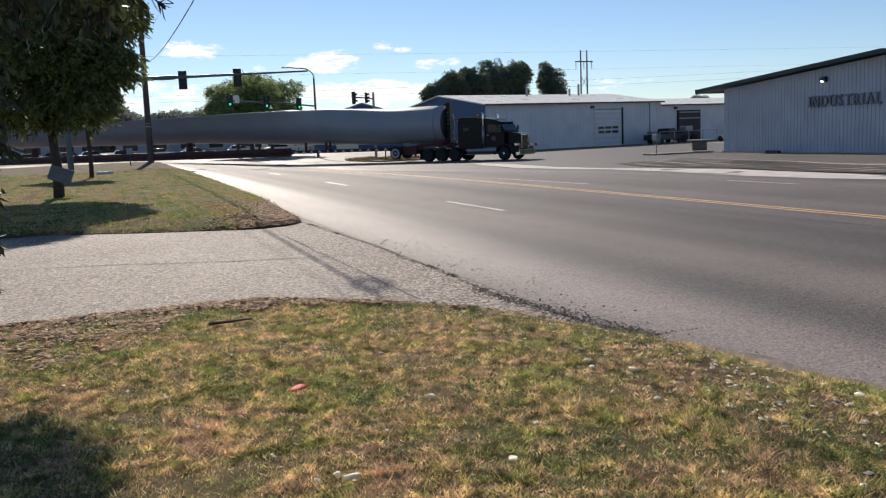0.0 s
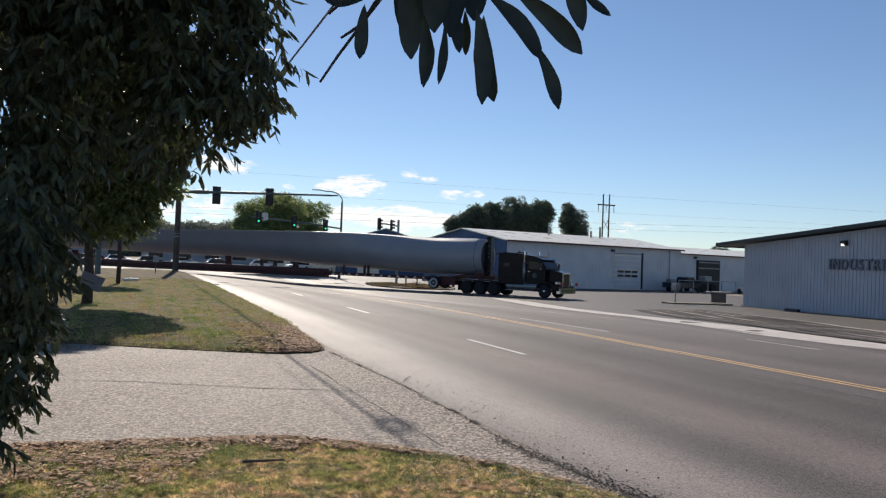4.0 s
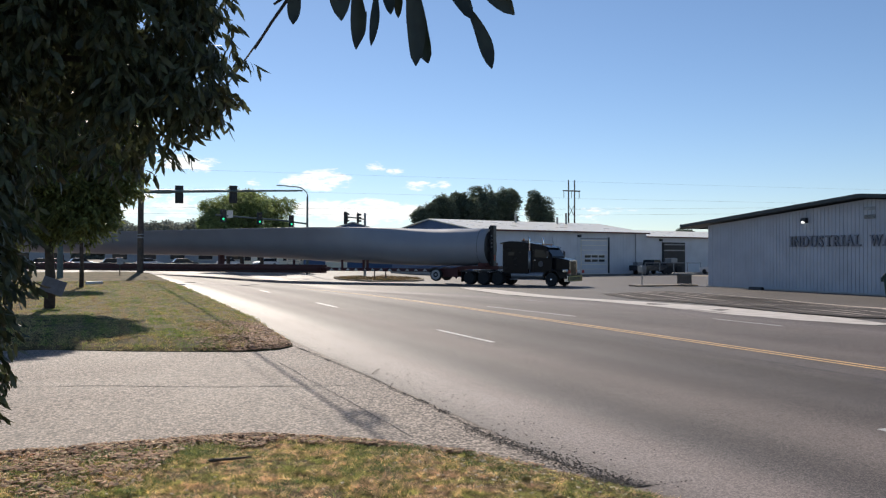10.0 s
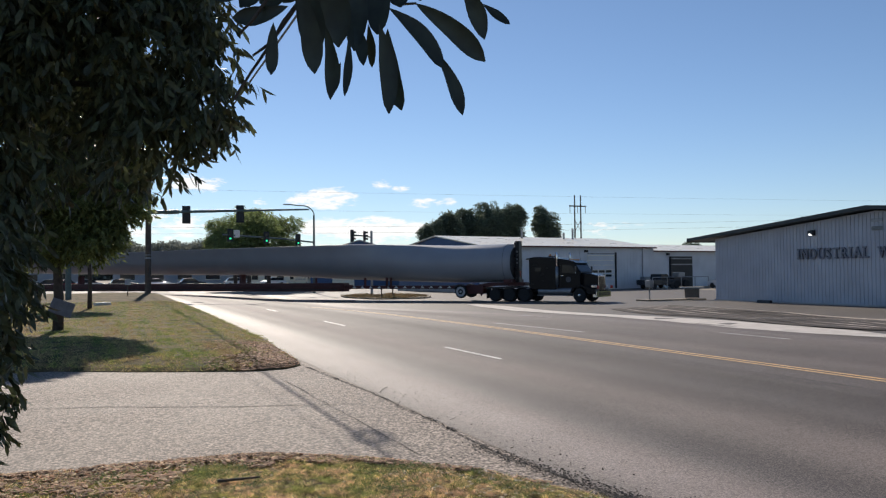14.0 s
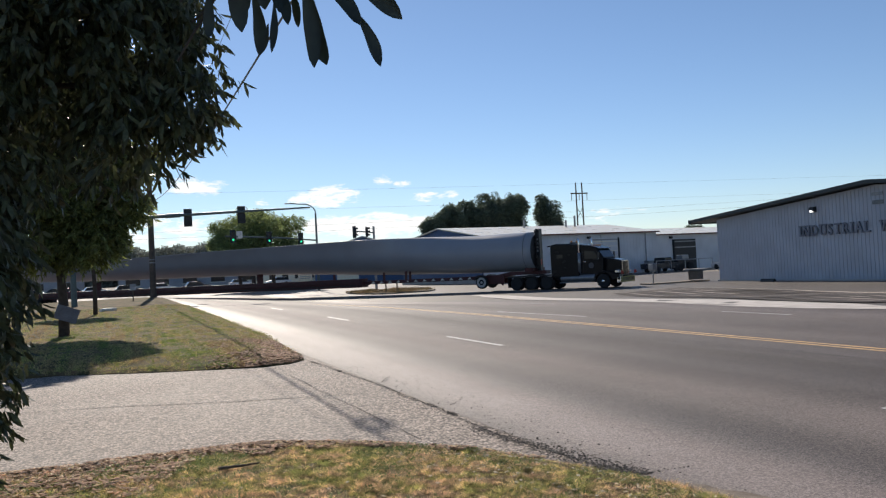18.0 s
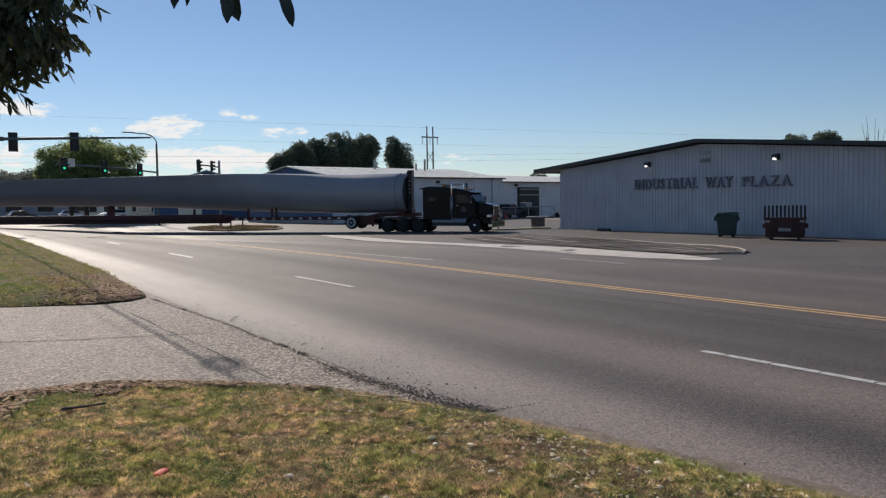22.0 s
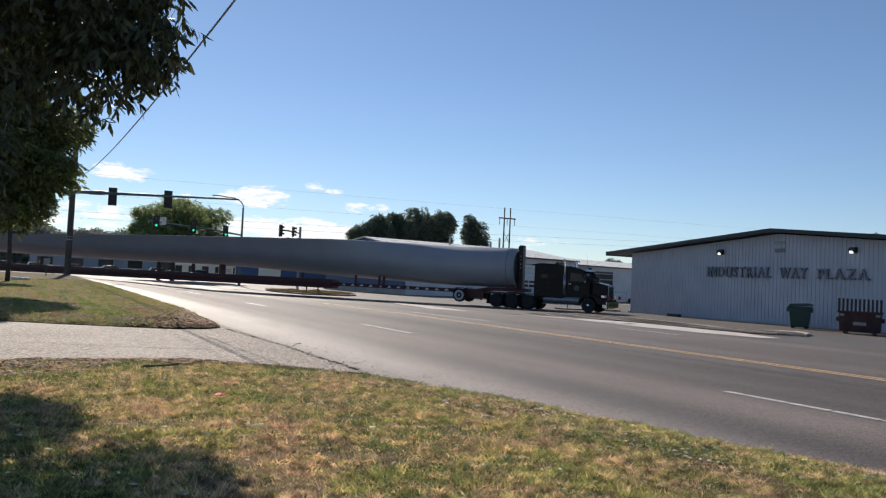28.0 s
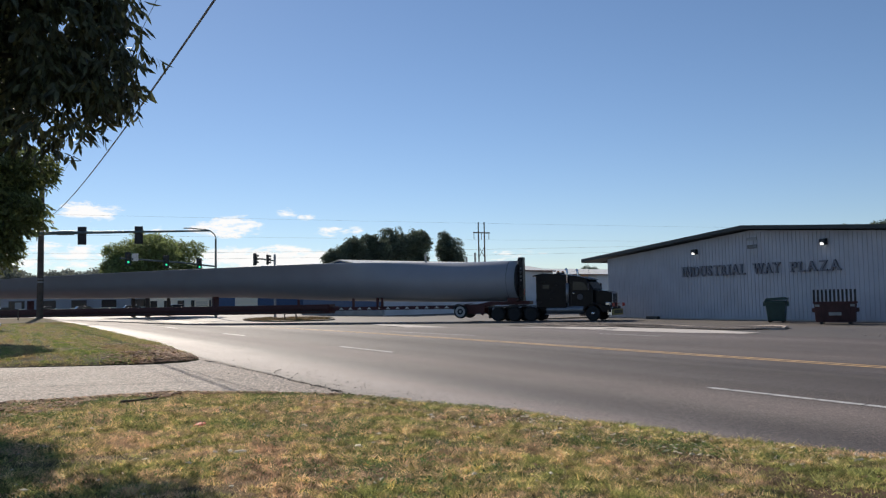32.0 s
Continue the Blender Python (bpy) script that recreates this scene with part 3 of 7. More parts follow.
def plaza_building():
    top = [(y, plaza_roof(y) - 0.3) for y in (51.8, 37.3, 22.3)]
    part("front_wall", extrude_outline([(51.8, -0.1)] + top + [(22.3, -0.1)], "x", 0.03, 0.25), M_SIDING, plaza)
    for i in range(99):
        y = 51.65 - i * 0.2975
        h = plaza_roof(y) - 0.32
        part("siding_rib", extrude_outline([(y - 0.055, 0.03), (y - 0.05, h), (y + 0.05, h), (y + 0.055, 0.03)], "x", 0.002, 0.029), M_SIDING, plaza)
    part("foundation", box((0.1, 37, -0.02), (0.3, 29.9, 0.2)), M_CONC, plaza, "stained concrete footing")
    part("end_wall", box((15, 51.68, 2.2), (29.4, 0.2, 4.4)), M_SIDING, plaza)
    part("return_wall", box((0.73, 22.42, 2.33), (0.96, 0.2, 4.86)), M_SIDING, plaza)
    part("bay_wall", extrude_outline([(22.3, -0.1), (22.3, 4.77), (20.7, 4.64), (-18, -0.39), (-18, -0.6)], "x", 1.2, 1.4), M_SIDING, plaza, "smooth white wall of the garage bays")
    part("back_wall", box((29.8, 17, 2.0), (0.2, 70, 4.2)), M_SIDING, plaza)
    # roof: two slopes over the front, and the lower slope over the garage bays
    ys = [54.2, 37.3, 20.7, 8, -18]
    for (a, b) in zip(ys, ys[1:]):
        part("roof_slope", extrude_outline([(a, plaza_roof(a) - 0.16), (a, plaza_roof(a)), (b, plaza_roof(b)), (b, plaza_roof(b) - 0.16)], "x", -0.7, 30.5), M_WHITEROOF if a < 0 else M_TRIM, plaza)
        part("fascia", extrude_outline([(a, plaza_roof(a) - 0.22), (a, plaza_roof(a) + 0.01), (b, plaza_roof(b) + 0.01), (b, plaza_roof(b) - 0.22)], "x", -0.76, -0.702), M_TRIM, plaza, "dark green roof edge")
        part("soffit", extrude_outline([(a, plaza_roof(a) - 0.22), (a, plaza_roof(a) - 0.17), (b, plaza_roof(b) - 0.17), (b, plaza_roof(b) - 0.22)], "x", -0.7, 1.19), M_TRIM, plaza)
    part("eave_fascia", box((14.9, 54.22, plaza_roof(54.2) - 0.12), (31.2, 0.05, 0.34)), M_TRIM, plaza, "dark green roof edge")
    # garage bays
    for y in (20.85, 17.3, 13.6, 9.8):
        door = part("garage_door", box((1.17, y, 1.7), (0.05, 2.6, 3.3)), M_SIDING, plaza, "white roll-up garage door with a dark window band")
        for k in range(6):
            part("door_panel", box((1.13, y, 0.3 + 0.54 * k), (0.03, 2.52, 0.5), 0.01), M_SIDING, door)
        part("window_band", box((1.1, y, 2.72), (0.03, 1.5, 0.5)), M_DARK, door)
        part("door_jamb", box((1.06, y - 1.42, 1.9), (0.22, 0.14, 3.9)), M_DARK, plaza, "dark door jamb")
    part("downpipe", tube((-0.06, 22.75, 0.1), (-0.06, 22.75, 2.7), 0.035), M_STEEL, plaza)
    part("meter_box", box((1.08, 19.2, 1.15), (0.2, 0.26, 0.5), 0.02), M_WALL2, plaza, "pale meter box")
    part("meter_box", box((1.1, 18.9, 1.7), (0.14, 0.2, 0.34), 0.02), M_STEEL, plaza)
    part("conduit", tube((1.05, 18.95, 0.1), (1.05, 18.95, 2.2), 0.03), M_STEEL, plaza)
    part("wall_vent", box((-0.03, 37.1, 4.75), (0.06, 0.8, 0.25), 0.01), M_STEEL, plaza, "grey wall vent")
    for k in range(4):
        part("vent_slat", box((-0.07, 37.1, 4.66 + 0.06 * k), (0.03, 0.74, 0.02)), M_DARK, plaza)


plaza_building()


def wall_lamp(x, y, z, size=1.0):
    lamp = thing("wall_lamp", (x, y, z), "dark wall-mounted floodlight with a white lens", "wall lamp", "lamps on the building")
    part("housing", extrude_outline([(-0.32, -0.05), (-0.3, 0.22), (0.0, 0.28), (0.0, -0.16)], "y", -0.24, 0.24, 0.015), M_BLACK, lamp)
    part("lens", box((-0.26, 0.02, -0.08), (0.16, 0.22, 0.17), 0.03), M_LIT, lamp, "bright white glass lens")
    for ob in lamp.children:
        ob.scale = (size, size, size)
    return lamp


M_LIT = glow("lit_lamp_glass", (1.0, 0.97, 0.9), 1.3)
M_LENS = mat("lamp_glass", (0.95, 0.95, 0.92), 0.2, vary=0.05, trans=0.6)
for lx, ly, lz in ((PLAZA_X - 0.03, 42.1, 4.05), (PLAZA_X - 0.03, 31.7, 4.05), (PLAZA_X + 1.17, 18.75, 2.8)):
    wall_lamp(lx, ly, lz, 0.6 if ly < 20 else 0.85)

# raised lettering on the front wall
M_LETTER = mat("dark_letter_paint", (0.2, 0.21, 0.245), 0.6, vary=0.2)


# feet and heads of the stems that carry a slab: share of the letter's width, 0 low or 1 high
SLABS = {"I": ((0.5, 0), (0.5, 1)), "N": ((0.12, 0), (0.12, 1), (0.88, 1)), "D": ((0.14, 0), (0.14, 1)), "U": ((0.12, 1), (0.88, 1)), "T": ((0.5, 0),), "R": ((0.14, 0), (0.14, 1), (0.88, 0)),
         "A": ((0.08, 0), (0.92, 0)), "L": ((0.14, 0), (0.14, 1)), "W": ((0.08, 1), (0.92, 1)), "Y": ((0.1, 1), (0.9, 1), (0.5, 0)), "P": ((0.14, 0), (0.14, 1))}


def glyph(letter, size):
    """One bold slab letter as a mesh, its width and height."""
    cu = bpy.data.curves.new("letters", "FONT")
    cu.body, cu.size, cu.extrude, cu.offset, cu.resolution_u = letter, size, 0.05, 0.014, 3
    probe = bpy.data.objects.new("probe", cu)
    scene.collection.objects.link(probe)
    bpy.context.view_layer.update()
    me = bpy.data.meshes.new_from_object(probe)
    bpy.data.objects.remove(probe)
    xs, ys = [v.co.x for v in me.vertices], [v.co.y for v in me.vertices]
    x0, w, h = min(xs), max(xs) - min(xs), max(ys)
    bm = bmesh.new()
    bm.from_mesh(me)
    bmesh.ops.translate(bm, verts=bm.verts, vec=(-x0, 0, 0))
    for fx, top in SLABS.get(letter, ()):
        add_box(bm, (fx * w, h - 0.045 if top else 0.045, 0.002), (0.3 * size, 0.1 * size, 0.1))
    return bm, w, h


def lettering():
    sign = thing("wall_sign", (PLAZA_X - 0.03, 43.35, GRADE + 2.98), "dark raised lettering reading INDUSTRIAL WAY PLAZA on the wall", "sign")
    for word, y0, width, size in (("INDUSTRIAL", 43.35, 5.65, 1.0), ("WAY", 37.0, 2.05, 0.96), ("PLAZA", 34.1, 3.4, 0.9)):
        holder = new("word")
        holder.parent = sign
        holder.matrix_basis = Matrix.Translation((-0.05, y0 - 43.35, 0)) @ Matrix(((0, 0, -1, 0), (-1, 0, 0, 0), (0, 1, 0, 0), (0, 0, 0, 1)))
        made = [glyph(c, size) for c in word]
        gap = 0.2 * size
        stretch_x = width / (sum(w for _, w, _ in made) + gap * (len(word) - 1))
        x = 0.0
        for bm, w, h in made:
            bmesh.ops.transform(bm, matrix=Matrix.Diagonal((stretch_x, 1, 1, 1)), verts=bm.verts)
            ob = part("letter", bm, M_LETTER, holder)
            ob.matrix_basis = pose(x * stretch_x, 0, 0)
            x += w + gap


lettering()
number = thing("wall_number", (PLAZA_X - 0.06, 37.1, GRADE + 5.25), "small plain grey number plate high on the wall", "sign")
part("plate", box((0, 0, 0), (0.03, 0.8, 0.2), 0.008), M_STEEL, number)

# ---- the lorry and its load ----
TRUCK_T = ((0, 25.26), (4.5, 26.9), (6.5, 27.81), (9, 28.89), (11, 29.73), (13, 30.35), (14.5, 30.88), (16.5, 31.59), (19, 32.3), (21, 33.1), (23, 34.05), (24.5, 34.67), (28, 36.15), (32, 37.85))
TRACTOR_AZ = 147.0


def kingpin(t):
    """Ground point under the fifth wheel at t: the tractor creeps across on an even course."""
    az = radians(curve_at(TRUCK_T, t))
    d = 66.5 - 5.5 * t / 32
    ex, ey = curve_at([(0, 0.15), (4, 0.0), (17, 0.0), (24, -0.05), (28, -0.17), (32, -0.16)], t), curve_at([(0, -0.1), (4, -0.25), (17, -0.3), (22, -0.55), (24.5, -1.06), (28, -1.5), (32, -1.48)], t)
    h = Vector((math.sin(radians(TRACTOR_AZ)), math.cos(radians(TRACTOR_AZ))))
    left = Vector((-h.y, h.x))
    return Vector((ex + d * math.sin(az), ey + d * math.cos(az))) - 5.9 * h + 1.1 * left


GROUND_T = -0.6


def tyre_mesh():
    r, w = 0.52, 0.14
    return lathe([(0.31, -w), (0.40, -w - 0.015), (0.48, -w), (r, -w + 0.04), (r + 0.004, 0), (r, w - 0.04), (0.48, w), (0.40, w + 0.015), (0.31, w)], 32)


def rim_mesh(dish):
    return lathe([(0.33, -0.13), (0.30, -0.125), (0.285, -0.07 + dish), (0.14, -0.05 + dish), (0.13, -0.11 + dish), (0.07, -0.13 + dish), (0.0005, -0.13 + dish)], 28)


def make_wheel(parent, at, dual=False, chrome=True, paint=None):
    """A wheel on its hub: tyre, rim and nuts, facing -y."""
    hub = new("wheel")
    hub.parent = parent
    hub.matrix_basis = pose(*at)
    part("tyre", tyre_mesh(), M_TYRE, hub, smooth=True)
    part("rim", rim_mesh(0.06 if dual else -0.02), paint or (M_CHROME if chrome else M_STEEL), hub, "white painted rim" if paint else "bright alloy rim" if chrome else "", smooth=True)
    if paint:
        part("rim_disc", lathe([(0.405, -0.13), (0.4, -0.165), (0.23, -0.165), (0.225, -0.13)], 32), paint, hub, "white painted rim")
    nuts = bmesh.new()
    for k in range(10):
        a = 2 * math.pi * k / 10
        add_tube(nuts, (0.2 * math.cos(a), -0.07, 0.2 * math.sin(a)), (0.2 * math.cos(a), -0.12, 0.2 * math.sin(a)), 0.016, seg=6)
    part("wheel_nuts", nuts, M_STEEL, hub)
    if dual:
        part("inner_tyre", lathe([(0.31, 0.2), (0.48, 0.19), (0.52, 0.23), (0.52, 0.43), (0.48, 0.47), (0.31, 0.46)], 28), M_TYRE, hub, smooth=True)
    return hub


def make_tractor():
    tr = thing("truck_tractor", (0, 0, GROUND_T), "black long-nosed truck tractor with sleeper cab and chrome exhaust stacks", "truck")
    M_GRAY = mat("grey_tank_aluminium", (0.25, 0.26, 0.28), 0.4, 0.8, vary=0.15, scale=3)
    part("chassis", add_box(box((2.3, 0.42, 0.85), (8.6, 0.09, 0.26), 0.01), (2.3, -0.42, 0.85), (8.6, 0.09, 0.26), 0.01), M_BLACK, tr)
    # sleeper: slightly domed box leaning back at its top edge
    part("sleeper", extrude_outline([(1.4, 0.95), (1.4, 3.26), (1.5, 3.36), (2.2, 3.46), (3.0, 3.44), (3.75, 3.36), (3.75, 0.95)], "y", -1.2, 1.2, 0.05), M_PAINT, tr)
    part("roof_visor", extrude_outline([(1.14, 3.26), (1.18, 3.35), (2.0, 3.49), (2.0, 3.42)], "y", -1.22, 1.22, 0.015), M_PAINT, tr)
    part("cab", extrude_outline([(3.72, 0.95), (3.72, 3.34), (4.6, 3.24), (5.2, 3.06), (5.72, 2.26), (5.72, 0.95)], "y", -1.08, 1.08, 0.05), M_PAINT, tr)
    hood = extrude_outline([(6.1, 0.95), (6.1, 2.24), (6.8, 2.14), (7.32, 2.02), (7.4, 1.93), (7.4, 0.85), (6.8, 0.85), (6.7, 1.12), (6.4, 1.25), (6.12, 1.12)], "y", -0.72, 0.72, 0.05)
    part("hood", hood, M_PAINT, tr)
    for s in (-1, 1):
        wing = extrude_outline([(5.15, 0.72), (5.25, 1.02), (5.5, 1.22), (5.9, 1.3), (6.35, 1.24), (6.75, 1.1), (7.2, 1.0), (7.25, 0.6), (6.6, 0.62), (6.45, 0.95), (6.2, 1.12), (5.9, 1.17), (5.6, 1.12), (5.4, 0.95), (5.3, 0.72)], "y", s * 0.68 if s > 0 else -1.22, 1.22 if s > 0 else -0.68, 0.02)
        part("front_wing", wing, M_PAINT, tr)
        lamp = part("headlight", box((7.22, s * 0.98, 1.2), (0.3, 0.36, 0.22), 0.04), M_CHROME, tr, "chrome headlight pod")
        part("lens", box((7.385, s * 0.98, 1.2), (0.02, 0.3, 0.16)), M_LENS, lamp)
        part("fuel_tank", lathe([(0.02, 2.15), (0.3, 2.16), (0.34, 2.2), (0.34, 5.0), (0.3, 5.04), (0.02, 5.05)], 24, "x"), M_GRAY, tr, "brushed aluminium fuel tank", smooth=False).matrix_basis = pose(0, s * 0.86, 0.8)
        part("tank_step", box((3.4, s * 1.2, 0.5), (2.6, 0.1, 0.06), 0.01), M_STEEL, tr)
        part("exhaust_stack", path_tube([(3.82, s * 1.12, 1.1), (3.82, s * 1.12, 3.55), (3.8, s * 1.12, 3.68), (3.72, s * 1.12, 3.78)], 0.085, 14), M_CHROME, tr, "tall chrome exhaust stack", smooth=True)
        part("stack_shield", tube((3.82, s * 1.14, 1.3), (3.82, s * 1.14, 2.7), 0.12, seg=16), M_STEEL, tr, smooth=True)
        mirror = part("mirror_arm", path_tube([(5.35, s * 1.06, 2.75), (5.5, s * 1.4, 2.7), (5.5, s * 1.4, 2.2), (5.4, s * 1.08, 2.1)], 0.02, 6), M_CHROME, tr)
        part("mirror", box((5.5, s * 1.42, 2.48), (0.1, 0.2, 0.42), 0.03), M_BLACK, mirror)
        part("side_window", extrude_outline([(4.2, 2.22), (4.25, 2.84), (5.05, 2.76), (5.42, 2.2)], "y", s * 1.082 if s > 0 else -1.1, 1.1 if s > 0 else -1.082), M_GLASS, tr)
        part("door_seam", box((4.1, s * 1.086, 1.9), (0.02, 0.02, 1.8)), M_BLACK, tr)
        part("door_handle", box((4.25, s * 1.11, 2.0), (0.18, 0.04, 0.05), 0.01), M_CHROME, tr)
        part("door_emblem", tube((4.75, s * 1.085, 1.72), (4.75, s * 1.1, 1.72), 0.22, seg=20), M_EMBLEM, tr, "round dull emblem on the door")
        part("sleeper_window", box((2.2, s * 1.205, 2.5), (0.5, 0.02, 0.3), 0.01), M_GLASS, tr)
        part("locker_door", box((2.4, s * 1.205, 1.35), (1.0, 0.02, 0.55), 0.01), M_PAINT, tr)
        part("mudflap", box((-2.05, s * 0.95, 0.62), (0.03, 0.62, 0.8), 0.005), M_BLACK, tr)
        part("drive_fender", extrude_outline([(-2.2, 1.0), (-2.05, 1.14), (1.95, 1.14), (2.0, 1.08)], "y", s * 0.6 if s > 0 else -1.22, 1.22 if s > 0 else -0.6, 0.01), M_BLACK, tr)
    part("windscreen", extrude_outline([(5.22, 3.0), (5.24, 3.02), (5.75, 2.3), (5.73, 2.28)], "y", -1.0, 1.0), M_GLASS, tr, "raked dark windscreen")
    part("sun_visor", extrude_outline([(5.12, 3.1), (5.42, 2.98), (5.44, 2.94), (5.16, 3.03)], "y", -1.06, 1.06), M_PAINT, tr)
    part("grille", box((7.34, 0, 1.42), (0.06, 1.05, 1.05), 0.02), M_BLACK, tr)
    for k in range(9):
        part("grille_bar", box((7.385, -0.48 + 0.12 * k, 1.42), (0.03, 0.035, 0.98), 0.006), M_CHROME, tr)
    part("grille_surround", add_box(add_box(box((7.36, 0, 1.96), (0.1, 1.18, 0.08), 0.01), (7.36, -0.56, 1.42), (0.1, 0.07, 1.08), 0.01), (7.36, 0.56, 1.42), (0.1, 0.07, 1.08), 0.01), M_CHROME, tr, "chrome grille surround")
    part("bumper", extrude_outline([(7.3, -1.22), (7.5, -1.1), (7.56, 0), (7.5, 1.1), (7.3, 1.22), (7.22, 1.22), (7.22, -1.22)], "z", 0.38, 0.8, 0.02), M_CHROME, tr, "chrome front bumper")
    banner = part("load_banner", box((7.6, 0, 0.62), (0.03, 2.3, 0.42), 0.005), M_BANNER, tr, "yellow-green wide-load banner across the bumper")
    for k in range(9):
        part("banner_mark", box((7.62, -0.92 + 0.23 * k, 0.62), (0.008, 0.13, 0.24)), M_BLACK, banner)
    for s in (-1, 1):
        part("warning_flag", extrude_outline([(7.55, 1.0), (7.57, 1.26), (7.74, 1.24), (7.76, 1.02)], "y", s * 1.2 - 0.01, s * 1.2 + 0.01), M_FLAG, tr, "small orange-red warning flag")
    for k in range(5):
        part("roof_marker", box((4.75, -0.7 + 0.35 * k, 3.24), (0.12, 0.1, 0.07), 0.02), M_AMBER, tr, "amber roof marker lamp")
    bar = part("beacon_bar", box((2.9, 0, 3.5), (0.25, 1.2, 0.1), 0.03), M_BLACK, tr, "amber beacon bar on the roof")
    for s in (-1, 1):
        part("beacon", tube((2.9, s * 0.45, 3.55), (2.9, s * 0.45, 3.67), 0.09, 0.07, 12), M_AMBER, bar)
    part("aerial", tube((4.9, 0.8, 3.0), (4.7, 0.8, 4.3), 0.012, 0.005, 6), M_BLACK, tr)
    part("fifth_wheel", extrude_outline([(-0.7, -0.5), (0.4, -0.5), (0.5, 0), (0.4, 0.5), (-0.7, 0.5)], "z", 1.08, 1.2, 0.02), M_BLACK, tr)
    part("axle", tube((6.12, -0.9, 0.5), (6.12, 0.9, 0.5), 0.07), M_BLACK, tr)
    wheels = []
    for x in (-1.35, 0.0, 1.35):
        part("axle", tube((x, -0.9, 0.52), (x, 0.9, 0.52), 0.08), M_BLACK, tr)
        wheels.append(make_wheel(tr, (x, -1.07, 0.52), True))
        wheels.append(make_wheel(tr, (x, 1.07, 0.52), True))
        wheels[-1].matrix_basis = pose(x, 1.07, 0.52, 0, 0, 180)
    for s in (-1, 1):
        wheels.append(make_wheel(tr, (6.12, s * 1.05, 0.52)))
        if s > 0:
            wheels[-1].matrix_basis = pose(6.12, 1.05, 0.52, 0, 0, 180)
    # the cab and all that is fixed to it stand well forward on the chassis
    ahead = {"front_wing": 0.22}
    for name in ("sleeper", "roof_visor", "cab", "exhaust_stack", "stack_shield", "mirror_arm", "side_window", "door_seam", "door_handle", "door_emblem", "sleeper_window",
                 "locker_door", "windscreen", "sun_visor", "roof_marker", "beacon_bar", "aerial", "fuel_tank", "tank_step"):
        ahead[name] = 0.42
    for ob in tr.children:
        ob.location.x += ahead.get(ob.name.split(".")[0], 0.0)
    return tr, wheels


M_BANNER = mat("banner_yellow_green", (0.4, 0.36, 0.13), 0.6, vary=0.15)
M_FLAG = mat("warning_flag_red", (0.5, 0.1, 0.07), 0.7, vary=0.2, trans=0.3)
M_AMBER = mat("amber_plastic", (0.7, 0.25, 0.02), 0.3, vary=0.1)
M_RIMW = mat("white_rim_paint", (0.42, 0.42, 0.42), 0.4, vary=0.1)
tractor, tractor_wheels = make_tractor()


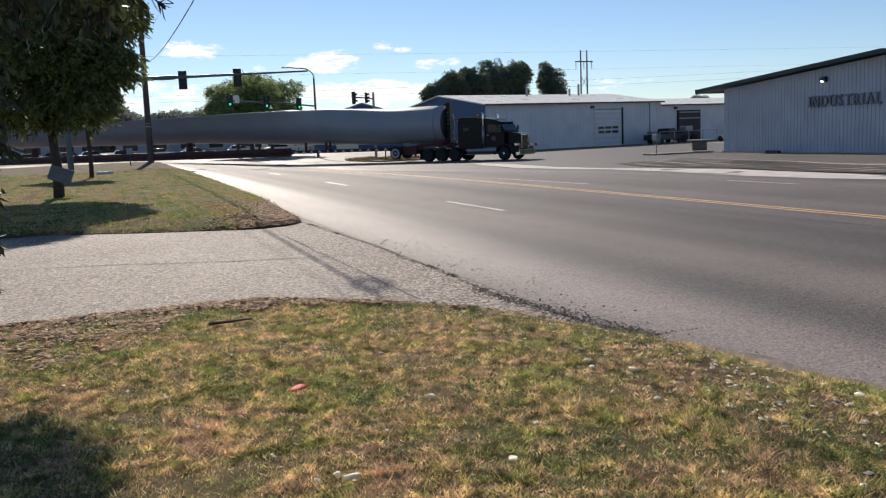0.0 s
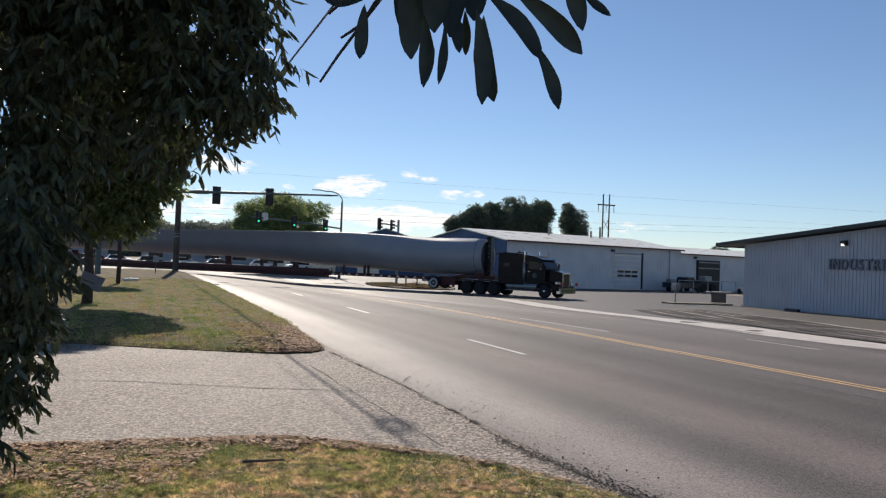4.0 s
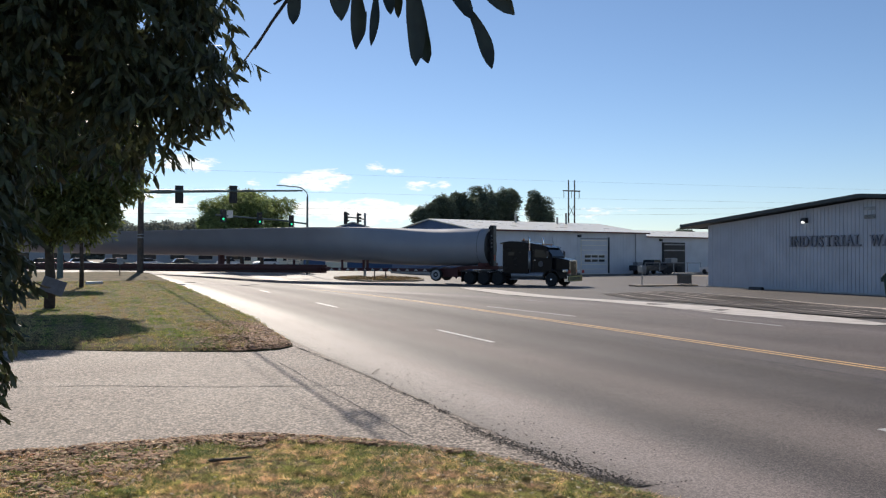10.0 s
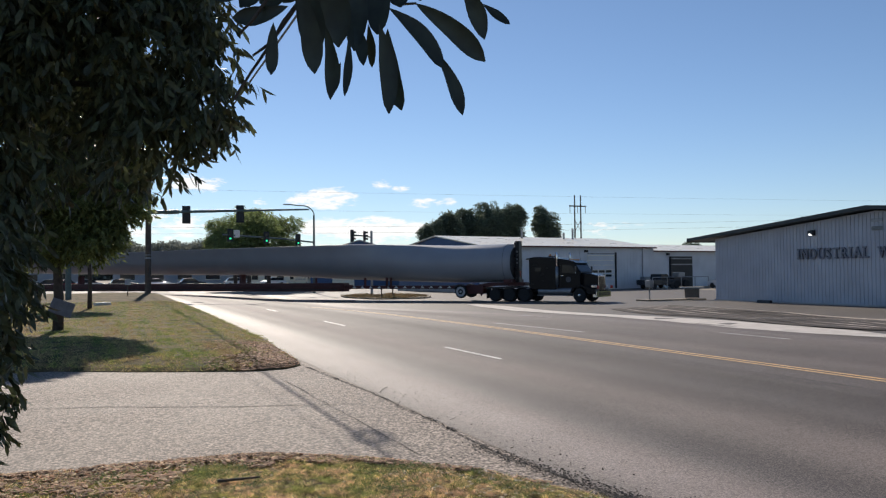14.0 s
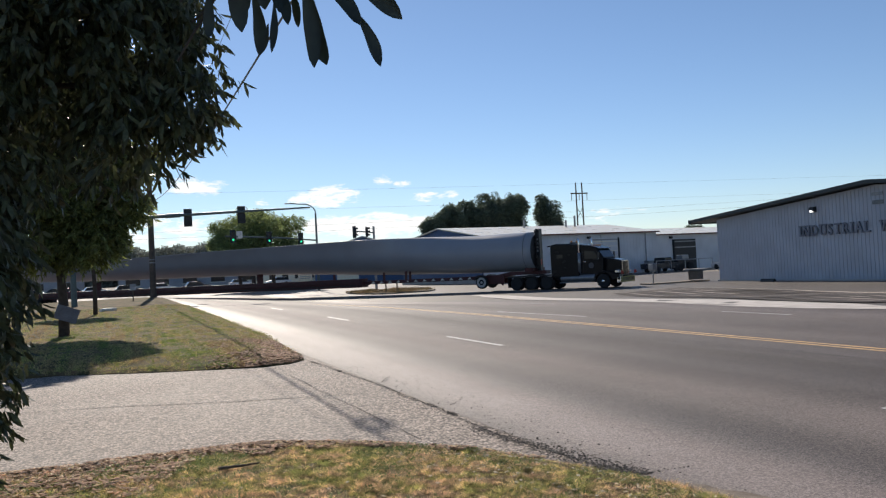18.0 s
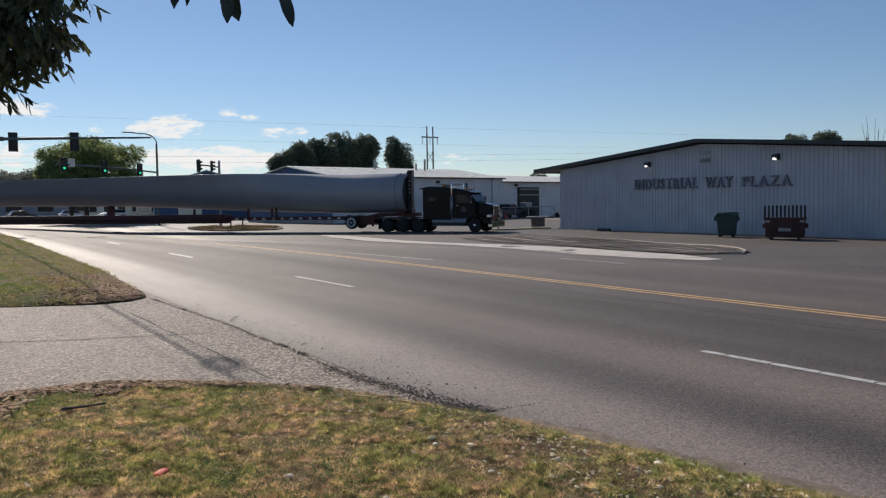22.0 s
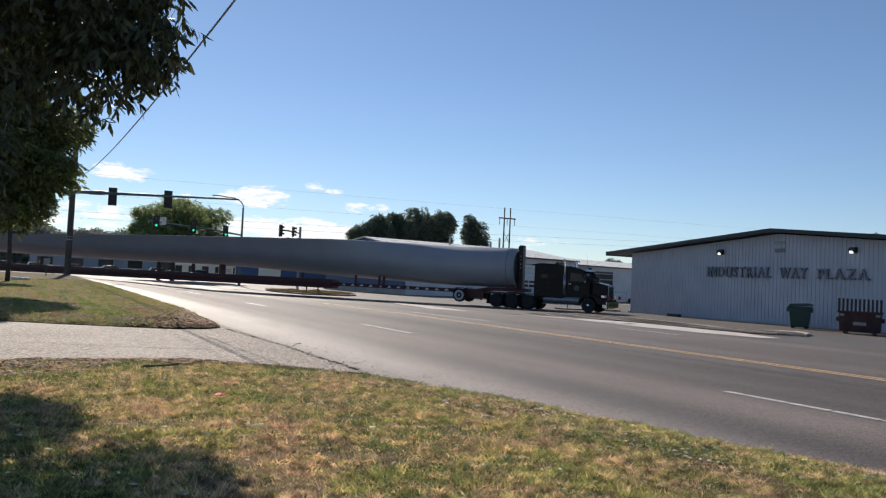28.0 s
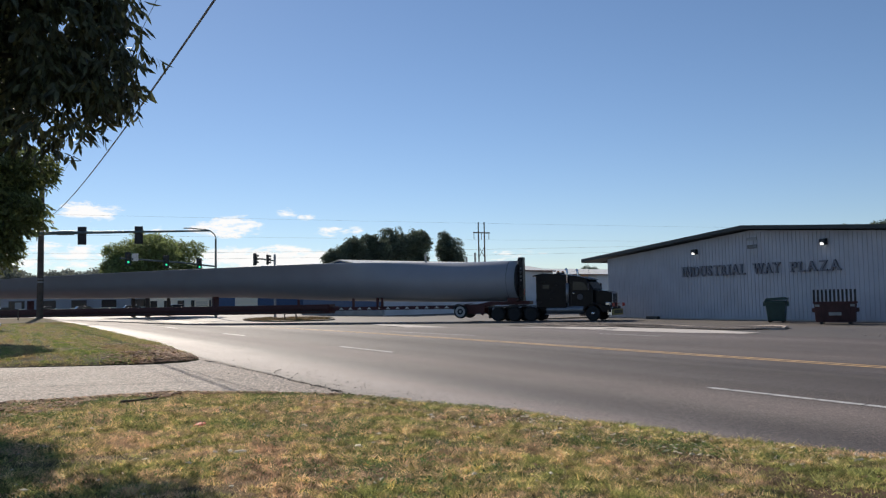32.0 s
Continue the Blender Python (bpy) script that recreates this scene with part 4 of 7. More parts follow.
def make_trailer():
    """Local x forward, origin under the kingpin."""
    tl = thing("blade_trailer", (0, 0, GROUND_T), "dark red extendable low trailer carrying a turbine blade", "trailer")
    part("gooseneck", extrude_outline([(0.9, 1.22), (0.9, 1.5), (-2.2, 1.5), (-3.3, 1.3), (-4.6, 1.26), (-4.6, 0.92), (-3.2, 0.95), (-2.0, 1.22)], "y", -0.5, 0.5, 0.02), M_RED, tl)
    part("front_beam", box((-10.5, 0, 1.11), (12.2, 0.55, 0.28), 0.02), M_RED, tl, "narrow telescopic trailer beam")
    for k in range(13):
        for s in (-1, 1):
            part("side_marker", extrude_outline([(-5.24 - 0.85 * k, 1.04), (-5.04 - 0.85 * k, 1.22), (-4.84 - 0.85 * k, 1.04)], "y", s * 0.29 - 0.01, s * 0.29 + 0.01), M_WHITE, tl, "white reflective triangle")
    part("rear_beam", box((-38.0, 0, 1.12), (43.5, 0.95, 0.76), 0.03), M_RED, tl, "deep dark red main beam")
    for k in range(22):
        for s in (-1, 1):
            part("outrigger", box((-17.5 - 1.95 * k, s * 0.75, 1.2), (0.12, 0.56, 0.22), 0.01), M_RED, tl)
    for s in (-1, 1):
        part("side_rail", box((-38.0, s * 1.05, 1.22), (43.5, 0.08, 0.2), 0.01), M_RED, tl)
        part("tie_rail", box((-38.0, s * 1.1, 0.92), (43.0, 0.04, 0.06)), M_BLACK, tl)
    part("front_support", box((-0.25, 0, 1.62), (0.7, 2.6, 0.26), 0.02), M_RED, tl)
    br = part("root_bracket", box((0.2, 0, 3.05), (0.34, 0.62, 3.5), 0.02), M_BLACK, tl, "dark steel root bracket column")
    for z in (1.75, 2.6, 3.6, 4.6):
        part("cross_arm", box((0.14, 0, z), (0.16, 1.2, 0.2), 0.015), M_BLACK, br)
    for z in (3.05, 3.35, 3.65, 3.95):
        part("bolt_plate", box((0.2, -0.325, z), (0.12, 0.02, 0.14), 0.004), M_STEEL, br, "small pale steel plate")
    for z in (2.05, 2.3):
        part("hazard_plate", box((0.385, -0.1, z), (0.02, 0.2, 0.2), 0.004), M_FLAG, br, "small red warning plate")
    # lifted booster axle at the neck
    for s in (-1, 1):
        w = make_wheel(tl, (-4.45, s * 1.0, 0.76), False, False, M_RIMW)
        if s > 0:
            w.matrix_basis = pose(-4.45, 1.0, 0.76, 0, 0, 180)
        part("mudguard", extrude_outline([(-5.02, 0.95), (-4.9, 1.22), (-4.65, 1.36), (-4.25, 1.36), (-4.25, 1.31), (-4.62, 1.31), (-4.84, 1.18), (-4.95, 0.95)], "y", s * 1.0 - 0.3, s * 1.0 + 0.3, 0.01), M_BLACK, tl)
        part("suspension_arm", extrude_outline([(-4.5, 0.66), (-4.5, 0.86), (-3.6, 1.3), (-2.6, 1.3), (-2.66, 0.6), (-2.76, 0.42), (-2.95, 0.6), (-3.6, 0.58)], "y", s * 0.7 - 0.06, s * 0.7 + 0.06, 0.01), M_RED, tl)
        for x in (-58.5, -60.0, -61.5):
            w = make_wheel(tl, (x, s * 1.0, 0.52), True, False)
            if s > 0:
                w.matrix_basis = pose(x, 1.0, 0.52, 0, 0, 180)
    part("booster_axle", tube((-4.45, -0.9, 0.76), (-4.45, 0.9, 0.76), 0.07), M_BLACK, tl)
    for x in (-58.5, -60.0, -61.5):
        part("axle", tube((x, -0.9, 0.52), (x, 0.9, 0.52), 0.08), M_BLACK, tl)
    for x in (-11.5, -11.9, -14.1, -19.3):
        part("stake", box((x, -0.3, 1.5), (0.14, 0.2, 0.9 if x > -20 else 1.4), 0.01), M_RED, tl)
    for x in (-28.0, -50.0):
        part("blade_saddle", box((x, 0, 1.85), (0.22, 0.7, 1.0), 0.03), M_RED, tl)
    return tl


trailer = make_trailer()


def make_blade():
    """Turbine blade: a round root that swells to the widest chord and thins slowly to the tip."""
    table = [(0.05, 1.56, 4.56), (0.9, 1.55, 4.57), (1.0, 1.53, 4.58), (3, 1.5, 4.58), (5, 1.5, 4.56), (7, 1.53, 4.62), (9, 1.58, 4.72), (12, 1.66, 4.8), (15, 1.75, 4.86), (17, 1.82, 4.87), (21, 2.02, 4.86),
             (26, 2.22, 4.84), (33, 2.33, 4.8), (40, 2.4, 4.74), (47, 2.5, 4.65), (54, 2.6, 4.53), (62, 2.8, 4.35), (68, 3.1, 4.1), (71, 3.4, 3.8)]
    seg = 40
    bm = bmesh.new()
    rings = []
    xs = [0.05, 0.9] + steps(1.0, 71, 70)
    lo = [(s, a) for s, a, b in table]
    hi = [(s, b) for s, a, b in table]
    for s in xs:
        za, zb = curve_at(lo, s), curve_at(hi, s)
        h, c = (zb - za) / 2, (za + zb) / 2
        flat = smooth01((s - 3.0) / 16.0)
        half = h * (1 - 0.58 * flat)
        ring = []
        for k in range(seg):
            a = 2 * math.pi * k / seg
            u, w = math.cos(a), math.sin(a)
            z = c + h * w
            # aerofoil: thick low down, sharp along the upper trailing edge
            thick = half * (1 - flat * 0.75 * smooth01((w + 0.35) / 1.35))
            ring.append(bm.verts.new((-s, thick * u - flat * 1.0 * w, z)))
        rings.append(ring)
    for A, B in zip(rings, rings[1:]):
        for k in range(seg):
            bm.faces.new((A[k], A[(k + 1) % seg], B[(k + 1) % seg], B[k]))
    bm.faces.new(rings[0][::-1])
    bm.faces.new(rings[-1])
    bmesh.ops.recalc_face_normals(bm, faces=bm.faces)
    bl = tagged(part("turbine_blade", bm, M_BLADE, None, smooth=True), "huge white wind turbine blade strapped on the trailer, greyed for shade", "turbine blade")
    za, zb = curve_at(lo, 0.62), curve_at(hi, 0.62)
    h, c = (zb - za) / 2, (za + zb) / 2
    band = [(-0.62, (h + 0.012) * math.cos(a), c + (h + 0.012) * math.sin(a)) for a in steps(0, 2 * math.pi, 40)]
    part("seam_band", path_tube(band, 0.014, 6), M_DARK, bl)
    part("root_plug", lathe([(1.3, -0.04), (1.3, 0.0), (0.02, 0.01)], 32, "x"), M_DARK, bl, "dark root cover").matrix_basis = pose(0, 0, 3.06)
    return bl


blade = make_blade()

# ---- poles, signals, wires ----
pole = thing("utility_pole", (3.3, 82.0, 0.1), "tall weathered wooden utility pole at the verge's end", "utility pole")
part("shaft", tube((0, 0, -0.2), (0.12, 0, 16.5), 0.29, 0.2, 16), M_WOOD, pole)
part("crossarm", box((0.1, 0, 15.2), (2.6, 0.12, 0.14), 0.01), M_WOOD, pole)
for k in (-1.1, -0.4, 0.6, 1.2):
    part("insulator", tube((0.1 + k, 0, 15.27), (0.1 + k, 0, 15.5), 0.05, 0.03, 8), M_STEEL, pole)
part("band", tube((0.02, 0, 3.2), (0.02, 0, 3.32), 0.285, seg=16), M_STEEL, pole, "metal band")
part("band", tube((0.02, 0, 3.5), (0.02, 0, 3.58), 0.285, seg=16), M_STEEL, pole, "metal band")


def wire(a, b, sag, r, label):
    pts = [Vector(a).lerp(Vector(b), i / 40) - Vector((0, 0, sag * 4 * (i / 40) * (1 - i / 40))) for i in range(41)]
    return tagged(part("overhead_cable", path_tube(pts, r, 6), M_BLACK, None), label, "cable", "overhead cables")


part("cable_bracket", box((0.36, 0, 9.12), (0.66, 0.08, 0.1), 0.01), M_STEEL, pole, "short steel bracket")
wire((3.961, 82, 9.247), (2.835, -28, 7.222), 1.488, 0.025, "thick black telephone cable strung between poles")
wire((3.3, 82, 10.9), (3.2, -28, 11.0), 2.4, 0.008, "thin black cable strung between poles")
wire((4.5, 82, 15.5), (4.0, -28, 15.2), 2.0, 0.008, "thin black power line strung between poles")
back_pole = thing("utility_pole", (3.0, -28, 0.2), "tall weathered wooden utility pole beside the lawn", "utility pole")
part("shaft", tube((0, 0, -0.2), (0, 0, 16.0), 0.19, 0.13, 14), M_WOOD, back_pole)
part("crossarm", box((0, 0, 15.1), (1.4, 0.12, 0.14), 0.01), M_WOOD, back_pole)
lc = (82 - 30.2) / 110
ring = [(0.2 * math.cos(a) * (1 - 0.012 * k), 0.02 * k, 0.23 * math.sin(a) - 0.3) for k, a in enumerate(steps(1.57, 1.57 + 12.6, 40))]
coil = tagged(part("cable_coil", path_tube([(x, 0.02 * math.sin(3.0 * y), z) for x, y, z in ring], 0.042, 6), M_BLACK, None), "black coil of spare cable hung on the power line", "cable coil")
coil.matrix_basis = pose(4.44 - 0.5 * lc, 30.2, 15.5 - 0.3 * lc - 8.0 * lc * (1 - lc))
for a, b, z in (((-60, 150), (112, 112), 8.6), ((-60, 150.6), (112, 112.6), 9.6), ((-150, 186), (260, 160), 15.5), ((-150, 186.6), (260, 160.6), 19.5)):
    wire((*a, z), (*b, z + 0.6), 0.8, 0.012, "distant power line against the sky")
for x, y, h in ((-60, 150.3, 10.4), (112, 112.3, 10.6), (-150, 186.3, 20.0), (260, 160.3, 20.6)):
    far_pole = thing("utility_pole", (x, y, -0.7), "distant wooden power pole", "utility pole", "distant poles")
    part("shaft", tube((0, 0, 0), (0, 0, h + 0.9), 0.22, 0.14, 10), M_WOOD, far_pole)
    part("crossarm", box((0, 0, h + 0.2), (0.14, 1.8, 0.14), 0.01), M_WOOD, far_pole)

hanger = tagged(part("cable_hanger", path_tube([(-0.36, 0, -0.2), (0, 0.02, 0.0), (0.36, 0, -0.2), (0.2, 0, -0.22), (-0.2, 0, -0.22), (-0.36, 0, -0.2)], 0.028, 6), M_BLACK, None), "small black triangular hanger on the thin overhead cable", "cable hanger")
hg = (82 - 45.0) / 110
hanger.matrix_basis = pose(3.3 - 0.1 * hg, 45.0, 10.9 + 0.1 * hg - 9.6 * hg * (1 - hg))


def signal_head(parent, at, turn, lit=None):
    """A three-lamp traffic signal with a backplate; lit names the lamp that glows."""
    head = new("signal_head")
    head.parent = parent
    head.matrix_basis = pose(*at, 0, 0, turn)
    part("casing", box((0, 0, 0), (0.34, 0.26, 1.05), 0.03), M_SIGNAL, head)
    part("backplate", box((0, 0.05, 0), (0.58, 0.025, 1.28), 0.01), M_SIGNAL, head)
    for k, colour in ((0.34, "red"), (0.0, "amber"), (-0.34, "green")):
        m = M_GREENLIT if lit == colour else M_LAMPOFF
        lamp = part("lamp", tube((0, -0.13, k), (0, -0.15, k), 0.105, seg=16), m, head, "glowing green lamp" if lit == colour else "")
        part("hood", extrude_outline([(0.15 * math.cos(a), k + 0.15 * math.sin(a)) for a in steps(-0.35, math.pi + 0.35, 10)] + [(0.135 * math.cos(a), k + 0.135 * math.sin(a)) for a in steps(math.pi + 0.35, -0.35, 10)], "y", -0.36, -0.13), M_SIGNAL, head)
    return head


M_SIGNAL = mat("black_signal_casing", (0.02, 0.022, 0.024), 0.55, vary=0.2)
M_LAMPOFF = mat("unlit_signal_lens", (0.05, 0.03, 0.02), 0.3, vary=0.1)
M_GREENLIT = glow("green_signal_light", (0.03, 0.8, 0.36), 1.1)
M_ARM = mat("grey_green_mast_paint", (0.1, 0.14, 0.14), 0.5, 0.2, vary=0.2)

near_mast = thing("traffic_signal", (-2.6, 62.5, 0.05), "grey steel signal mast with a long arm over the road", "traffic signal", "traffic signals")
part("mast", tube((0, 0, 0), (0, 0, 7.2), 0.2, 0.15, 16), M_ARM, near_mast)
part("base_plate", box((0, 0, 0.03), (0.6, 0.6, 0.08), 0.01), M_STEEL, near_mast)
part("arm", tube((0, 0, 5.98), (7.0, 0, 6.22), 0.16, 0.12, 14), M_ARM, near_mast)
part("arm", tube((6.9, 0, 6.22), (16.65, 0, 6.58), 0.11, 0.06, 14), M_ARM, near_mast)
part("arm_joint", tube((6.2, 0, 6.19), (7.2, 0, 6.23), 0.15, seg=14), M_ARM, near_mast)
for x, z in ((7.75, 6.05), (11.55, 6.17)):
    signal_head(near_mast, (x, 0.22, z), 180)

far_mast = thing("traffic_signal", (21.6, 93.8, -0.6), "grey steel signal mast with curved lamp arm and green lights", "traffic signal", "traffic signals")
part("mast", tube((0, 0, 0), (0, 0, 9.0), 0.16, 0.1, 14), M_ARM, far_mast)
lamp_pts = [(0, 0, 8.9)] + [(-1.4 + 1.4 * math.cos(a), -0.2, 8.9 + 1.15 * math.sin(a)) for a in steps(0.1, 1.45, 8)] + [(-2.0, -0.3, 10.05), (-2.9, -0.4, 10.15)]
part("lamp_arm", path_tube(lamp_pts, 0.06, 8), M_ARM, far_mast)
part("street_lamp_head", box((-3.2, -0.42, 10.12), (0.75, 0.3, 0.12), 0.04), M_STEEL, far_mast, "grey street lamp head")
part("arm", path_tube([(0, 0, 5.9), (-4, -3.2, 6.15), (-11.2, -9.0, 6.3)], 0.09, 10), M_ARM, far_mast)
for f in (0.2, 0.56, 0.93):
    signal_head(far_mast, (-11.2 * f, -9.0 * f - 0.2, 6.05 + 0.25 * f), 0, "green")
part("arrow_sign", box((-9.7, -8.0, 6.45), (0.6, 0.03, 0.75), 0.01), M_WHITE, far_mast, "white lane-use sign")
side_mast = thing("traffic_signal", (26.2, 86.5, -0.6), "signal mast seen end on beyond the junction", "traffic signal", "traffic signals")
part("mast", tube((0, 0, 0), (0, 0, 6.9), 0.15, 0.12, 12), M_STEEL, side_mast)
part("arm", path_tube([(0, 0, 6.2), (-1.3, -0.4, 6.35), (-2.6, -1.0, 6.4)], 0.07, 8), M_ARM, side_mast)
signal_head(side_mast, (-0.9, -0.4, 6.3), 70)
signal_head(side_mast, (-2.4, -1.0, 6.3), 110)

hframe = thing("transmission_tower", (113.4, 190, -1), "far wooden H-frame power line tower", "pylon")
for s in (-0.9, 0.9):
    part("leg", tube((s, 0, 0), (s, 0, 22.4), 0.24, 0.16, 10), M_WOOD, hframe)
part("crossarm", box((0, 0, 19.6), (5.0, 0.3, 0.3)), M_WOOD, hframe)
for s in (-2.3, 0.0, 2.3):
    part("insulator_string", tube((s, 0, 19.5), (s, 0, 17.8), 0.09, seg=8), M_STEEL, hframe)
for s in (-1, 1):
    part("brace", tube((-0.9 * s, 0, 13.0), (0.9 * s, 0, 16.0), 0.07, seg=6), M_WOOD, hframe)

# ---- trees ----
def leafy_tree(name, at, label, trunk_h, trunk_r, lobes, sprays, leaf, seed, material, droop=0.6, limbs=None):
    """A tapered trunk, limbs to each lobe of the crown, and a crown of many small hanging leaves."""
    r = random.Random(seed)
    tree = thing(name, at, label, "tree")
    part("trunk", path_tube([(0, 0, -0.3), (0.03, 0, trunk_h * 0.5), (-0.02, 0.03, trunk_h), (0, 0, trunk_h * 1.5)], trunk_r, 12, trunk_r * 0.55), M_BARK, tree, smooth=True)
    crown = Leaves(seed)
    for (cx, cy, cz, rx, ry, rz) in lobes:
        part("limb", path_tube(limb_points((0, 0, trunk_h * 0.95), (cx, cy, cz), 0.15 * rz), trunk_r * 0.35, 7, trunk_r * 0.1), M_BARK, tree)
        share_of = max(8, int(sprays * (rx * ry + rx * rz) / sum(l[3] * l[4] + l[3] * l[5] for l in lobes)))
        for _ in range(share_of):
            while True:
                d = Vector((r.uniform(-1, 1), r.uniform(-1, 1), r.uniform(-1, 1)))
                if 0.2 < d.length < 1:
                    break
            d = d * (1.0 / d.length) * (0.35 + 0.65 * r.random() ** 0.45)
            d *= 0.86 + 0.3 * noise.noise(d * 2.2 + Vector((seed, cx, cy)))
            p = Vector((cx + d.x * rx, cy + d.y * ry, cz + d.z * rz))
            crown.spray(p, Vector((d.x, d.y, -0.4)), 9, leaf, leaf * 0.3, droop)
    me = crown.mesh("crown", material)
    ob = new("crown", me)
    ob.parent = tree
    return tree


leafy_tree("street_tree", (-1.42, 27.4, 0.1), "young street tree with drooping leaves on the verge", 2.0, 0.17,
           [(0, 0, 4.6, 2.0, 2.0, 1.6), (0.9, -0.3, 3.9, 1.3, 1.2, 1.1), (-1.2, 0.2, 4.1, 1.4, 1.3, 1.2), (0.2, 0.1, 5.9, 1.4, 1.4, 1.0), (1.3, 0.3, 5.2, 1.0, 1.0, 0.9), (0.3, -0.2, 2.9, 0.8, 1.0, 0.7), (-0.8, 0, 2.8, 1.2, 1.1, 0.7), (1.9, 0.1, 5.5, 1.0, 0.9, 0.9), (0.2, 0.0, 6.4, 1.5, 1.3, 0.8), (1.0, -0.6, 3.0, 0.9, 0.9, 0.9), (1.7, -0.4, 4.0, 0.9, 0.9, 0.9)], 5600, 0.21, 11, M_LEAF3)
leafy_tree("street_tree", (-0.9, 44.5, 0.1), "young street tree with a thin trunk on the verge", 2.6, 0.12,
           [(0, 0, 4.4, 1.5, 1.5, 1.3), (-0.8, 0.2, 4.0, 1.2, 1.2, 1.0), (0.5, 0, 5.2, 1.0, 1.0, 0.9)], 2000, 0.2, 12, M_LEAF3)


def far_tree(at, label, h, w, seed, material=None):
    rr = random.Random(seed)
    lobes = [(0, 0, h * 0.6, w * 0.4, w * 0.4, h * 0.34)]
    for k in range(7):
        a = rr.uniform(0, 6.28)
        lobes.append((math.cos(a) * w * 0.3, math.sin(a) * w * 0.3, h * rr.uniform(0.42, 0.86), w * rr.uniform(0.14, 0.26), w * 0.22, h * rr.uniform(0.09, 0.17)))
    return leafy_tree("tree", at, label, h * 0.3, h * 0.025, lobes, 3400, h * 0.027, seed, material or M_FARLEAF, -0.35)


far_tree((16.3, 107, -0.6), "broad green tree beyond the junction", 12.2, 9.4, 21, M_LEAF2)
far_tree((19.3, 110, -0.6), "smaller green tree beyond the junction", 11.4, 8.0, 22, M_LEAF2)
far_tree((14.9, 109, -0.6), "rounded green tree beyond the junction", 11.2, 7.4, 29, M_LEAF2)
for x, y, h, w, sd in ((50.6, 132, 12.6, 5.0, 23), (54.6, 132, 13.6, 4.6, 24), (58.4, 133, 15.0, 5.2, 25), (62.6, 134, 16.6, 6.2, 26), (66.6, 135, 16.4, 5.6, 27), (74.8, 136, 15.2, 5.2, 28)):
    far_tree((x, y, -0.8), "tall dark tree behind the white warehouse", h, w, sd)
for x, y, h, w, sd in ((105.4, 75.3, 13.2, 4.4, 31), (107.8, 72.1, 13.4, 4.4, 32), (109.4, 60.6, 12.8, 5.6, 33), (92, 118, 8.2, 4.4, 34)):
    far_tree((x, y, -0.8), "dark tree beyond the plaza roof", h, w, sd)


def bare_tree(at):
    t = thing("bare_tree", at, "leafless tree beyond the plaza roof", "tree")
    r = random.Random(5)
    part("trunk", tube((0, 0, 0), (0.1, 0, 5), 0.2, 0.12, 8), M_BARK, t)
    for k in range(11):
        a = r.uniform(0, 6.28)
        s = Vector((0.05, 0, r.uniform(3, 5)))
        e = s + Vector((math.cos(a) * r.uniform(0.8, 2.4), math.sin(a) * 1.5, r.uniform(4.5, 8.3)))
        part("branch", path_tube(limb_points(s, e, -0.3), 0.07, 6, 0.015), M_BARK, t)
    return t


bare_tree((106.7, 64.5, -0.8))


def far_woods():
    lv = Leaves(77)
    r = lv.r
    for az0, az1, n, hh in ((-14, 7.5, 22000, 25.0), (-30, 15, 3500, 14.0), (38, 75, 1500, 9.0), (15, 38, 900, 7.0)):
        for _ in range(n):
            az, d = radians(r.uniform(az0, az1)), r.uniform(420, 470)
            z = r.uniform(0, hh) * (0.72 + 0.28 * noise.noise((az * 40, 1.3, 0)) + 0.12 * noise.noise((az * 170, 4.3, 0)))
            lv.spray(Vector((math.sin(az) * d, math.cos(az) * d, z - 1)), Vector((r.gauss(0, 1), r.gauss(0, 1), 0.3)), 6, 1.35, 0.95, 0.2)
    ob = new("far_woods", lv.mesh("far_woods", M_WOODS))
    return tagged(ob, "distant line of woods on the horizon, haze painted into the leaves", "woods", kind="stuff")


far_woods()

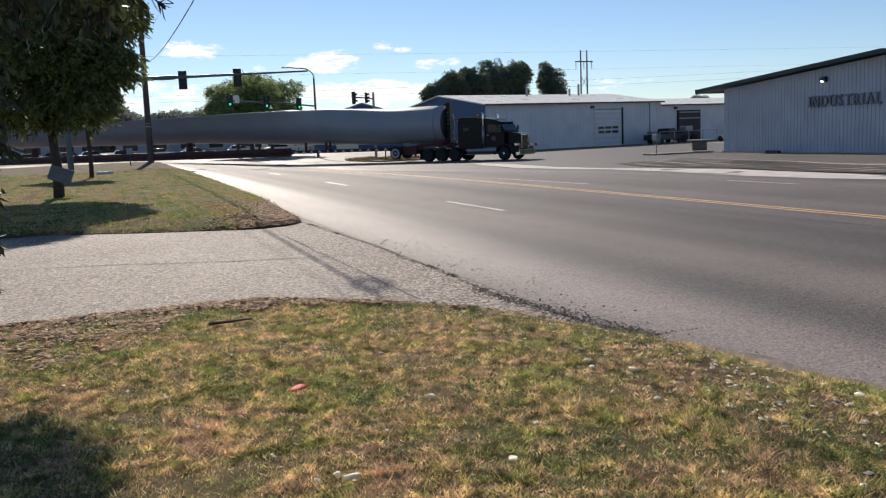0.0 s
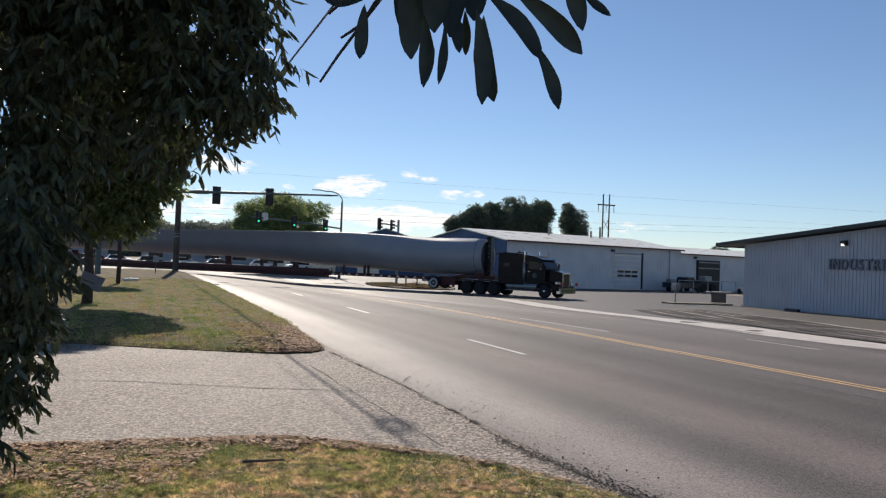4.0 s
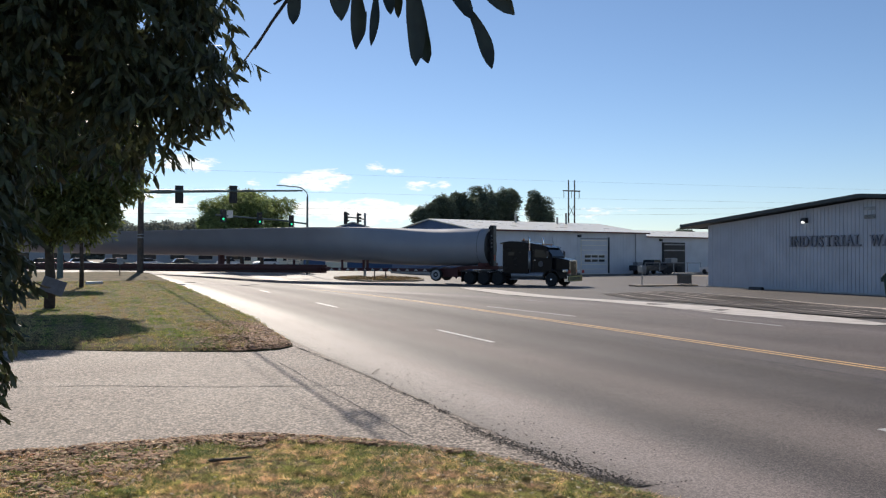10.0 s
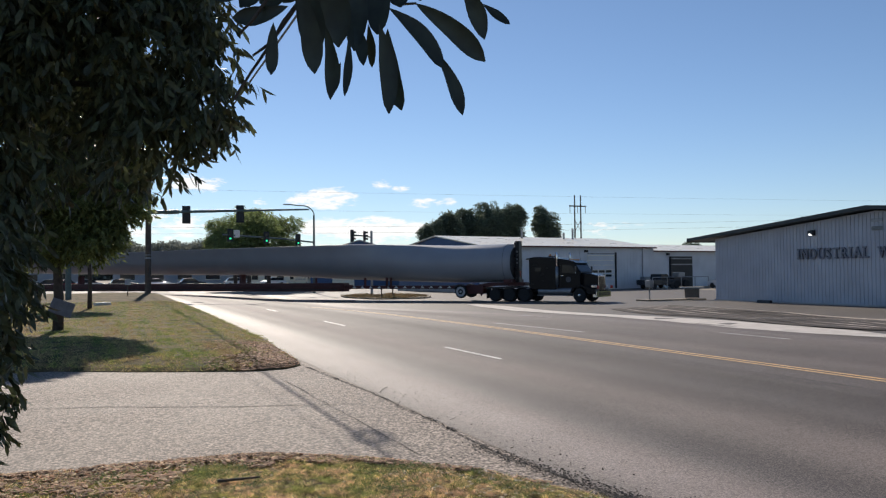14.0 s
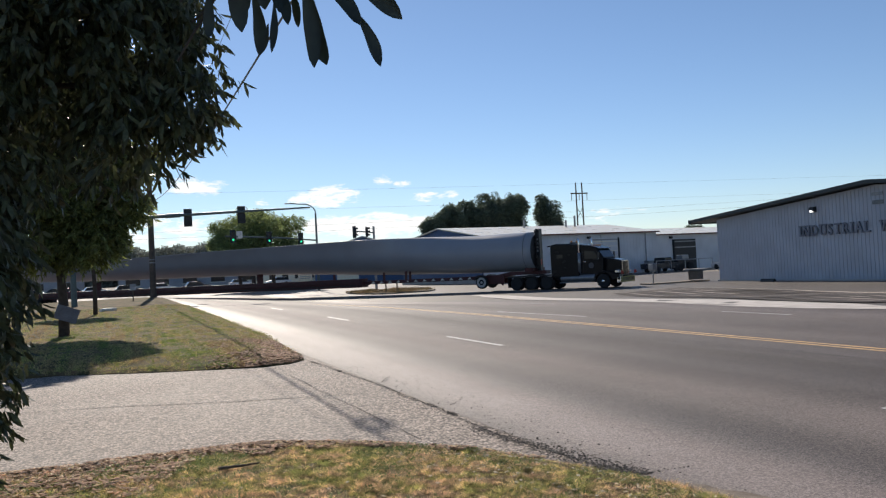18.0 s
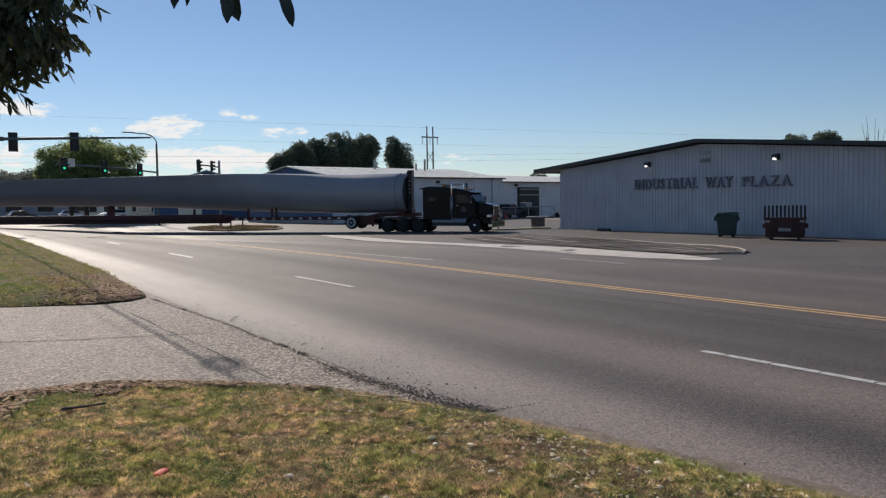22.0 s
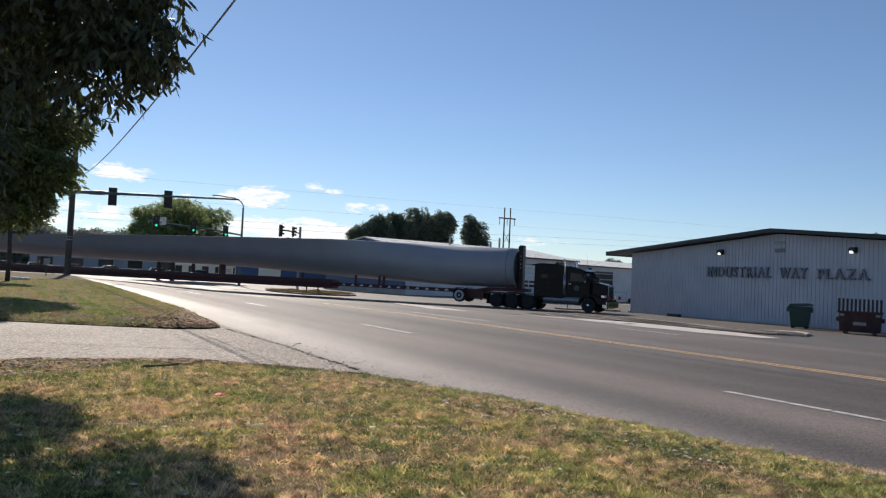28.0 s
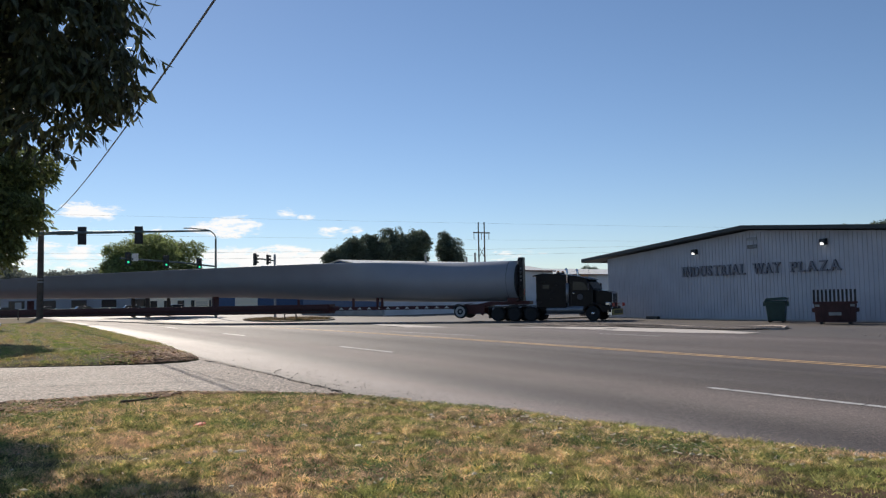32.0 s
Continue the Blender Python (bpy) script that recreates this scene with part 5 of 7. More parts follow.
# the big drooping-leaved tree beside the camera, with a bough overhead
def near_tree():
    tree = thing("laurel_tree", (-2.3, 5.4, 0.2), "large dark tree with long drooping leathery leaves over the lawn", "tree")
    part("trunk", path_tube([(0, 0, -0.2), (0.05, 0, 1.0), (-0.05, 0.05, 2.2), (0.1, 0, 3.6)], 0.2, 14, 0.12), M_BARK, tree, smooth=True)
    r = random.Random(4)
    ends = [(2.7, 0.1, 2.75), (2.5, 0.2, 3.2), (1.9, 0.3, 2.6), (1.2, 0.2, 2.0), (1.5, 0.3, 1.7), (0.5, 0.25, 1.5), (2.2, 0.1, 4.0), (0.9, 0.3, 3.6), (-0.8, 0.3, 3.2), (-1.0, 0.1, 2.4), (1.7, 2.95, 3.5)]
    for e in ends:
        part("limb", path_tube(limb_points((0.02, 0, r.uniform(1.6, 3.2)), e, 0.35), 0.05, 7, 0.012), M_BARK, tree)
    crown = Leaves(8)
    made = 0
    while made < 9400:
        x, y, z = r.uniform(-1.6, 3.45), r.uniform(-0.9, 0.9), r.uniform(0.3, 4.9)
        if x < 0.6 and r.random() < 0.45:
            continue
        # outline of the crown: bulges to the east above head height, hangs low nearer the trunk
        east = 3.12 - 0.16 * max(0.0, z - 2.4) ** 1.3 + 0.2 * noise.noise((y * 2.1, z * 2.6, 7.0)) + 0.1 * noise.noise((y * 6, z * 7, 1.0))
        low = curve_at([(-2, 0.3), (1.45, 0.42), (1.7, 0.6), (1.76, 1.1), (1.84, 1.75), (1.95, 2.14), (2.3, 2.2), (2.6, 2.26), (2.8, 2.34), (3.0, 2.45), (3.3, 2.7)], x) + 0.16 * noise.noise((x * 5.0, y * 3.0, 4.0))
        if x > east or z < low or abs(y) > 0.38 + 0.16 * clamp01(z - 1.6) + 0.2 * noise.noise((x, z, 1)):
            continue
        gap = noise.noise((x * 2.6, y * 2.6, z * 2.6))
        if gap < (-0.2 if 1.9 < z < 2.95 else -0.4):
            continue
        crown.spray(Vector((x, y, z)), Vector((r.gauss(0, 1), r.gauss(0, 1), -0.6)), 10, 0.108, 0.032, 1.2)
        made += 1
    # a low spray hanging in front, and a smaller lobe on the far side
    for _ in range(110):
        d = Vector((r.gauss(0, 1), r.gauss(0, 1), r.gauss(0, 1))).normalized() * r.random() ** 0.5
        crown.spray(Vector((1.66 + 0.24 * d.x, -0.9 + 0.25 * d.y, 1.72 + 0.3 * d.z)), Vector((d.x, d.y, -0.6)), 9, 0.1, 0.03, 1.1)
    for _ in range(2000):
        d = Vector((r.gauss(0, 1), r.gauss(0, 1), r.gauss(0, 1))).normalized() * r.random() ** 0.4
        crown.spray(Vector((1.8 + 0.85 * d.x, 2.95 + 0.45 * d.y, 3.55 + 0.6 * d.z)), Vector((d.x, d.y, -0.5)), 10, 0.105, 0.034, 1.0)
    ob = new("crown", crown.mesh("crown", M_LEAF))
    ob.parent = tree
    # bough over the camera with a few long leaves hanging into view
    part("bough", path_tube([(0.1, 0, 3.4), (0.6, -1.6, 4.3), (1.6, -3.4, 3.7), (2.3, -4.4, 2.55), (2.55, -4.72, 2.14)], 0.05, 8, 0.008), M_BARK, tree, smooth=True)
    return tree


laurel = near_tree()


def hang(branch, x, y, z, dx, dy, dz, width, bend):
    """One long leathery leaf on the bough's end: its base, reach, width and sideways bend."""
    base, reach = Vector((x, y, z)), Vector((dx, dy, dz))
    side = reach.cross(Vector((0.38, 0.92, 0.05))).normalized()
    vs, fs, n = [], [], 10
    for i in range(n + 1):
        t = i / n
        half = 0.5 * width * (math.sin(math.pi * min(1.0, t * 0.95 + 0.03)) ** 0.75 if 0 < i < n else 0.05) * (0.5 + 0.72 * t) * (1 + 0.06 * math.sin(9 * t + 40 * x))
        mid = base + reach * t + side * bend * math.sin(3.1 * t)
        vs += [tuple(mid - side * half), tuple(mid + Vector((0.38, 0.92, 0)) * half * 0.3), tuple(mid + side * half)]
    for i in range(n):
        for k in (0, 1):
            fs.append((3 * i + k, 3 * i + k + 1, 3 * i + k + 4, 3 * i + k + 3))
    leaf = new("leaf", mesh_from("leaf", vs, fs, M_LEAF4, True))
    leaf.parent = branch


def hanging_leaves():
    branch = part("branch", path_tube([(2.475, -4.693, 1.777), (2.493, -4.702, 1.808), (2.517, -4.713, 1.845), (2.529, -4.718, 1.868), (2.559, -4.732, 1.909), (2.581, -4.742, 1.946)], 0.0014, 6, 0.0028), M_BARK, laurel)
    part("twig", path_tube([(2.495, -4.703, 1.828), (2.515, -4.712, 1.843), (2.546, -4.726, 1.891)], 0.0014, 6, 0.0028), M_BARK, branch)
    part("twig", path_tube([(2.676, -4.778, 1.888), (2.658, -4.771, 1.887), (2.633, -4.762, 1.907), (2.607, -4.752, 1.936)], 0.0014, 6, 0.0028), M_BARK, branch)
    part("twig", path_tube([(2.481, -4.698, 1.855), (2.494, -4.704, 1.869), (2.509, -4.711, 1.892), (2.516, -4.716, 1.938)], 0.0014, 6, 0.0028), M_BARK, branch)
    hang(branch, 2.642, -4.775, 1.88, 0.054, -0.036, -0.076, 0.023, 0.008)
    hang(branch, 2.695, -4.795, 1.826, 0.025, -0.016, -0.075, 0.018, 0.004)
    hang(branch, 2.678, -4.769, 1.891, 0.086, -0.011, -0.066, 0.029, 0.005)
    hang(branch, 2.73, -4.78, 1.925, 0.033, -0.001, -0.073, 0.024, 0.004)
    hang(branch, 2.765, -4.772, 1.899, 0.025, -0.025, -0.03, 0.012, 0)
    hang(branch, 2.626, -4.789, 1.856, 0.011, 0.001, -0.104, 0.024, 0.005)
    hang(branch, 2.641, -4.774, 1.855, 0.017, 0.001, -0.095, 0.027, -0.006)
    hang(branch, 2.596, -4.788, 1.857, 0.007, -0.014, -0.055, 0.016, 0.002)
    hang(branch, 2.614, -4.785, 1.855, 0.009, 0.016, -0.046, 0.012, 0.001)
    hang(branch, 2.588, -4.795, 1.836, -0.008, -0.009, -0.071, 0.011, 0.002)
    hang(branch, 2.56, -4.795, 1.847, 0.006, 0, -0.085, 0.018, 0.005)
    hang(branch, 2.582, -4.781, 1.809, -0.01, 0.012, -0.038, 0.011, 0.001)
    hang(branch, 2.516, -4.724, 1.864, -0.002, 0.005, -0.061, 0.018, 0)
    hang(branch, 2.524, -4.835, 1.869, 0.017, 0.007, -0.087, 0.026, 0.003)
    hang(branch, 2.524, -4.815, 1.906, 0.024, 0.012, -0.098, 0.034, 0.003)
    hang(branch, 2.532, -4.731, 1.883, -0.056, 0.053, -0.003, 0.026, 0.004)
    hang(branch, 2.508, -4.722, 1.912, -0.059, 0.018, -0.02, 0.028, -0.003)
    hang(branch, 2.548, -4.717, 1.917, -0.042, 0.031, -0.019, 0.028, 0)
    hang(branch, 2.556, -4.807, 1.921, 0.02, 0.012, -0.099, 0.036, 0.004)
    hang(branch, 2.592, -4.79, 1.931, 0.003, -0.003, -0.111, 0.032, 0.003)
    hang(branch, 2.624, -4.77, 1.941, -0, -0.018, -0.098, 0.034, 0.003)
    hang(branch, 2.638, -4.774, 1.896, 0.07, 0.002, 0.006, 0.016, 0.004)
    hang(branch, 2.697, -4.778, 1.928, 0.041, -0.021, -0.034, 0.016, 0.002)
    hang(branch, 2.647, -4.779, 1.931, 0.007, -0.005, -0.052, 0.032, 0)
    hang(branch, 2.68, -4.771, 1.942, 0.012, 0.023, -0.04, 0.028, 0)
    hang(branch, 2.528, -4.7, 1.955, -0.03, 0.024, -0.044, 0.038, 0)
    hang(branch, 2.471, -4.677, 1.956, 0.004, 0.004, -0.047, 0.038, 0)
    hang(branch, 2.585, -4.733, 1.935, -0.003, 0.023, -0.051, 0.033, 0)
    hang(branch, 2.621, -4.737, 1.947, -0.023, -0.007, -0.09, 0.029, 0)
    hang(branch, 2.564, -4.714, 1.949, -0.029, 0.03, -0.047, 0.033, 0)
    hang(branch, 2.521, -4.686, 1.954, -0.036, 0.016, -0.059, 0.029, 0.004)
    hang(branch, 2.665, -4.755, 1.951, 0.03, -0.027, -0.044, 0.029, 0.002)
    return branch


branch = hanging_leaves()

# ---- the white warehouse behind the lorry ----
def warehouse():
    wh = thing("warehouse", (39.3, 87.2, -0.6), "long white warehouse with a blue gable end and pale roof", "warehouse", turn=12.0)
    L1, L2, D = 28.4, 36.0, 18.0
    part("front_wall", box((L1 / 2, 0.1, 2.65), (L1, 0.2, 5.3)), M_WALL2, wh)
    part("gable_wall", extrude_outline([(0.2, 0), (0.2, 5.3), (D / 2, 6.75), (D, 5.3), (D, 0)], "x", -0.1, 0.1), M_BLUE, wh, "dark blue gable wall")
    part("gable_plinth", box((-0.2, D / 2, 0.3), (0.3, D, 0.6), 0.02), M_CONC, wh, "pale concrete plinth")
    part("gable_band", extrude_outline([(-0.3, 3.9), (-0.3, 5.35), (D / 2, 6.8), (D / 2, 5.6)], "x", -0.24, -0.11), M_BLUE, wh)
    for s, (a, b) in enumerate(((-0.45, D / 2), (D / 2, D + 0.45))):
        za, zb = (5.28, 6.75) if s == 0 else (6.75, 5.28)
        part("roof_slope", extrude_outline([(a, za), (a, za + 0.12), (b, zb + 0.12), (b, zb)], "x", -0.4, L1 + 0.1), M_WHITEROOF, wh, "sunlit pale metal roof")
    part("gutter", box((L1 / 2, -0.5, 5.3), (L1 + 0.4, 0.12, 0.16)), M_REDTRIM, wh, "dark red gutter edge")
    part("rear_wing_wall", box((L1 + L2 / 2, 1.6, 2.45), (L2, 0.2, 4.9)), M_WALL2, wh)
    part("rear_wing_roof", extrude_outline([(1.1, 4.88), (1.1, 5.0), (D / 2, 6.1), (D, 4.9)], "x", L1 + 0.1, L1 + L2), M_WHITEROOF, wh)
    part("rear_wing_gutter", box((L1 + L2 / 2, 1.05, 4.9), (L2, 0.1, 0.14)), M_REDTRIM, wh)
    part("end_wall", box((L1, 0.85, 2.6), (0.2, 1.7, 5.2)), M_WALL2, wh)
    door = part("roller_door", box((18.9, 0.0, 2.15), (4.6, 0.12, 4.3)), M_WHITEROOF, wh, "white sectional roller door")
    for k in range(7):
        part("door_panel", box((18.9, -0.07, 0.35 + 0.6 * k), (4.5, 0.05, 0.55), 0.01), M_WALL2, door)
    for z in (1.72, 2.25):
        for x in (17.7, 18.9, 20.1):
            part("door_window", box((x, -0.11, z), (1.0, 0.03, 0.3)), M_GLASS, door)
    part("door_jamb", box((21.4, -0.06, 2.4), (0.18, 0.2, 4.6)), M_DARK, wh)
    part("door_head", box((19.0, -0.06, 4.5), (4.9, 0.1, 0.14)), M_STEEL, wh)
    part("downpipe", tube((26.3, -0.1, 0), (26.3, -0.1, 5.2), 0.07), M_STEEL, wh)
    part("wall_unit", box((26.8, -0.4, 0.75), (1.8, 0.8, 1.5), 0.03), M_STEEL, wh, "grey plant unit")
    part("wall_notice", box((15.9, -0.03, 1.9), (0.5, 0.05, 0.8)), M_WHITE, wh)
    part("wall_lamp", box((16.2, -0.2, 4.8), (0.4, 0.35, 0.3), 0.03), M_BLACK, wh)
    opening = part("dock_opening", box((L1 + 7.0, 1.35, 2.1), (4.4, 0.35, 4.2)), M_DARK, wh, "dark open dock door")
    for z in (3.1, 3.9):
        part("door_slat", box((L1 + 7.0, 1.15, z), (4.2, 0.05, 0.16)), M_STEEL, opening)
    part("dock_lamp", box((L1 + 4.4, 1.35, 4.5), (0.4, 0.35, 0.3), 0.03), M_BLACK, wh)
    for x, h in ((12.2, 1.1), (19.4, 0.9), (21.0, 1.5)):
        part("roof_vent", tube((x, D / 2 - 1.5, 6.3), (x, D / 2 - 1.5, 6.6 + h), 0.14, seg=10), M_STEEL, wh)
    for k in range(48):
        part("siding_rib", box((0.4 + 0.58 * k, -0.008, 2.6), (0.05, 0.016, 5.1)), M_WALL2, wh)
    return wh


M_REDTRIM = mat("dark_red_trim", (0.12, 0.03, 0.025), 0.5, vary=0.2)
warehouse()


def simple_block(name, at, size, turn, material, label, windows=0, roof=M_STEEL):
    b = thing(name, at, label, "building", turn=turn)
    w, d, h = size
    part("wall", box((0, 0, h / 2), size), material, b)
    part("roof", box((0, 0, h + 0.1), (w + 0.5, d + 0.5, 0.22), 0.03), roof, b)
    for k in range(windows):
        x = -w / 2 + w * (k + 0.5) / windows
        win = part("window", box((x, -d / 2 - 0.02, h * 0.52), (w / windows * 0.5, 0.06, h * 0.34)), M_GLASS, b)
        part("sill", box((x, -d / 2 - 0.06, h * 0.33), (w / windows * 0.56, 0.12, 0.08)), M_WHITEROOF, win)
    return b


M_GREYSHED = mat("grey_shed_sheet", (0.3, 0.33, 0.36), 0.5, vary=0.2, scale=0.4)
simple_block("office", (36.5, 168, -0.6), (22, 10, 3.6), -8, M_WHITEROOF, "low white office block with dark windows far off", 9)
simple_block("shed", (14, 176, -0.6), (26, 14, 4.2), -4, M_GREYSHED, "grey metal shed far beyond the junction", 5)
simple_block("shed", (-18, 190, -0.6), (24, 12, 4.0), 2, M_GREYSHED, "grey metal shed far beyond the junction", 4)
shop = thing("workshop", (43.0, 150, -0.6), "blue workshop with a low pitched roof", "building", turn=-16)
part("wall", extrude_outline([(-9, 0), (-9, 5.6), (0, 8.3), (9, 5.6), (9, 0)], "y", 0, 22), M_BLUE, shop)
for sgn in (-1, 1):
    part("roof_slope", extrude_outline([(sgn * 9.4, 5.5), (sgn * 9.4, 5.7), (0, 8.55), (0, 8.32)], "y", -0.3, 22.3), M_STEEL, shop)
part("door", box((-3, -0.05, 1.9), (4, 0.1, 3.8)), M_WHITEROOF, shop)

board_sign = thing("site_sign", (25.3, 118.5, -0.6), "white notice board on two posts beyond the junction", "sign", turn=-12)
part("board", box((0, 0, 1.75), (2.0, 0.06, 1.1), 0.01), M_WHITEROOF, board_sign)
for sx in (-0.8, 0.8):
    part("post", box((sx, 0.06, 1.1), (0.1, 0.06, 2.2)), M_WOOD, board_sign)
for k in range(3):
    part("text_bar", box((0, -0.035, 2.0 - 0.25 * k), (1.5, 0.012, 0.08)), M_STEEL, board_sign)

M_CARW = mat("white_car_paint", (0.7, 0.7, 0.7), 0.25, vary=0.06)
M_CARD = mat("dark_car_paint", (0.03, 0.035, 0.045), 0.25, vary=0.1)
M_CARR = mat("red_car_paint", (0.35, 0.03, 0.03), 0.25, vary=0.1)


def make_car(at, turn, paint, label, tall=0.0):
    c = thing("parked_car", at, label, "car", "parked cars", turn)
    part("body", extrude_outline([(-2.2, 0.35), (-2.25, 0.75), (-2.1, 0.95), (1.2, 0.98), (2.1, 0.82), (2.25, 0.6), (2.2, 0.32)], "y", -0.88, 0.88, 0.05), paint, c)
    part("cabin", extrude_outline([(-1.9, 0.95), (-1.5, 1.45 + tall), (0.3, 1.48 + tall), (1.1, 0.95)], "y", -0.78, 0.78, 0.06), M_GLASS, c, "dark glazed cabin")
    part("roof", extrude_outline([(-1.45, 1.46 + tall), (-1.4, 1.5 + tall), (0.22, 1.53 + tall), (0.28, 1.49 + tall)], "y", -0.74, 0.74, 0.01), paint, c)
    for x in (-1.35, 1.4):
        for s in (-1, 1):
            w = part("wheel", lathe([(0.18, -0.1), (0.32, -0.1), (0.34, -0.05), (0.34, 0.05), (0.32, 0.1), (0.18, 0.1)], 18), M_TYRE, c)
            w.matrix_basis = pose(x, s * 0.8, 0.34)
            part("rim", lathe([(0.19, -0.09), (0.12, -0.07), (0.001, -0.1)], 14), M_CHROME, w)
    for s in (-1, 1):
        part("headlight", box((2.2, s * 0.62, 0.68), (0.12, 0.35, 0.14), 0.03), M_LENS, c)
        part("tail_light", box((-2.22, s * 0.66, 0.78), (0.08, 0.3, 0.14), 0.02), M_CARR, c)
    return c


for x, y, tn, p, lb in ((72.6, 85.6, 100, M_CARW, "white car parked by the dock"), (-6, 141, 20, M_CARR, "red car parked far off"), (-3, 150, 10, M_CARW, "white car parked far off"), (2, 146, 5, M_CARD, "dark car parked far off"),
                       (7.5, 150, 0, M_CARW, "white car parked far off"), (13, 148, 8, M_CARD, "dark car parked far off"), (21, 152, 4, M_CARW, "white car parked far off"), (27, 150, 185, M_CARW, "white car parked far off"), (-12, 148, 15, M_CARW, "white car parked far off"),
                       (-17, 146, 0, M_CARR, "red car parked far off"), (-9.5, 152, 170, M_CARD, "dark car parked far off")):
    make_car((x, y, rise(x, y)), tn, p, lb)


def pickup(at, turn):
    c = thing("pickup_truck", at, "dark pickup truck parked by the open dock", "pickup", turn=turn)
    part("body", extrude_outline([(-2.8, 0.5), (-2.85, 1.15), (-0.4, 1.2), (-0.35, 1.25), (1.4, 1.22), (2.6, 1.1), (2.75, 0.8), (2.7, 0.45)], "y", -0.98, 0.98, 0.05), M_CARD, c)
    part("cabin", extrude_outline([(-0.4, 1.2), (-0.25, 1.85), (0.9, 1.86), (1.5, 1.2)], "y", -0.85, 0.85, 0.06), M_GLASS, c)
    for x in (-1.7, 1.75):
        for s in (-1, 1):
            part("wheel", lathe([(0.2, -0.12), (0.37, -0.12), (0.4, -0.06), (0.4, 0.06), (0.37, 0.12), (0.2, 0.12)], 18), M_TYRE, c).matrix_basis = pose(x, s * 0.88, 0.4)
    return c


pickup((64.0, 88.0, -0.6), 15)
gen = thing("machine", (67.5, 88.8, -0.6), "dark farm machine standing by the dock", "machine", turn=12)
part("frame", box((0, 0, 0.9), (2.6, 1.4, 1.2), 0.08), M_BLACK, gen)
part("engine_cover", box((0.3, -0.1, 1.75), (1.2, 1.1, 0.6), 0.1), M_STEEL, gen)
for x in (-0.9, 0.9):
    part("wheel", lathe([(0.25, -0.15), (0.5, -0.15), (0.55, 0), (0.5, 0.15), (0.25, 0.15)], 18), M_TYRE, gen).matrix_basis = pose(x, -0.8, 0.55)
fence = thing("pipe_fence", (62.0, 86.2, -0.6), "low pipe rail in front of the dock", "fence", turn=12)
for k in range(5):
    part("post", tube((2.6 * k, 0, 0), (2.6 * k, 0, 1.5), 0.05), M_STEEL, fence)
part("rail", tube((0, 0, 1.45), (10.4, 0, 1.45), 0.045), M_STEEL, fence)

# ---- yard clutter before the plaza ----
M_BIN = mat("dark_green_bin_plastic", (0.016, 0.06, 0.056), 0.4, vary=0.2)
M_DUMP = mat("rusty_maroon_steel", (0.06, 0.017, 0.018), 0.6, vary=0.4, scale=3)


def tapered(w0, d0, w1, d1, z0, z1, bevel=0.03):
    bm = bmesh.new()
    vs = [bm.verts.new((sx * w / 2, sy * d / 2, z)) for w, d, z in ((w0, d0, z0), (w1, d1, z1)) for sx, sy in ((-1, -1), (1, -1), (1, 1), (-1, 1))]
    for f in ((3, 2, 1, 0), (4, 5, 6, 7), (0, 1, 5, 4), (1, 2, 6, 5), (2, 3, 7, 6), (3, 0, 4, 7)):
        bm.faces.new([vs[i] for i in f])
    if bevel:
        bmesh.ops.bevel(bm, geom=list(bm.edges), offset=bevel, segments=2, profile=0.6, affect="EDGES")
    return bm


wbin = thing("waste_bin", (40.4, 33.1, -0.6), "dark green tapered plastic waste bin on the yard", "bin", turn=-56)
part("tub", tapered(0.92, 0.86, 1.14, 1.06, 0.1, 1.2, 0.05), M_BIN, wbin)
part("rim", tapered(1.2, 1.12, 1.24, 1.16, 1.14, 1.28, 0.03), M_BIN, wbin)
lid = part("lid", extrude_outline([(-0.6, 1.28), (-0.5, 1.42), (0.46, 1.48), (0.66, 1.32)], "y", -0.56, 0.56, 0.03), M_BIN, wbin)
part("lid_handle", box((0.62, 0, 1.4), (0.1, 0.5, 0.07), 0.02), M_BIN, lid)
part("push_bar", tube((-0.7, -0.4, 1.16), (-0.7, 0.4, 1.16), 0.03), M_STEEL, wbin, "steel push bar")
for sx in (-1, 1):
    part("lift_lug", box((sx * 0.65, -0.2, 1.08), (0.12, 0.26, 0.26), 0.02), M_BIN, wbin)
    for sy in (-1, 1):
        part("caster", lathe([(0.001, -0.04), (0.1, -0.04), (0.1, 0.04), (0.001, 0.04)], 12), M_TYRE, wbin).matrix_basis = pose(sx * 0.36, sy * 0.34, 0.1)

dump = thing("dumpster", (40.0, 28.85, -0.6), "maroon steel dumpster with upright wooden stakes", "dumpster", turn=-56)
part("tub", tapered(1.95, 1.3, 2.05, 1.4, 0.12, 1.15, 0.03), M_DUMP, dump)
part("top_rail", tapered(2.15, 1.5, 2.15, 1.5, 1.1, 1.2, 0.02), M_DUMP, dump)
part("notice", box((0, -0.735, 0.55), (0.62, 0.02, 0.17), 0.005), M_STEEL, dump, "pale worn notice plate")
for k in range(3):
    part("rib", box((-0.7 + 0.7 * k, -0.69, 0.6), (0.08, 0.08, 0.9), 0.01), M_DUMP, dump)
for sx in (-1, 1):
    part("fork_pocket", box((sx * 1.07, 0, 0.75), (0.16, 1.0, 0.22), 0.02), M_DUMP, dump)
    part("skid", box((sx * 0.7, 0, 0.06), (0.16, 1.4, 0.12), 0.01), M_BLACK, dump)
for sx in (-1, 1):
    part("corner_plate", box((sx * 0.86, -0.712, 1.0), (0.22, 0.02, 0.12), 0.004), M_STEEL, dump, "worn pale corner plate")
for k in range(11):
    part("stake", box((-1.0 + 0.2 * k, -0.7, 1.52), (0.11, 0.06, 0.68), 0.008), M_BLACK, dump, "upright dark stake")

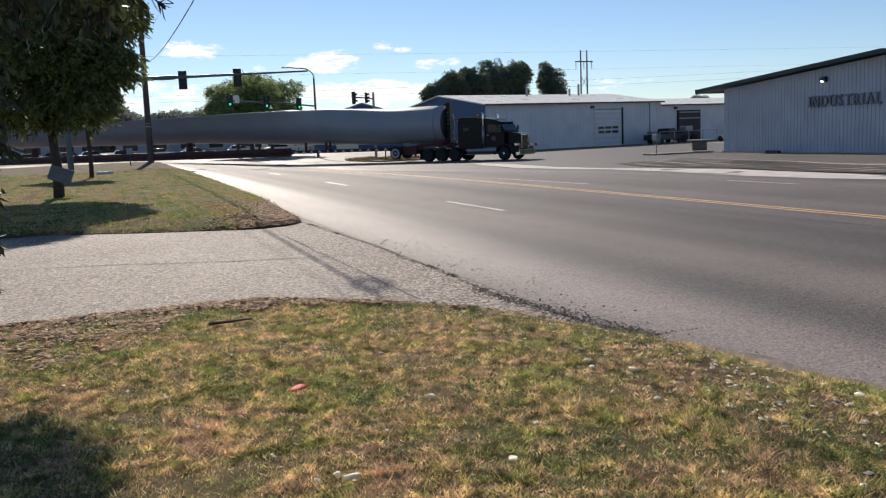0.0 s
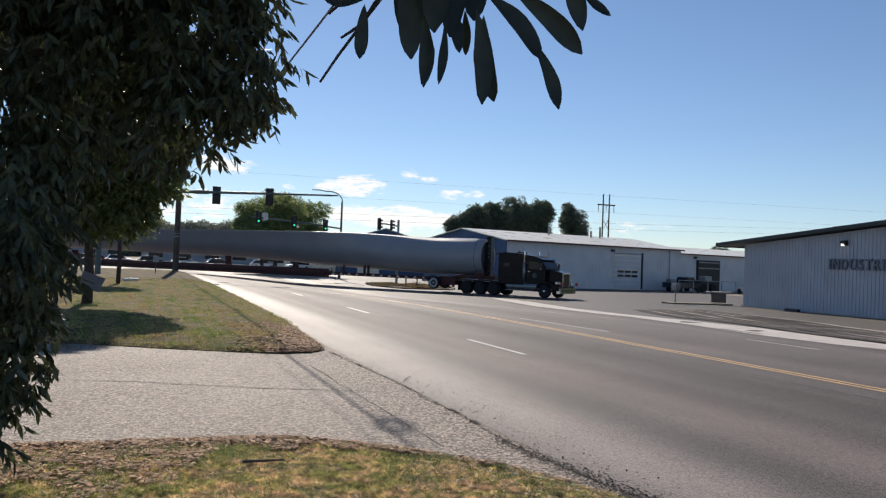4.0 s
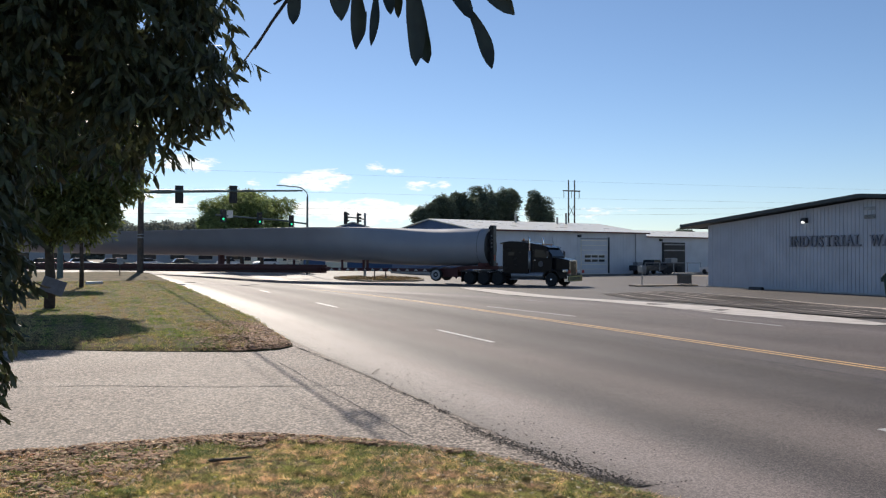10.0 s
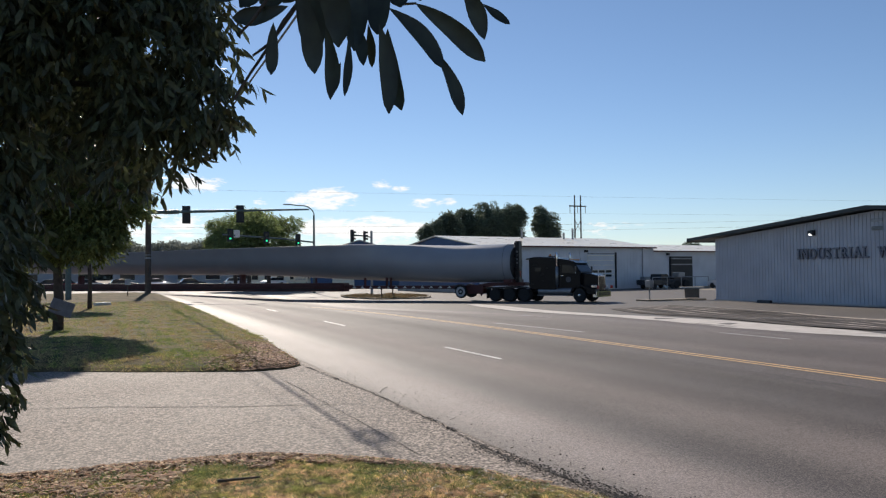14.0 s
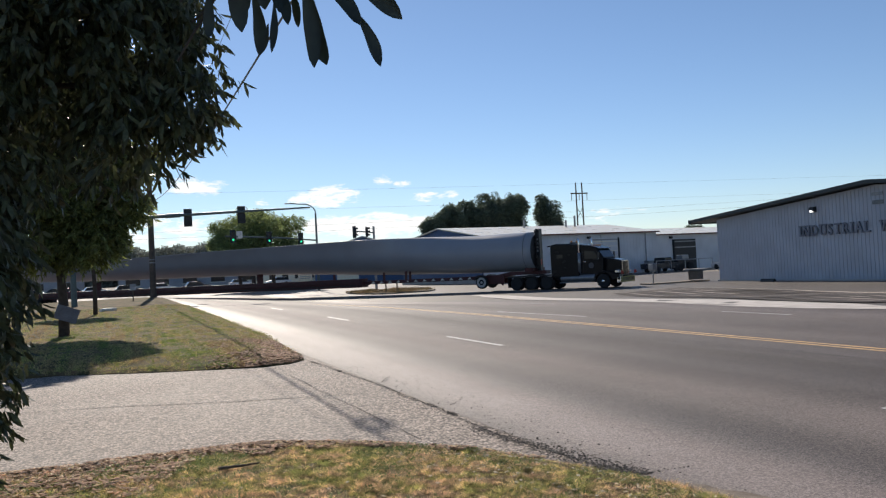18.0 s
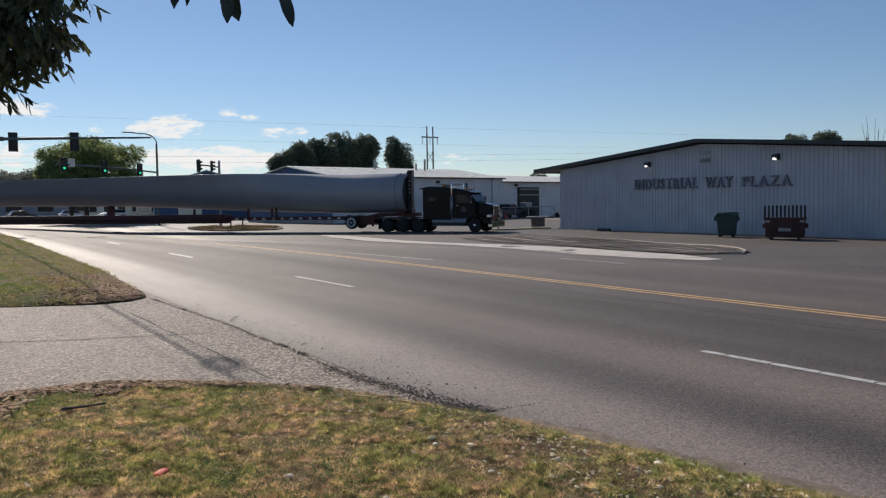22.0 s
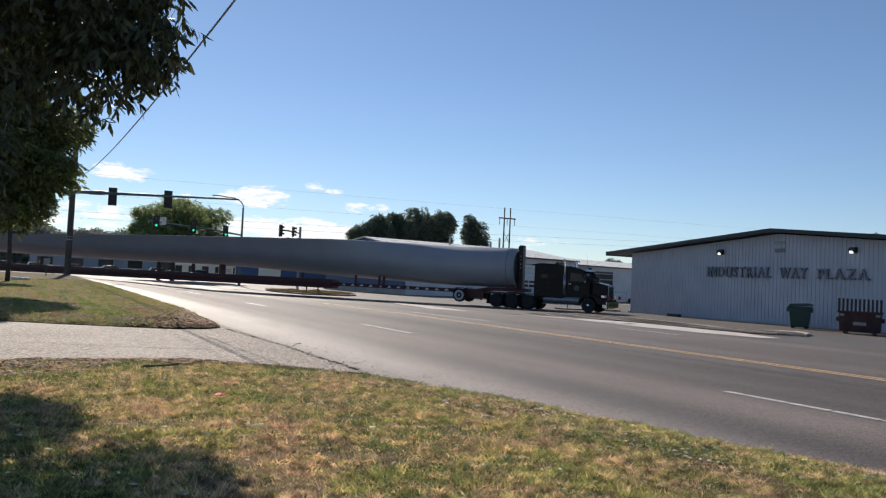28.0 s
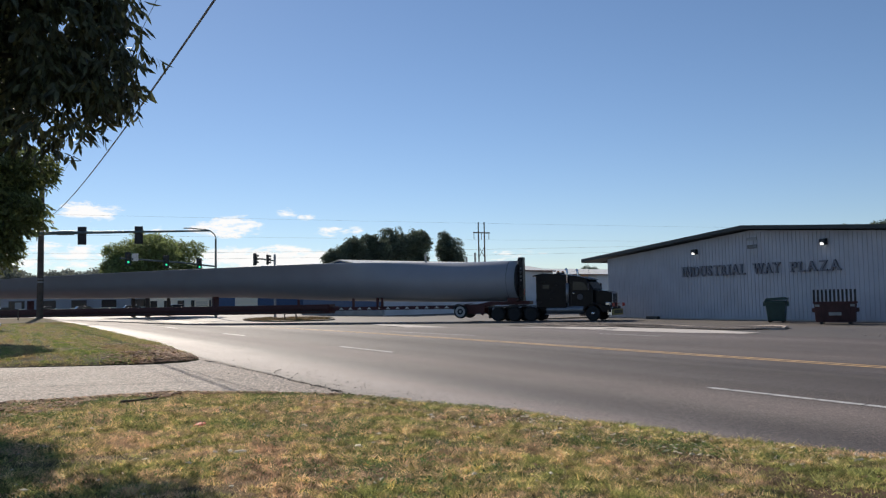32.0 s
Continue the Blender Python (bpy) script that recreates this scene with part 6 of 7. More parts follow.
slab = thing("concrete_block", (42.6, 54.0, -0.5), "concrete block in the yard, coloured dark with a paler top for sunlight", "concrete block", turn=-35)
# sides dark, top pale: sun and shade on the block set by material
part("block", box((0, 0, 0.42), (1.1, 0.7, 0.7), 0.04), M_LOT, slab)
part("cap", box((0, 0, 0.88), (1.78, 0.93, 0.07), 0.015), M_CONC, slab)
post = thing("utility_post", (38.7, 54.1, -0.5), "thin steel post with a grey box in the yard", "post")
part("post", tube((0, 0, 0), (0, 0, 1.0), 0.05), M_STEEL, post)
part("meter_head", box((0, 0, 1.22), (0.4, 0.62, 0.5), 0.04), M_STEEL, post, "grey box on the post")
island = tagged(sheet("kerb_island", [53.3, 53.7, 54.2, 54.7], lambda y: 37.9, lambda y: 43.4, 4, M_SOIL, 0.1, skirt=0.14), "low dark kerbed strip in the yard", "kerb", kind="structure")
stop = thing("wheel_stop", (42.2, 45.7, -0.6), "short dark wheel stop by the plaza wall", "wheel stop", turn=-90)
part("stop", extrude_outline([(-0.14, 0), (-0.1, 0.2), (0.1, 0.2), (0.14, 0)], "y", -0.62, 0.62, 0.02), M_BLACK, stop).matrix_basis = pose(0, 0, 0, 0, 0, 90)

# ---- grass, litter, gravel and marks on the ground ----
def grass_mat(name, brown, dry, olive, green, big=1.0, lush=0.0, mown=None):
    """Blades coloured by broad patches, by clump and one by one."""
    m = bpy.data.materials.new(name)
    m.use_nodes = True
    n, l = m.node_tree.nodes, m.node_tree.links
    b = n["Principled BSDF"]
    b.inputs["Roughness"].default_value, b.inputs["Specular IOR Level"].default_value = 0.7, 0.2
    tc, geo = n.new("ShaderNodeTexCoord"), n.new("ShaderNodeNewGeometry")
    value = None
    for scale, detail, weight in ((1.5, 4.0, 1.1), (5.5, 4.0, 1.3), (16.0, 3.0, 1.0)):
        ns = n.new("ShaderNodeTexNoise")
        ns.inputs["Scale"].default_value, ns.inputs["Detail"].default_value = scale * big, detail
        l.new(tc.outputs["Object"], ns.inputs["Vector"])
        if mown and scale < 6:
            # broad strips left by the mower
            strip = n.new("ShaderNodeMapping")
            strip.inputs["Scale"].default_value = mown
            l.new(tc.outputs["Object"], strip.inputs[0])
            l.new(strip.outputs[0], ns.inputs["Vector"])
        ad = n.new("ShaderNodeMath")
        ad.operation = "MULTIPLY_ADD"
        l.new(ns.outputs[0], ad.inputs[0])
        ad.inputs[1].default_value = weight
        if value is None:
            ad.inputs[2].default_value = -1.29 - lush
        else:
            l.new(value, ad.inputs[2])
        value = ad.outputs[0]
    ad = n.new("ShaderNodeMath")
    ad.operation = "MULTIPLY_ADD"
    l.new(geo.outputs["Random Per Island"], ad.inputs[0])
    ad.inputs[1].default_value = 0.3
    l.new(value, ad.inputs[2])
    rp = n.new("ShaderNodeValToRGB")
    el = rp.color_ramp.elements
    el[0].position, el[0].color = 0.26, (*green, 1)
    el[1].position, el[1].color = 0.86, (*brown, 1)
    el.new(0.46).color = (*olive, 1)
    el.new(0.66).color = (*dry, 1)
    l.new(ad.outputs[0], rp.inputs[0])
    # tufts differ in brightness
    vn, vm, hs = n.new("ShaderNodeTexNoise"), n.new("ShaderNodeMapRange"), n.new("ShaderNodeHueSaturation")
    vn.inputs["Scale"].default_value, vn.inputs["Detail"].default_value = 15.0, 6.0
    l.new(tc.outputs["Object"], vn.inputs["Vector"])
    l.new(vn.outputs[0], vm.inputs[0])
    vm.inputs["From Min"].default_value, vm.inputs["From Max"].default_value = 0.34, 0.66
    vm.inputs["To Min"].default_value, vm.inputs["To Max"].default_value = (0.7, 1.3) if mown else (0.24, 1.75)
    one, both = n.new("ShaderNodeMapRange"), n.new("ShaderNodeMath")
    one.inputs["To Min"].default_value, one.inputs["To Max"].default_value = (0.7, 1.3) if mown else (0.45, 1.5)
    l.new(geo.outputs["Random Per Island"], one.inputs[0])
    both.operation = "MULTIPLY"
    l.new(vm.outputs[0], both.inputs[0])
    l.new(one.outputs[0], both.inputs[1])
    l.new(both.outputs[0], hs.inputs["Value"])
    l.new(rp.outputs[0], hs.inputs["Color"])
    shade = hs.outputs[0]
    l.new(shade, b.inputs["Base Color"])
    tr, ms = n.new("ShaderNodeBsdfTranslucent"), n.new("ShaderNodeMixShader")
    ms.inputs[0].default_value = 0.42
    l.new(shade, tr.inputs[0])
    l.new(b.outputs[0], ms.inputs[1])
    l.new(tr.outputs[0], ms.inputs[2])
    l.new(ms.outputs[0], n["Material Output"].inputs[0])
    return m


M_GRASS = grass_mat("short_grass_blades", (0.56, 0.38, 0.25), (0.82, 0.6, 0.37), (0.58, 0.49, 0.2), (0.36, 0.38, 0.13), lush=0.07)


M_VERGE = grass_mat("verge_grass_blades", (0.34, 0.23, 0.11), (0.6, 0.46, 0.22), (0.42, 0.41, 0.13), (0.22, 0.3, 0.075), 0.42, 0.06, (1.6, 0.09, 1.0))


def blades(name, count, seed, place, tall, wide, label, tuft=7, spread=0.02, material=None):
    """Mown grass in tufts of short bent blades, one mesh. place(rng) gives x, y, z, scale or None."""
    r = random.Random(seed)
    vs, fs = [], []
    while len(fs) < count:
        p = place(r)
        if p is None:
            continue
        x0, y0, z, k = p
        for _ in range(tuft):
            x, y = x0 + r.gauss(0, spread), y0 + r.gauss(0, spread)
            a, h, w = r.uniform(0, 6.283), tall * k * r.uniform(0.4, 1.3), wide * r.uniform(0.6, 1.4)
            lean = h * r.uniform(0.4, 2.2)
            b = r.uniform(0, 6.283)
            dx, dy = math.cos(a) * w, math.sin(a) * w
            n = len(vs)
            vs += [(x - dx, y - dy, z - 0.006), (x + dx, y + dy, z - 0.006), (x + math.cos(b) * lean, y + math.sin(b) * lean, z + h)]
            fs.append((n, n + 1, n + 2))
    return tagged(new(name, mesh_from(name, vs, fs, material or M_GRASS)), label, "grass", kind="stuff")


RIM_Y = [(-9, 7.14), (0.3, 7.1), (1.05, 6.93), (1.7, 6.63), (2.3, 6.23), (2.9, 5.58), (3.28, 4.83), (3.6, 3.7)]


def bare(x, y):
    """1 on the strip of dark bare earth that runs along the road side of the lawn, 0 off it."""
    mid = 2.72 + 0.085 * y - 0.05 * (y - 3.0) * max(0.0, y - 3.0) + 0.12 * noise.noise((y * 1.9, 3.0, 0))
    wide = (0.2 + 0.12 * noise.noise((y * 3.1, 8.0, 0))) * clamp01((5.0 - y) / 0.8)
    return clamp01(1.6 - 1.6 * abs(x - mid) / max(wide, 0.01)) * (0.7 + 0.6 * noise.noise((x * 7, y * 7, 2)))


def on_lawn(r):
    y = 0.7 + 6.4 * r.random() ** 0.95
    x = r.uniform(-2.8, near_right(y) + 0.01)
    t = noise.noise((x * 2.3, y * 2.3, 0.0)) + 0.7 * noise.noise((x * 8.0, y * 8.0, 5.0))
    rim = clamp01((curve_at(RIM_Y, x) - 0.3 - y) / (0.55 + 1.2 * clamp01(0.8 - x)))
    if bare(x, y) > r.random() * 1.25 or (t < -0.3 and r.random() < 0.7) or r.random() > 0.16 + 0.84 * rim ** 1.4:
        return None
    return x, y, lawn_height(x, y), 0.3 + (0.6 + 0.6 * clamp01(t + 0.4)) * 2.6 * clamp01(0.3 + noise.noise((x * 13, y * 13, 2.0)) + 0.6 * noise.noise((x * 31, y * 31, 6.0)))


def on_verge(r):
    y = 15.3 + 40 * r.random() ** 1.8
    x = r.uniform(-7, curve_at(VERGE_R, y))
    if y < curve_at(VERGE_F, x) + 0.03:
        return None
    if y < 24 and r.random() < 1.15 - 0.6 * (curve_at(VERGE_R, y) - x) - 0.14 * (y - 15.3) + 0.4 * noise.noise((x * 1.7, y * 1.7, 9.0)):
        return None
    return x, y, verge_height(x, y), 0.5 + 0.9 * clamp01(noise.noise((x, y, 1)) + 0.4)


blades("lawn_grass", 1100000, 1, on_lawn, 0.0155, 0.0022, "short dry lawn grass, green and straw mixed")


def behind(r):
    """The lawn behind and beside the walk, more thinly set."""
    x, y = r.uniform(-5.5, 4.0), r.uniform(-6.0, 0.9)
    return x, y, lawn_height(x, y), 0.8 + 0.8 * clamp01(noise.noise((x * 2.3, y * 2.3, 0.0)) + 0.3)


blades("lawn_grass", 110000, 31, behind, 0.022, 0.006, "short dry lawn grass, green and straw mixed", 8, 0.04)
blades("verge_grass", 170000, 2, on_verge, 0.036, 0.007, "short mown verge grass with dry patches", 8, 0.06, M_VERGE)

M_CLOVER = mat("clover_leaf", (0.18, 0.25, 0.09), 0.7, vary=0.35, scale=12, island=0.45, trans=0.45, spec=0.2)


def clover():
    """Low broad-leaved weeds in dark green clumps through the lawn."""
    lv = Leaves(44)
    r = lv.r
    made = 0
    while made < 300:
        y = r.uniform(1.0, 6.4)
        x = r.uniform(-1.4, near_right(y) - 0.3)
        if noise.noise((x * 1.1, y * 1.1, 11.0)) < -0.12:
            continue
        made += 1
        size = 0.03 + 0.15 * r.random() ** 2
        for _ in range(int(30 + 900 * size)):
            px, py = x + r.gauss(0, size), y + r.gauss(0, size * 0.8)
            if px > near_right(py) - 0.3:
                continue
            base = Vector((px, py, lawn_height(px, py) + r.uniform(0.004, 0.03)))
            lv.leaf(base, Vector((r.gauss(0, 1), r.gauss(0, 1), r.uniform(-0.1, 0.9))), Vector((r.gauss(0, 1), r.gauss(0, 1), 0.1)), r.uniform(0.01, 0.022), r.uniform(0.006, 0.012), 0.2)
    return tagged(new("clover", lv.mesh("clover", M_CLOVER)), "dark green clover and broad-leaved weeds in the lawn", "weeds", kind="stuff")


clover()
M_EARTH = mat("dark_bare_earth", (0.13, 0.085, 0.052), 0.95, vary=0.45, scale=14, bump=0.7, fine=70, spec=0.08)


def bare_strip():
    vs, fs, nx = [], [], 14
    ys = steps(-0.5, 4.9, 90)
    for y in ys:
        for i in range(nx + 1):
            x = 2.35 + 0.085 * y + 0.8 * i / nx - 0.05 * (y - 3.0) * max(0.0, y - 3.0)
            vs.append((x, y, lawn_height(x, y) + 0.02 * min(0.25, bare(x, y)) - 0.001))
    w = nx + 1
    for j in range(len(ys) - 1):
        for i in range(nx):
            fs.append((j * w + i, j * w + i + 1, (j + 1) * w + i + 1, (j + 1) * w + i))
    return tagged(new("bare_earth", mesh_from("bare_earth", vs, fs, M_EARTH)), "strip of dark bare earth through the lawn", "soil", kind="structure")


bare_strip()

M_CHIP = mat("brown_leaf_litter", (0.56, 0.35, 0.22), 0.9, vary=0.4, scale=20, island=0.6, trans=0.25)
M_STONE = mat("pale_pebble", (0.92, 0.82, 0.62), 0.85, vary=0.3, scale=30, island=0.3)
M_GRAVEL = mat("dark_road_grit", (0.06, 0.055, 0.05), 0.9, vary=0.4, scale=30, island=0.5)


def scatter(name, count, seed, place, size, flat, material, label, category):
    """Small loose lumps joined in one mesh: squashed, turned octahedra."""
    r = random.Random(seed)
    vs, fs = [], []
    made = 0
    while made < count:
        p = place(r)
        if p is None:
            continue
        x, y, z = p
        s = size * r.uniform(0.4, 1.4)
        m = Euler((r.uniform(-0.2, 0.35), r.uniform(-0.25, 0.25), r.uniform(0, 6.3))).to_matrix()
        n = len(vs)
        for v in ((1, 0, 0), (-1, 0, 0), (0, 0.62, 0), (0, -0.62, 0), (0.1, 0, flat), (0, 0.1, -flat)):
            q = m @ (Vector(v) * s * r.uniform(0.75, 1.2))
            vs.append((x + q.x, y + q.y, z + q.z + s * flat * 0.5))
        for a, b, c in ((0, 2, 4), (2, 1, 4), (1, 3, 4), (3, 0, 4), (2, 0, 5), (1, 2, 5), (3, 1, 5), (0, 3, 5)):
            fs.append((n + a, n + b, n + c))
        made += 1
    return tagged(new(name, mesh_from(name, vs, fs, material)), label, category, kind="stuff")


def rim_spot(r):
    """Along the lawn's north rim, thickest under the tree."""
    x = -2.5 + 5.6 * r.random() ** 1.25
    y = curve_at(RIM_Y, x) - 0.22 - (0.36 + 0.5 * noise.noise((x * 2.4, 1.0, 0.0))) * r.random() ** 1.3
    y -= (r.random() ** 2) * clamp01(0.9 - x) * 1.8
    if noise.noise((x * 2.6, y * 3.4, 2.0)) + 0.5 * noise.noise((x * 9.0, y * 9.0, 4.0)) < 0.02 + 0.12 * clamp01(x - 0.6) and r.random() < 0.86:
        return None
    return None if x > near_right(y) else (x, y, lawn_height(x, y) + 0.008 + 0.022 * r.random())


def lawn_spot(r):
    y = r.uniform(0.8, 6.7)
    x = r.uniform(-1.5, near_right(y) - 0.3)
    return x, y, lawn_height(x, y) + 0.02


def kerb_spot(r):
    """The bright band of stones along the lawn's road rim."""
    y = r.uniform(1.2, 5.6)
    x = near_right(y) - 0.34 - 0.9 * r.random()
    return x, y, lawn_height(x, y) + 0.006


SEAM = [(5.0, 3.78), (5.9, 3.66), (7.2, 3.56), (9.3, 3.61), (11.7, 3.63), (15.7, 3.5)]


def grit_spot(r):
    y = 5.1 + 10.3 * r.random() ** 2.6
    x = curve_at(SEAM, y) + r.gauss(0, 0.022 + 0.075 * clamp01((8.6 - y) / 3.0)) + 0.03 * math.sin(y * 2.3)
    if y > 7.6 and noise.noise((y * 2.2, 0.5, 0.0)) < 0.1 and r.random() < 0.8:
        return None
    return (x, y, 0.004) if r.random() < 0.95 else (x + r.gauss(0, 0.35), y, 0.004)


scatter("leaf_litter", 9000, 3, rim_spot, 0.026, 0.16, M_CHIP, "dry brown leaves and bark chips along the lawn's rim", "leaf litter")
M_STRAW = mat("dead_straw_bits", (0.75, 0.56, 0.32), 0.8, vary=0.3, scale=20, island=0.4, trans=0.3)
scatter("straw_bits", 900, 14, lawn_spot, 0.0095, 0.08, M_STRAW, "dead pale straw and leaf bits lying in the lawn", "leaf litter")
scatter("straw_bits", 4200, 15, rim_spot, 0.022, 0.1, M_STRAW, "pale bark chips along the lawn's rim", "leaf litter")
scatter("fallen_leaves", 1500, 4, lawn_spot, 0.0105, 0.08, M_CHIP, "scattered dry leaf bits in the lawn", "leaf litter")


def tip_spot(r):
    """The bare brown tip of the verge by the driveway."""
    y = 15.32 + 5.5 * r.random() ** 1.5
    x = curve_at(VERGE_R, y) - 0.04 - (0.75 + 0.3 * noise.noise((y * 1.3, 4.0, 0.0))) * abs(r.gauss(0, 0.9))
    return None if y < curve_at(VERGE_F, x) else (x, y, verge_height(x, y) + 0.012)


scatter("leaf_litter", 5200, 25, tip_spot, 0.042, 0.12, M_CHIP, "dry brown leaves on the verge's bare tip", "leaf litter")
scatter("pebbles", 260, 5, lawn_spot, 0.015, 0.28, M_STONE, "small pale pebbles in the lawn", "pebbles")
scatter("pebbles", 640, 6, kerb_spot, 0.018, 0.28, M_STONE, "small pale pebbles near the road's edge", "pebbles")
scatter("road_grit", 3000, 7, grit_spot, 0.0105, 0.35, M_GRAVEL, "dark loose grit along the road's edge", "gravel")


def grit_wide(r):
    y = 2.5 + 13 * r.random()
    x = 3.75 + abs(r.gauss(0, 0.5))
    return x, y, 0.003


scatter("road_grit", 260, 8, grit_wide, 0.01, 0.35, M_GRAVEL, "dark stones strewn on the road's edge", "gravel")


def seam_debris(r):
    """Larger dark crumbs of asphalt on both sides of the seam."""
    y = 5.6 + 8.0 * r.random() ** 1.2
    return curve_at(SEAM, y) + r.gauss(0.02, 0.3), y, 0.004


scatter("road_grit", 130, 18, seam_debris, 0.0125, 0.4, M_GRAVEL, "larger crumbs of broken asphalt beside the road's seam", "gravel")


def pebble(at, size, label, material=None, name="stone"):
    bm = bmesh.new()
    bmesh.ops.create_icosphere(bm, subdivisions=2, radius=1.0)
    r = random.Random(int(at[0] * 1000))
    for v in bm.verts:
        v.co *= 0.85 + 0.3 * noise.noise(v.co * 1.3 + Vector((at[0], at[1], 0)))
        v.co = Vector((v.co.x * size[0], v.co.y * size[1], v.co.z * size[2]))
    ob = part(name, bm, material or M_STONE, None, smooth=False)
    ob.matrix_basis = pose(at[0], at[1], lawn_height(at[0], at[1]) + size[2] * 0.5 + 0.004, 0, 0, r.uniform(0, 180))
    return tagged(ob, label, name)


for x, y, sx, sy in ((1.47, 3.4, 0.026, 0.02), (1.48, 2.56, 0.022, 0.024), (0.89, 2.62, 0.04, 0.014), (0.85, 2.66, 0.014, 0.02), (2.5, 3.75, 0.025, 0.02), (2.62, 3.5, 0.03, 0.022), (2.45, 3.62, 0.02, 0.018), (3.3, 2.7, 0.03, 0.02)):
    pebble((x, y), (sx * 1.1, sy * 1.1, 0.012), "white pebble lying in the dry grass")
M_MARK = mat("survey_red_paint", (0.85, 0.09, 0.06), 0.7, vary=0.2)
pebble((0.95, 3.82), (0.062, 0.032, 0.016), "small red-orange scrap in the grass", M_MARK, "scrap")
tagged(part("stick", path_tube([(0.72, 5.66, lawn_height(0.72, 5.66) + 0.025), (0.86, 5.63, lawn_height(0.86, 5.63) + 0.03), (0.99, 5.56, lawn_height(0.99, 5.56) + 0.045)], 0.012, 6, 0.006), M_WOOD, None), "dry brown stick lying on the lawn", "stick")
tagged(part("twig", path_tube([(3.74, 11.62, 0.015), (3.87, 11.85, 0.03), (4.02, 12.12, 0.012)], 0.007, 6, 0.004), M_WOOD, None), "short dark twig on the road's edge", "twig")

# cracks and seams in the driveway and road
M_TARLINE = mat("faint_tar_line", (0.062, 0.055, 0.05), 0.75, vary=0.3)
M_CRACK = mat("crack_tar", (0.03, 0.028, 0.026), 0.9, vary=0.3)


def crack(pts, w, label="thin dark crack in the driveway"):
    out, r = [], random.Random(len(pts) + int(pts[0][0] * 10))
    for (a, b), (c, d) in zip(pts, pts[1:]):
        for i in range(8):
            out.append((a + (c - a) * i / 8 + r.gauss(0, 0.012), b + (d - b) * i / 8 + r.gauss(0, 0.012)))
    out.append(pts[-1])
    return ribbon("crack", out, [w * r.uniform(0.4, 1.3) for _ in out], M_CRACK, 0.003, label, "crack")


crack([(-0.05, 12.0), (0.55, 11.72), (1.6, 11.25)], 0.03)
crack([(1.6, 11.25), (2.74, 10.87), (3.22, 10.8)], 0.032)
crack([(2.74, 13.6), (2.78, 11.2), (2.79, 9.9), (2.84, 7.4)], 0.011)
crack([(x, y) for y, x in SEAM[::-1]], 0.014, "dark broken seam between driveway and road")
crack([(-2.6, 12.5), (-1.4, 12.35), (-0.05, 12.0)], 0.03)
for x, y in ((5.3, 56.5), (9.3, 56.0)):
    hole = tagged(part("manhole_cover", lathe([(0.001, 0.02), (0.36, 0.02), (0.4, 0.012), (0.42, 0.0)], 28, "z"), M_CRACK, None), "dark round manhole cover in the road", "manhole cover")
    hole.matrix_basis = pose(x, y, rise(x, y))

for x, y0 in ((7.4, 2.95), (7.4, 15.14)):
    for k in range(5):
        ribbon("dash_cut", [(x - 0.07, y0 + 0.42 + 0.57 * k), (x + 0.07, y0 + 0.44 + 0.57 * k)], 0.014, M_CRACK, 0.0065, "dark saw cut across a lane dash", "crack")
M_DUST = mat("pale_road_dust", (0.24, 0.19, 0.145), 0.95, vary=0.45, scale=6, bump=0.4, fine=90)
rim_r = random.Random(3)
dust_ys = steps(-8, 5.6, 90)
ribbon("dust_strip", [(near_right(y) + 0.42 + 0.05 * noise.noise((y * 2.0, 0, 0)), y) for y in dust_ys], [0.44 * rim_r.uniform(0.7, 1.15) for _ in dust_ys], M_DUST, 0.0035, "pale dust along the lawn's road edge", "dust")
for x, ya, yb, w in ((10.35, -30, 30, 0.07), (10.1, -30, 22, 0.05)):
    ys = steps(ya, yb, 120)
    ribbon("tar_line", [(x + 0.12 * noise.noise((y * 0.12, x, 0)), y) for y in ys], [w * rim_r.uniform(0.3, 1.3) for _ in ys], M_TARLINE, 0.003, "faint dark tyre line along the road", "crack")

# tar seams curling over the yard, and the dusty patch with its kerb
M_SEAL = mat("pale_yard_dust_lines", (0.44, 0.37, 0.32), 0.85, vary=0.35, scale=2)
M_BED = mat("brown_bed_soil", (0.035, 0.024, 0.02), 0.95, vary=0.4, scale=3)
BED_NEAR = ((21.2, 16.75), (20.1, 17.5), (20.3, 20.5), (21.8, 25.0), (24.2, 31.0), (27.0, 38.0), (29.0, 44.0))
BED_FAR = ((21.85, 16.85), (23.7, 18.8), (27.3, 23.0), (30.8, 28.6), (33.0, 34.0), (34.0, 40.0), (34.6, 46.0))


def bed_line(f, wob):
    """A line of the curving bed between the yard and the gutter, f from its near to its far rim."""
    out = []
    for i in range(25):
        u = i / 4
        j = min(int(u), 5)
        w = u - j
        p = [[a[c] + (b[c] - a[c]) * w for c in (0, 1)] for a, b in ((BED_NEAR[j], BED_NEAR[j + 1]), (BED_FAR[j], BED_FAR[j + 1]))]
        g = f + 0.02 * math.sin(u * 2.1 + wob)
        out.append((p[0][0] + (p[1][0] - p[0][0]) * g, p[0][1] + (p[1][1] - p[0][1]) * g))
    return out


for k in range(7):
    thick = [0.15 + 0.6 * clamp01(i / 6) for i in range(25)]
    ribbon("yard_seam", bed_line(k / 6.2, k), thick, M_BED, 0.026 + 0.0006 * k, "dark earth furrow of a curving bed on the yard", "furrow")
    thin = [0.3 * t * clamp01(0.35 + 1.8 * noise.noise((i * 0.45, k * 3.1, 0.5))) for i, t in enumerate(thick)]
    ribbon("yard_seam", bed_line(k / 6.2 + 0.08, k + 0.6), thin, M_SEAL, 0.036 + 0.0006 * k, "pale curving ridge line of a bed on the yard", "furrow")


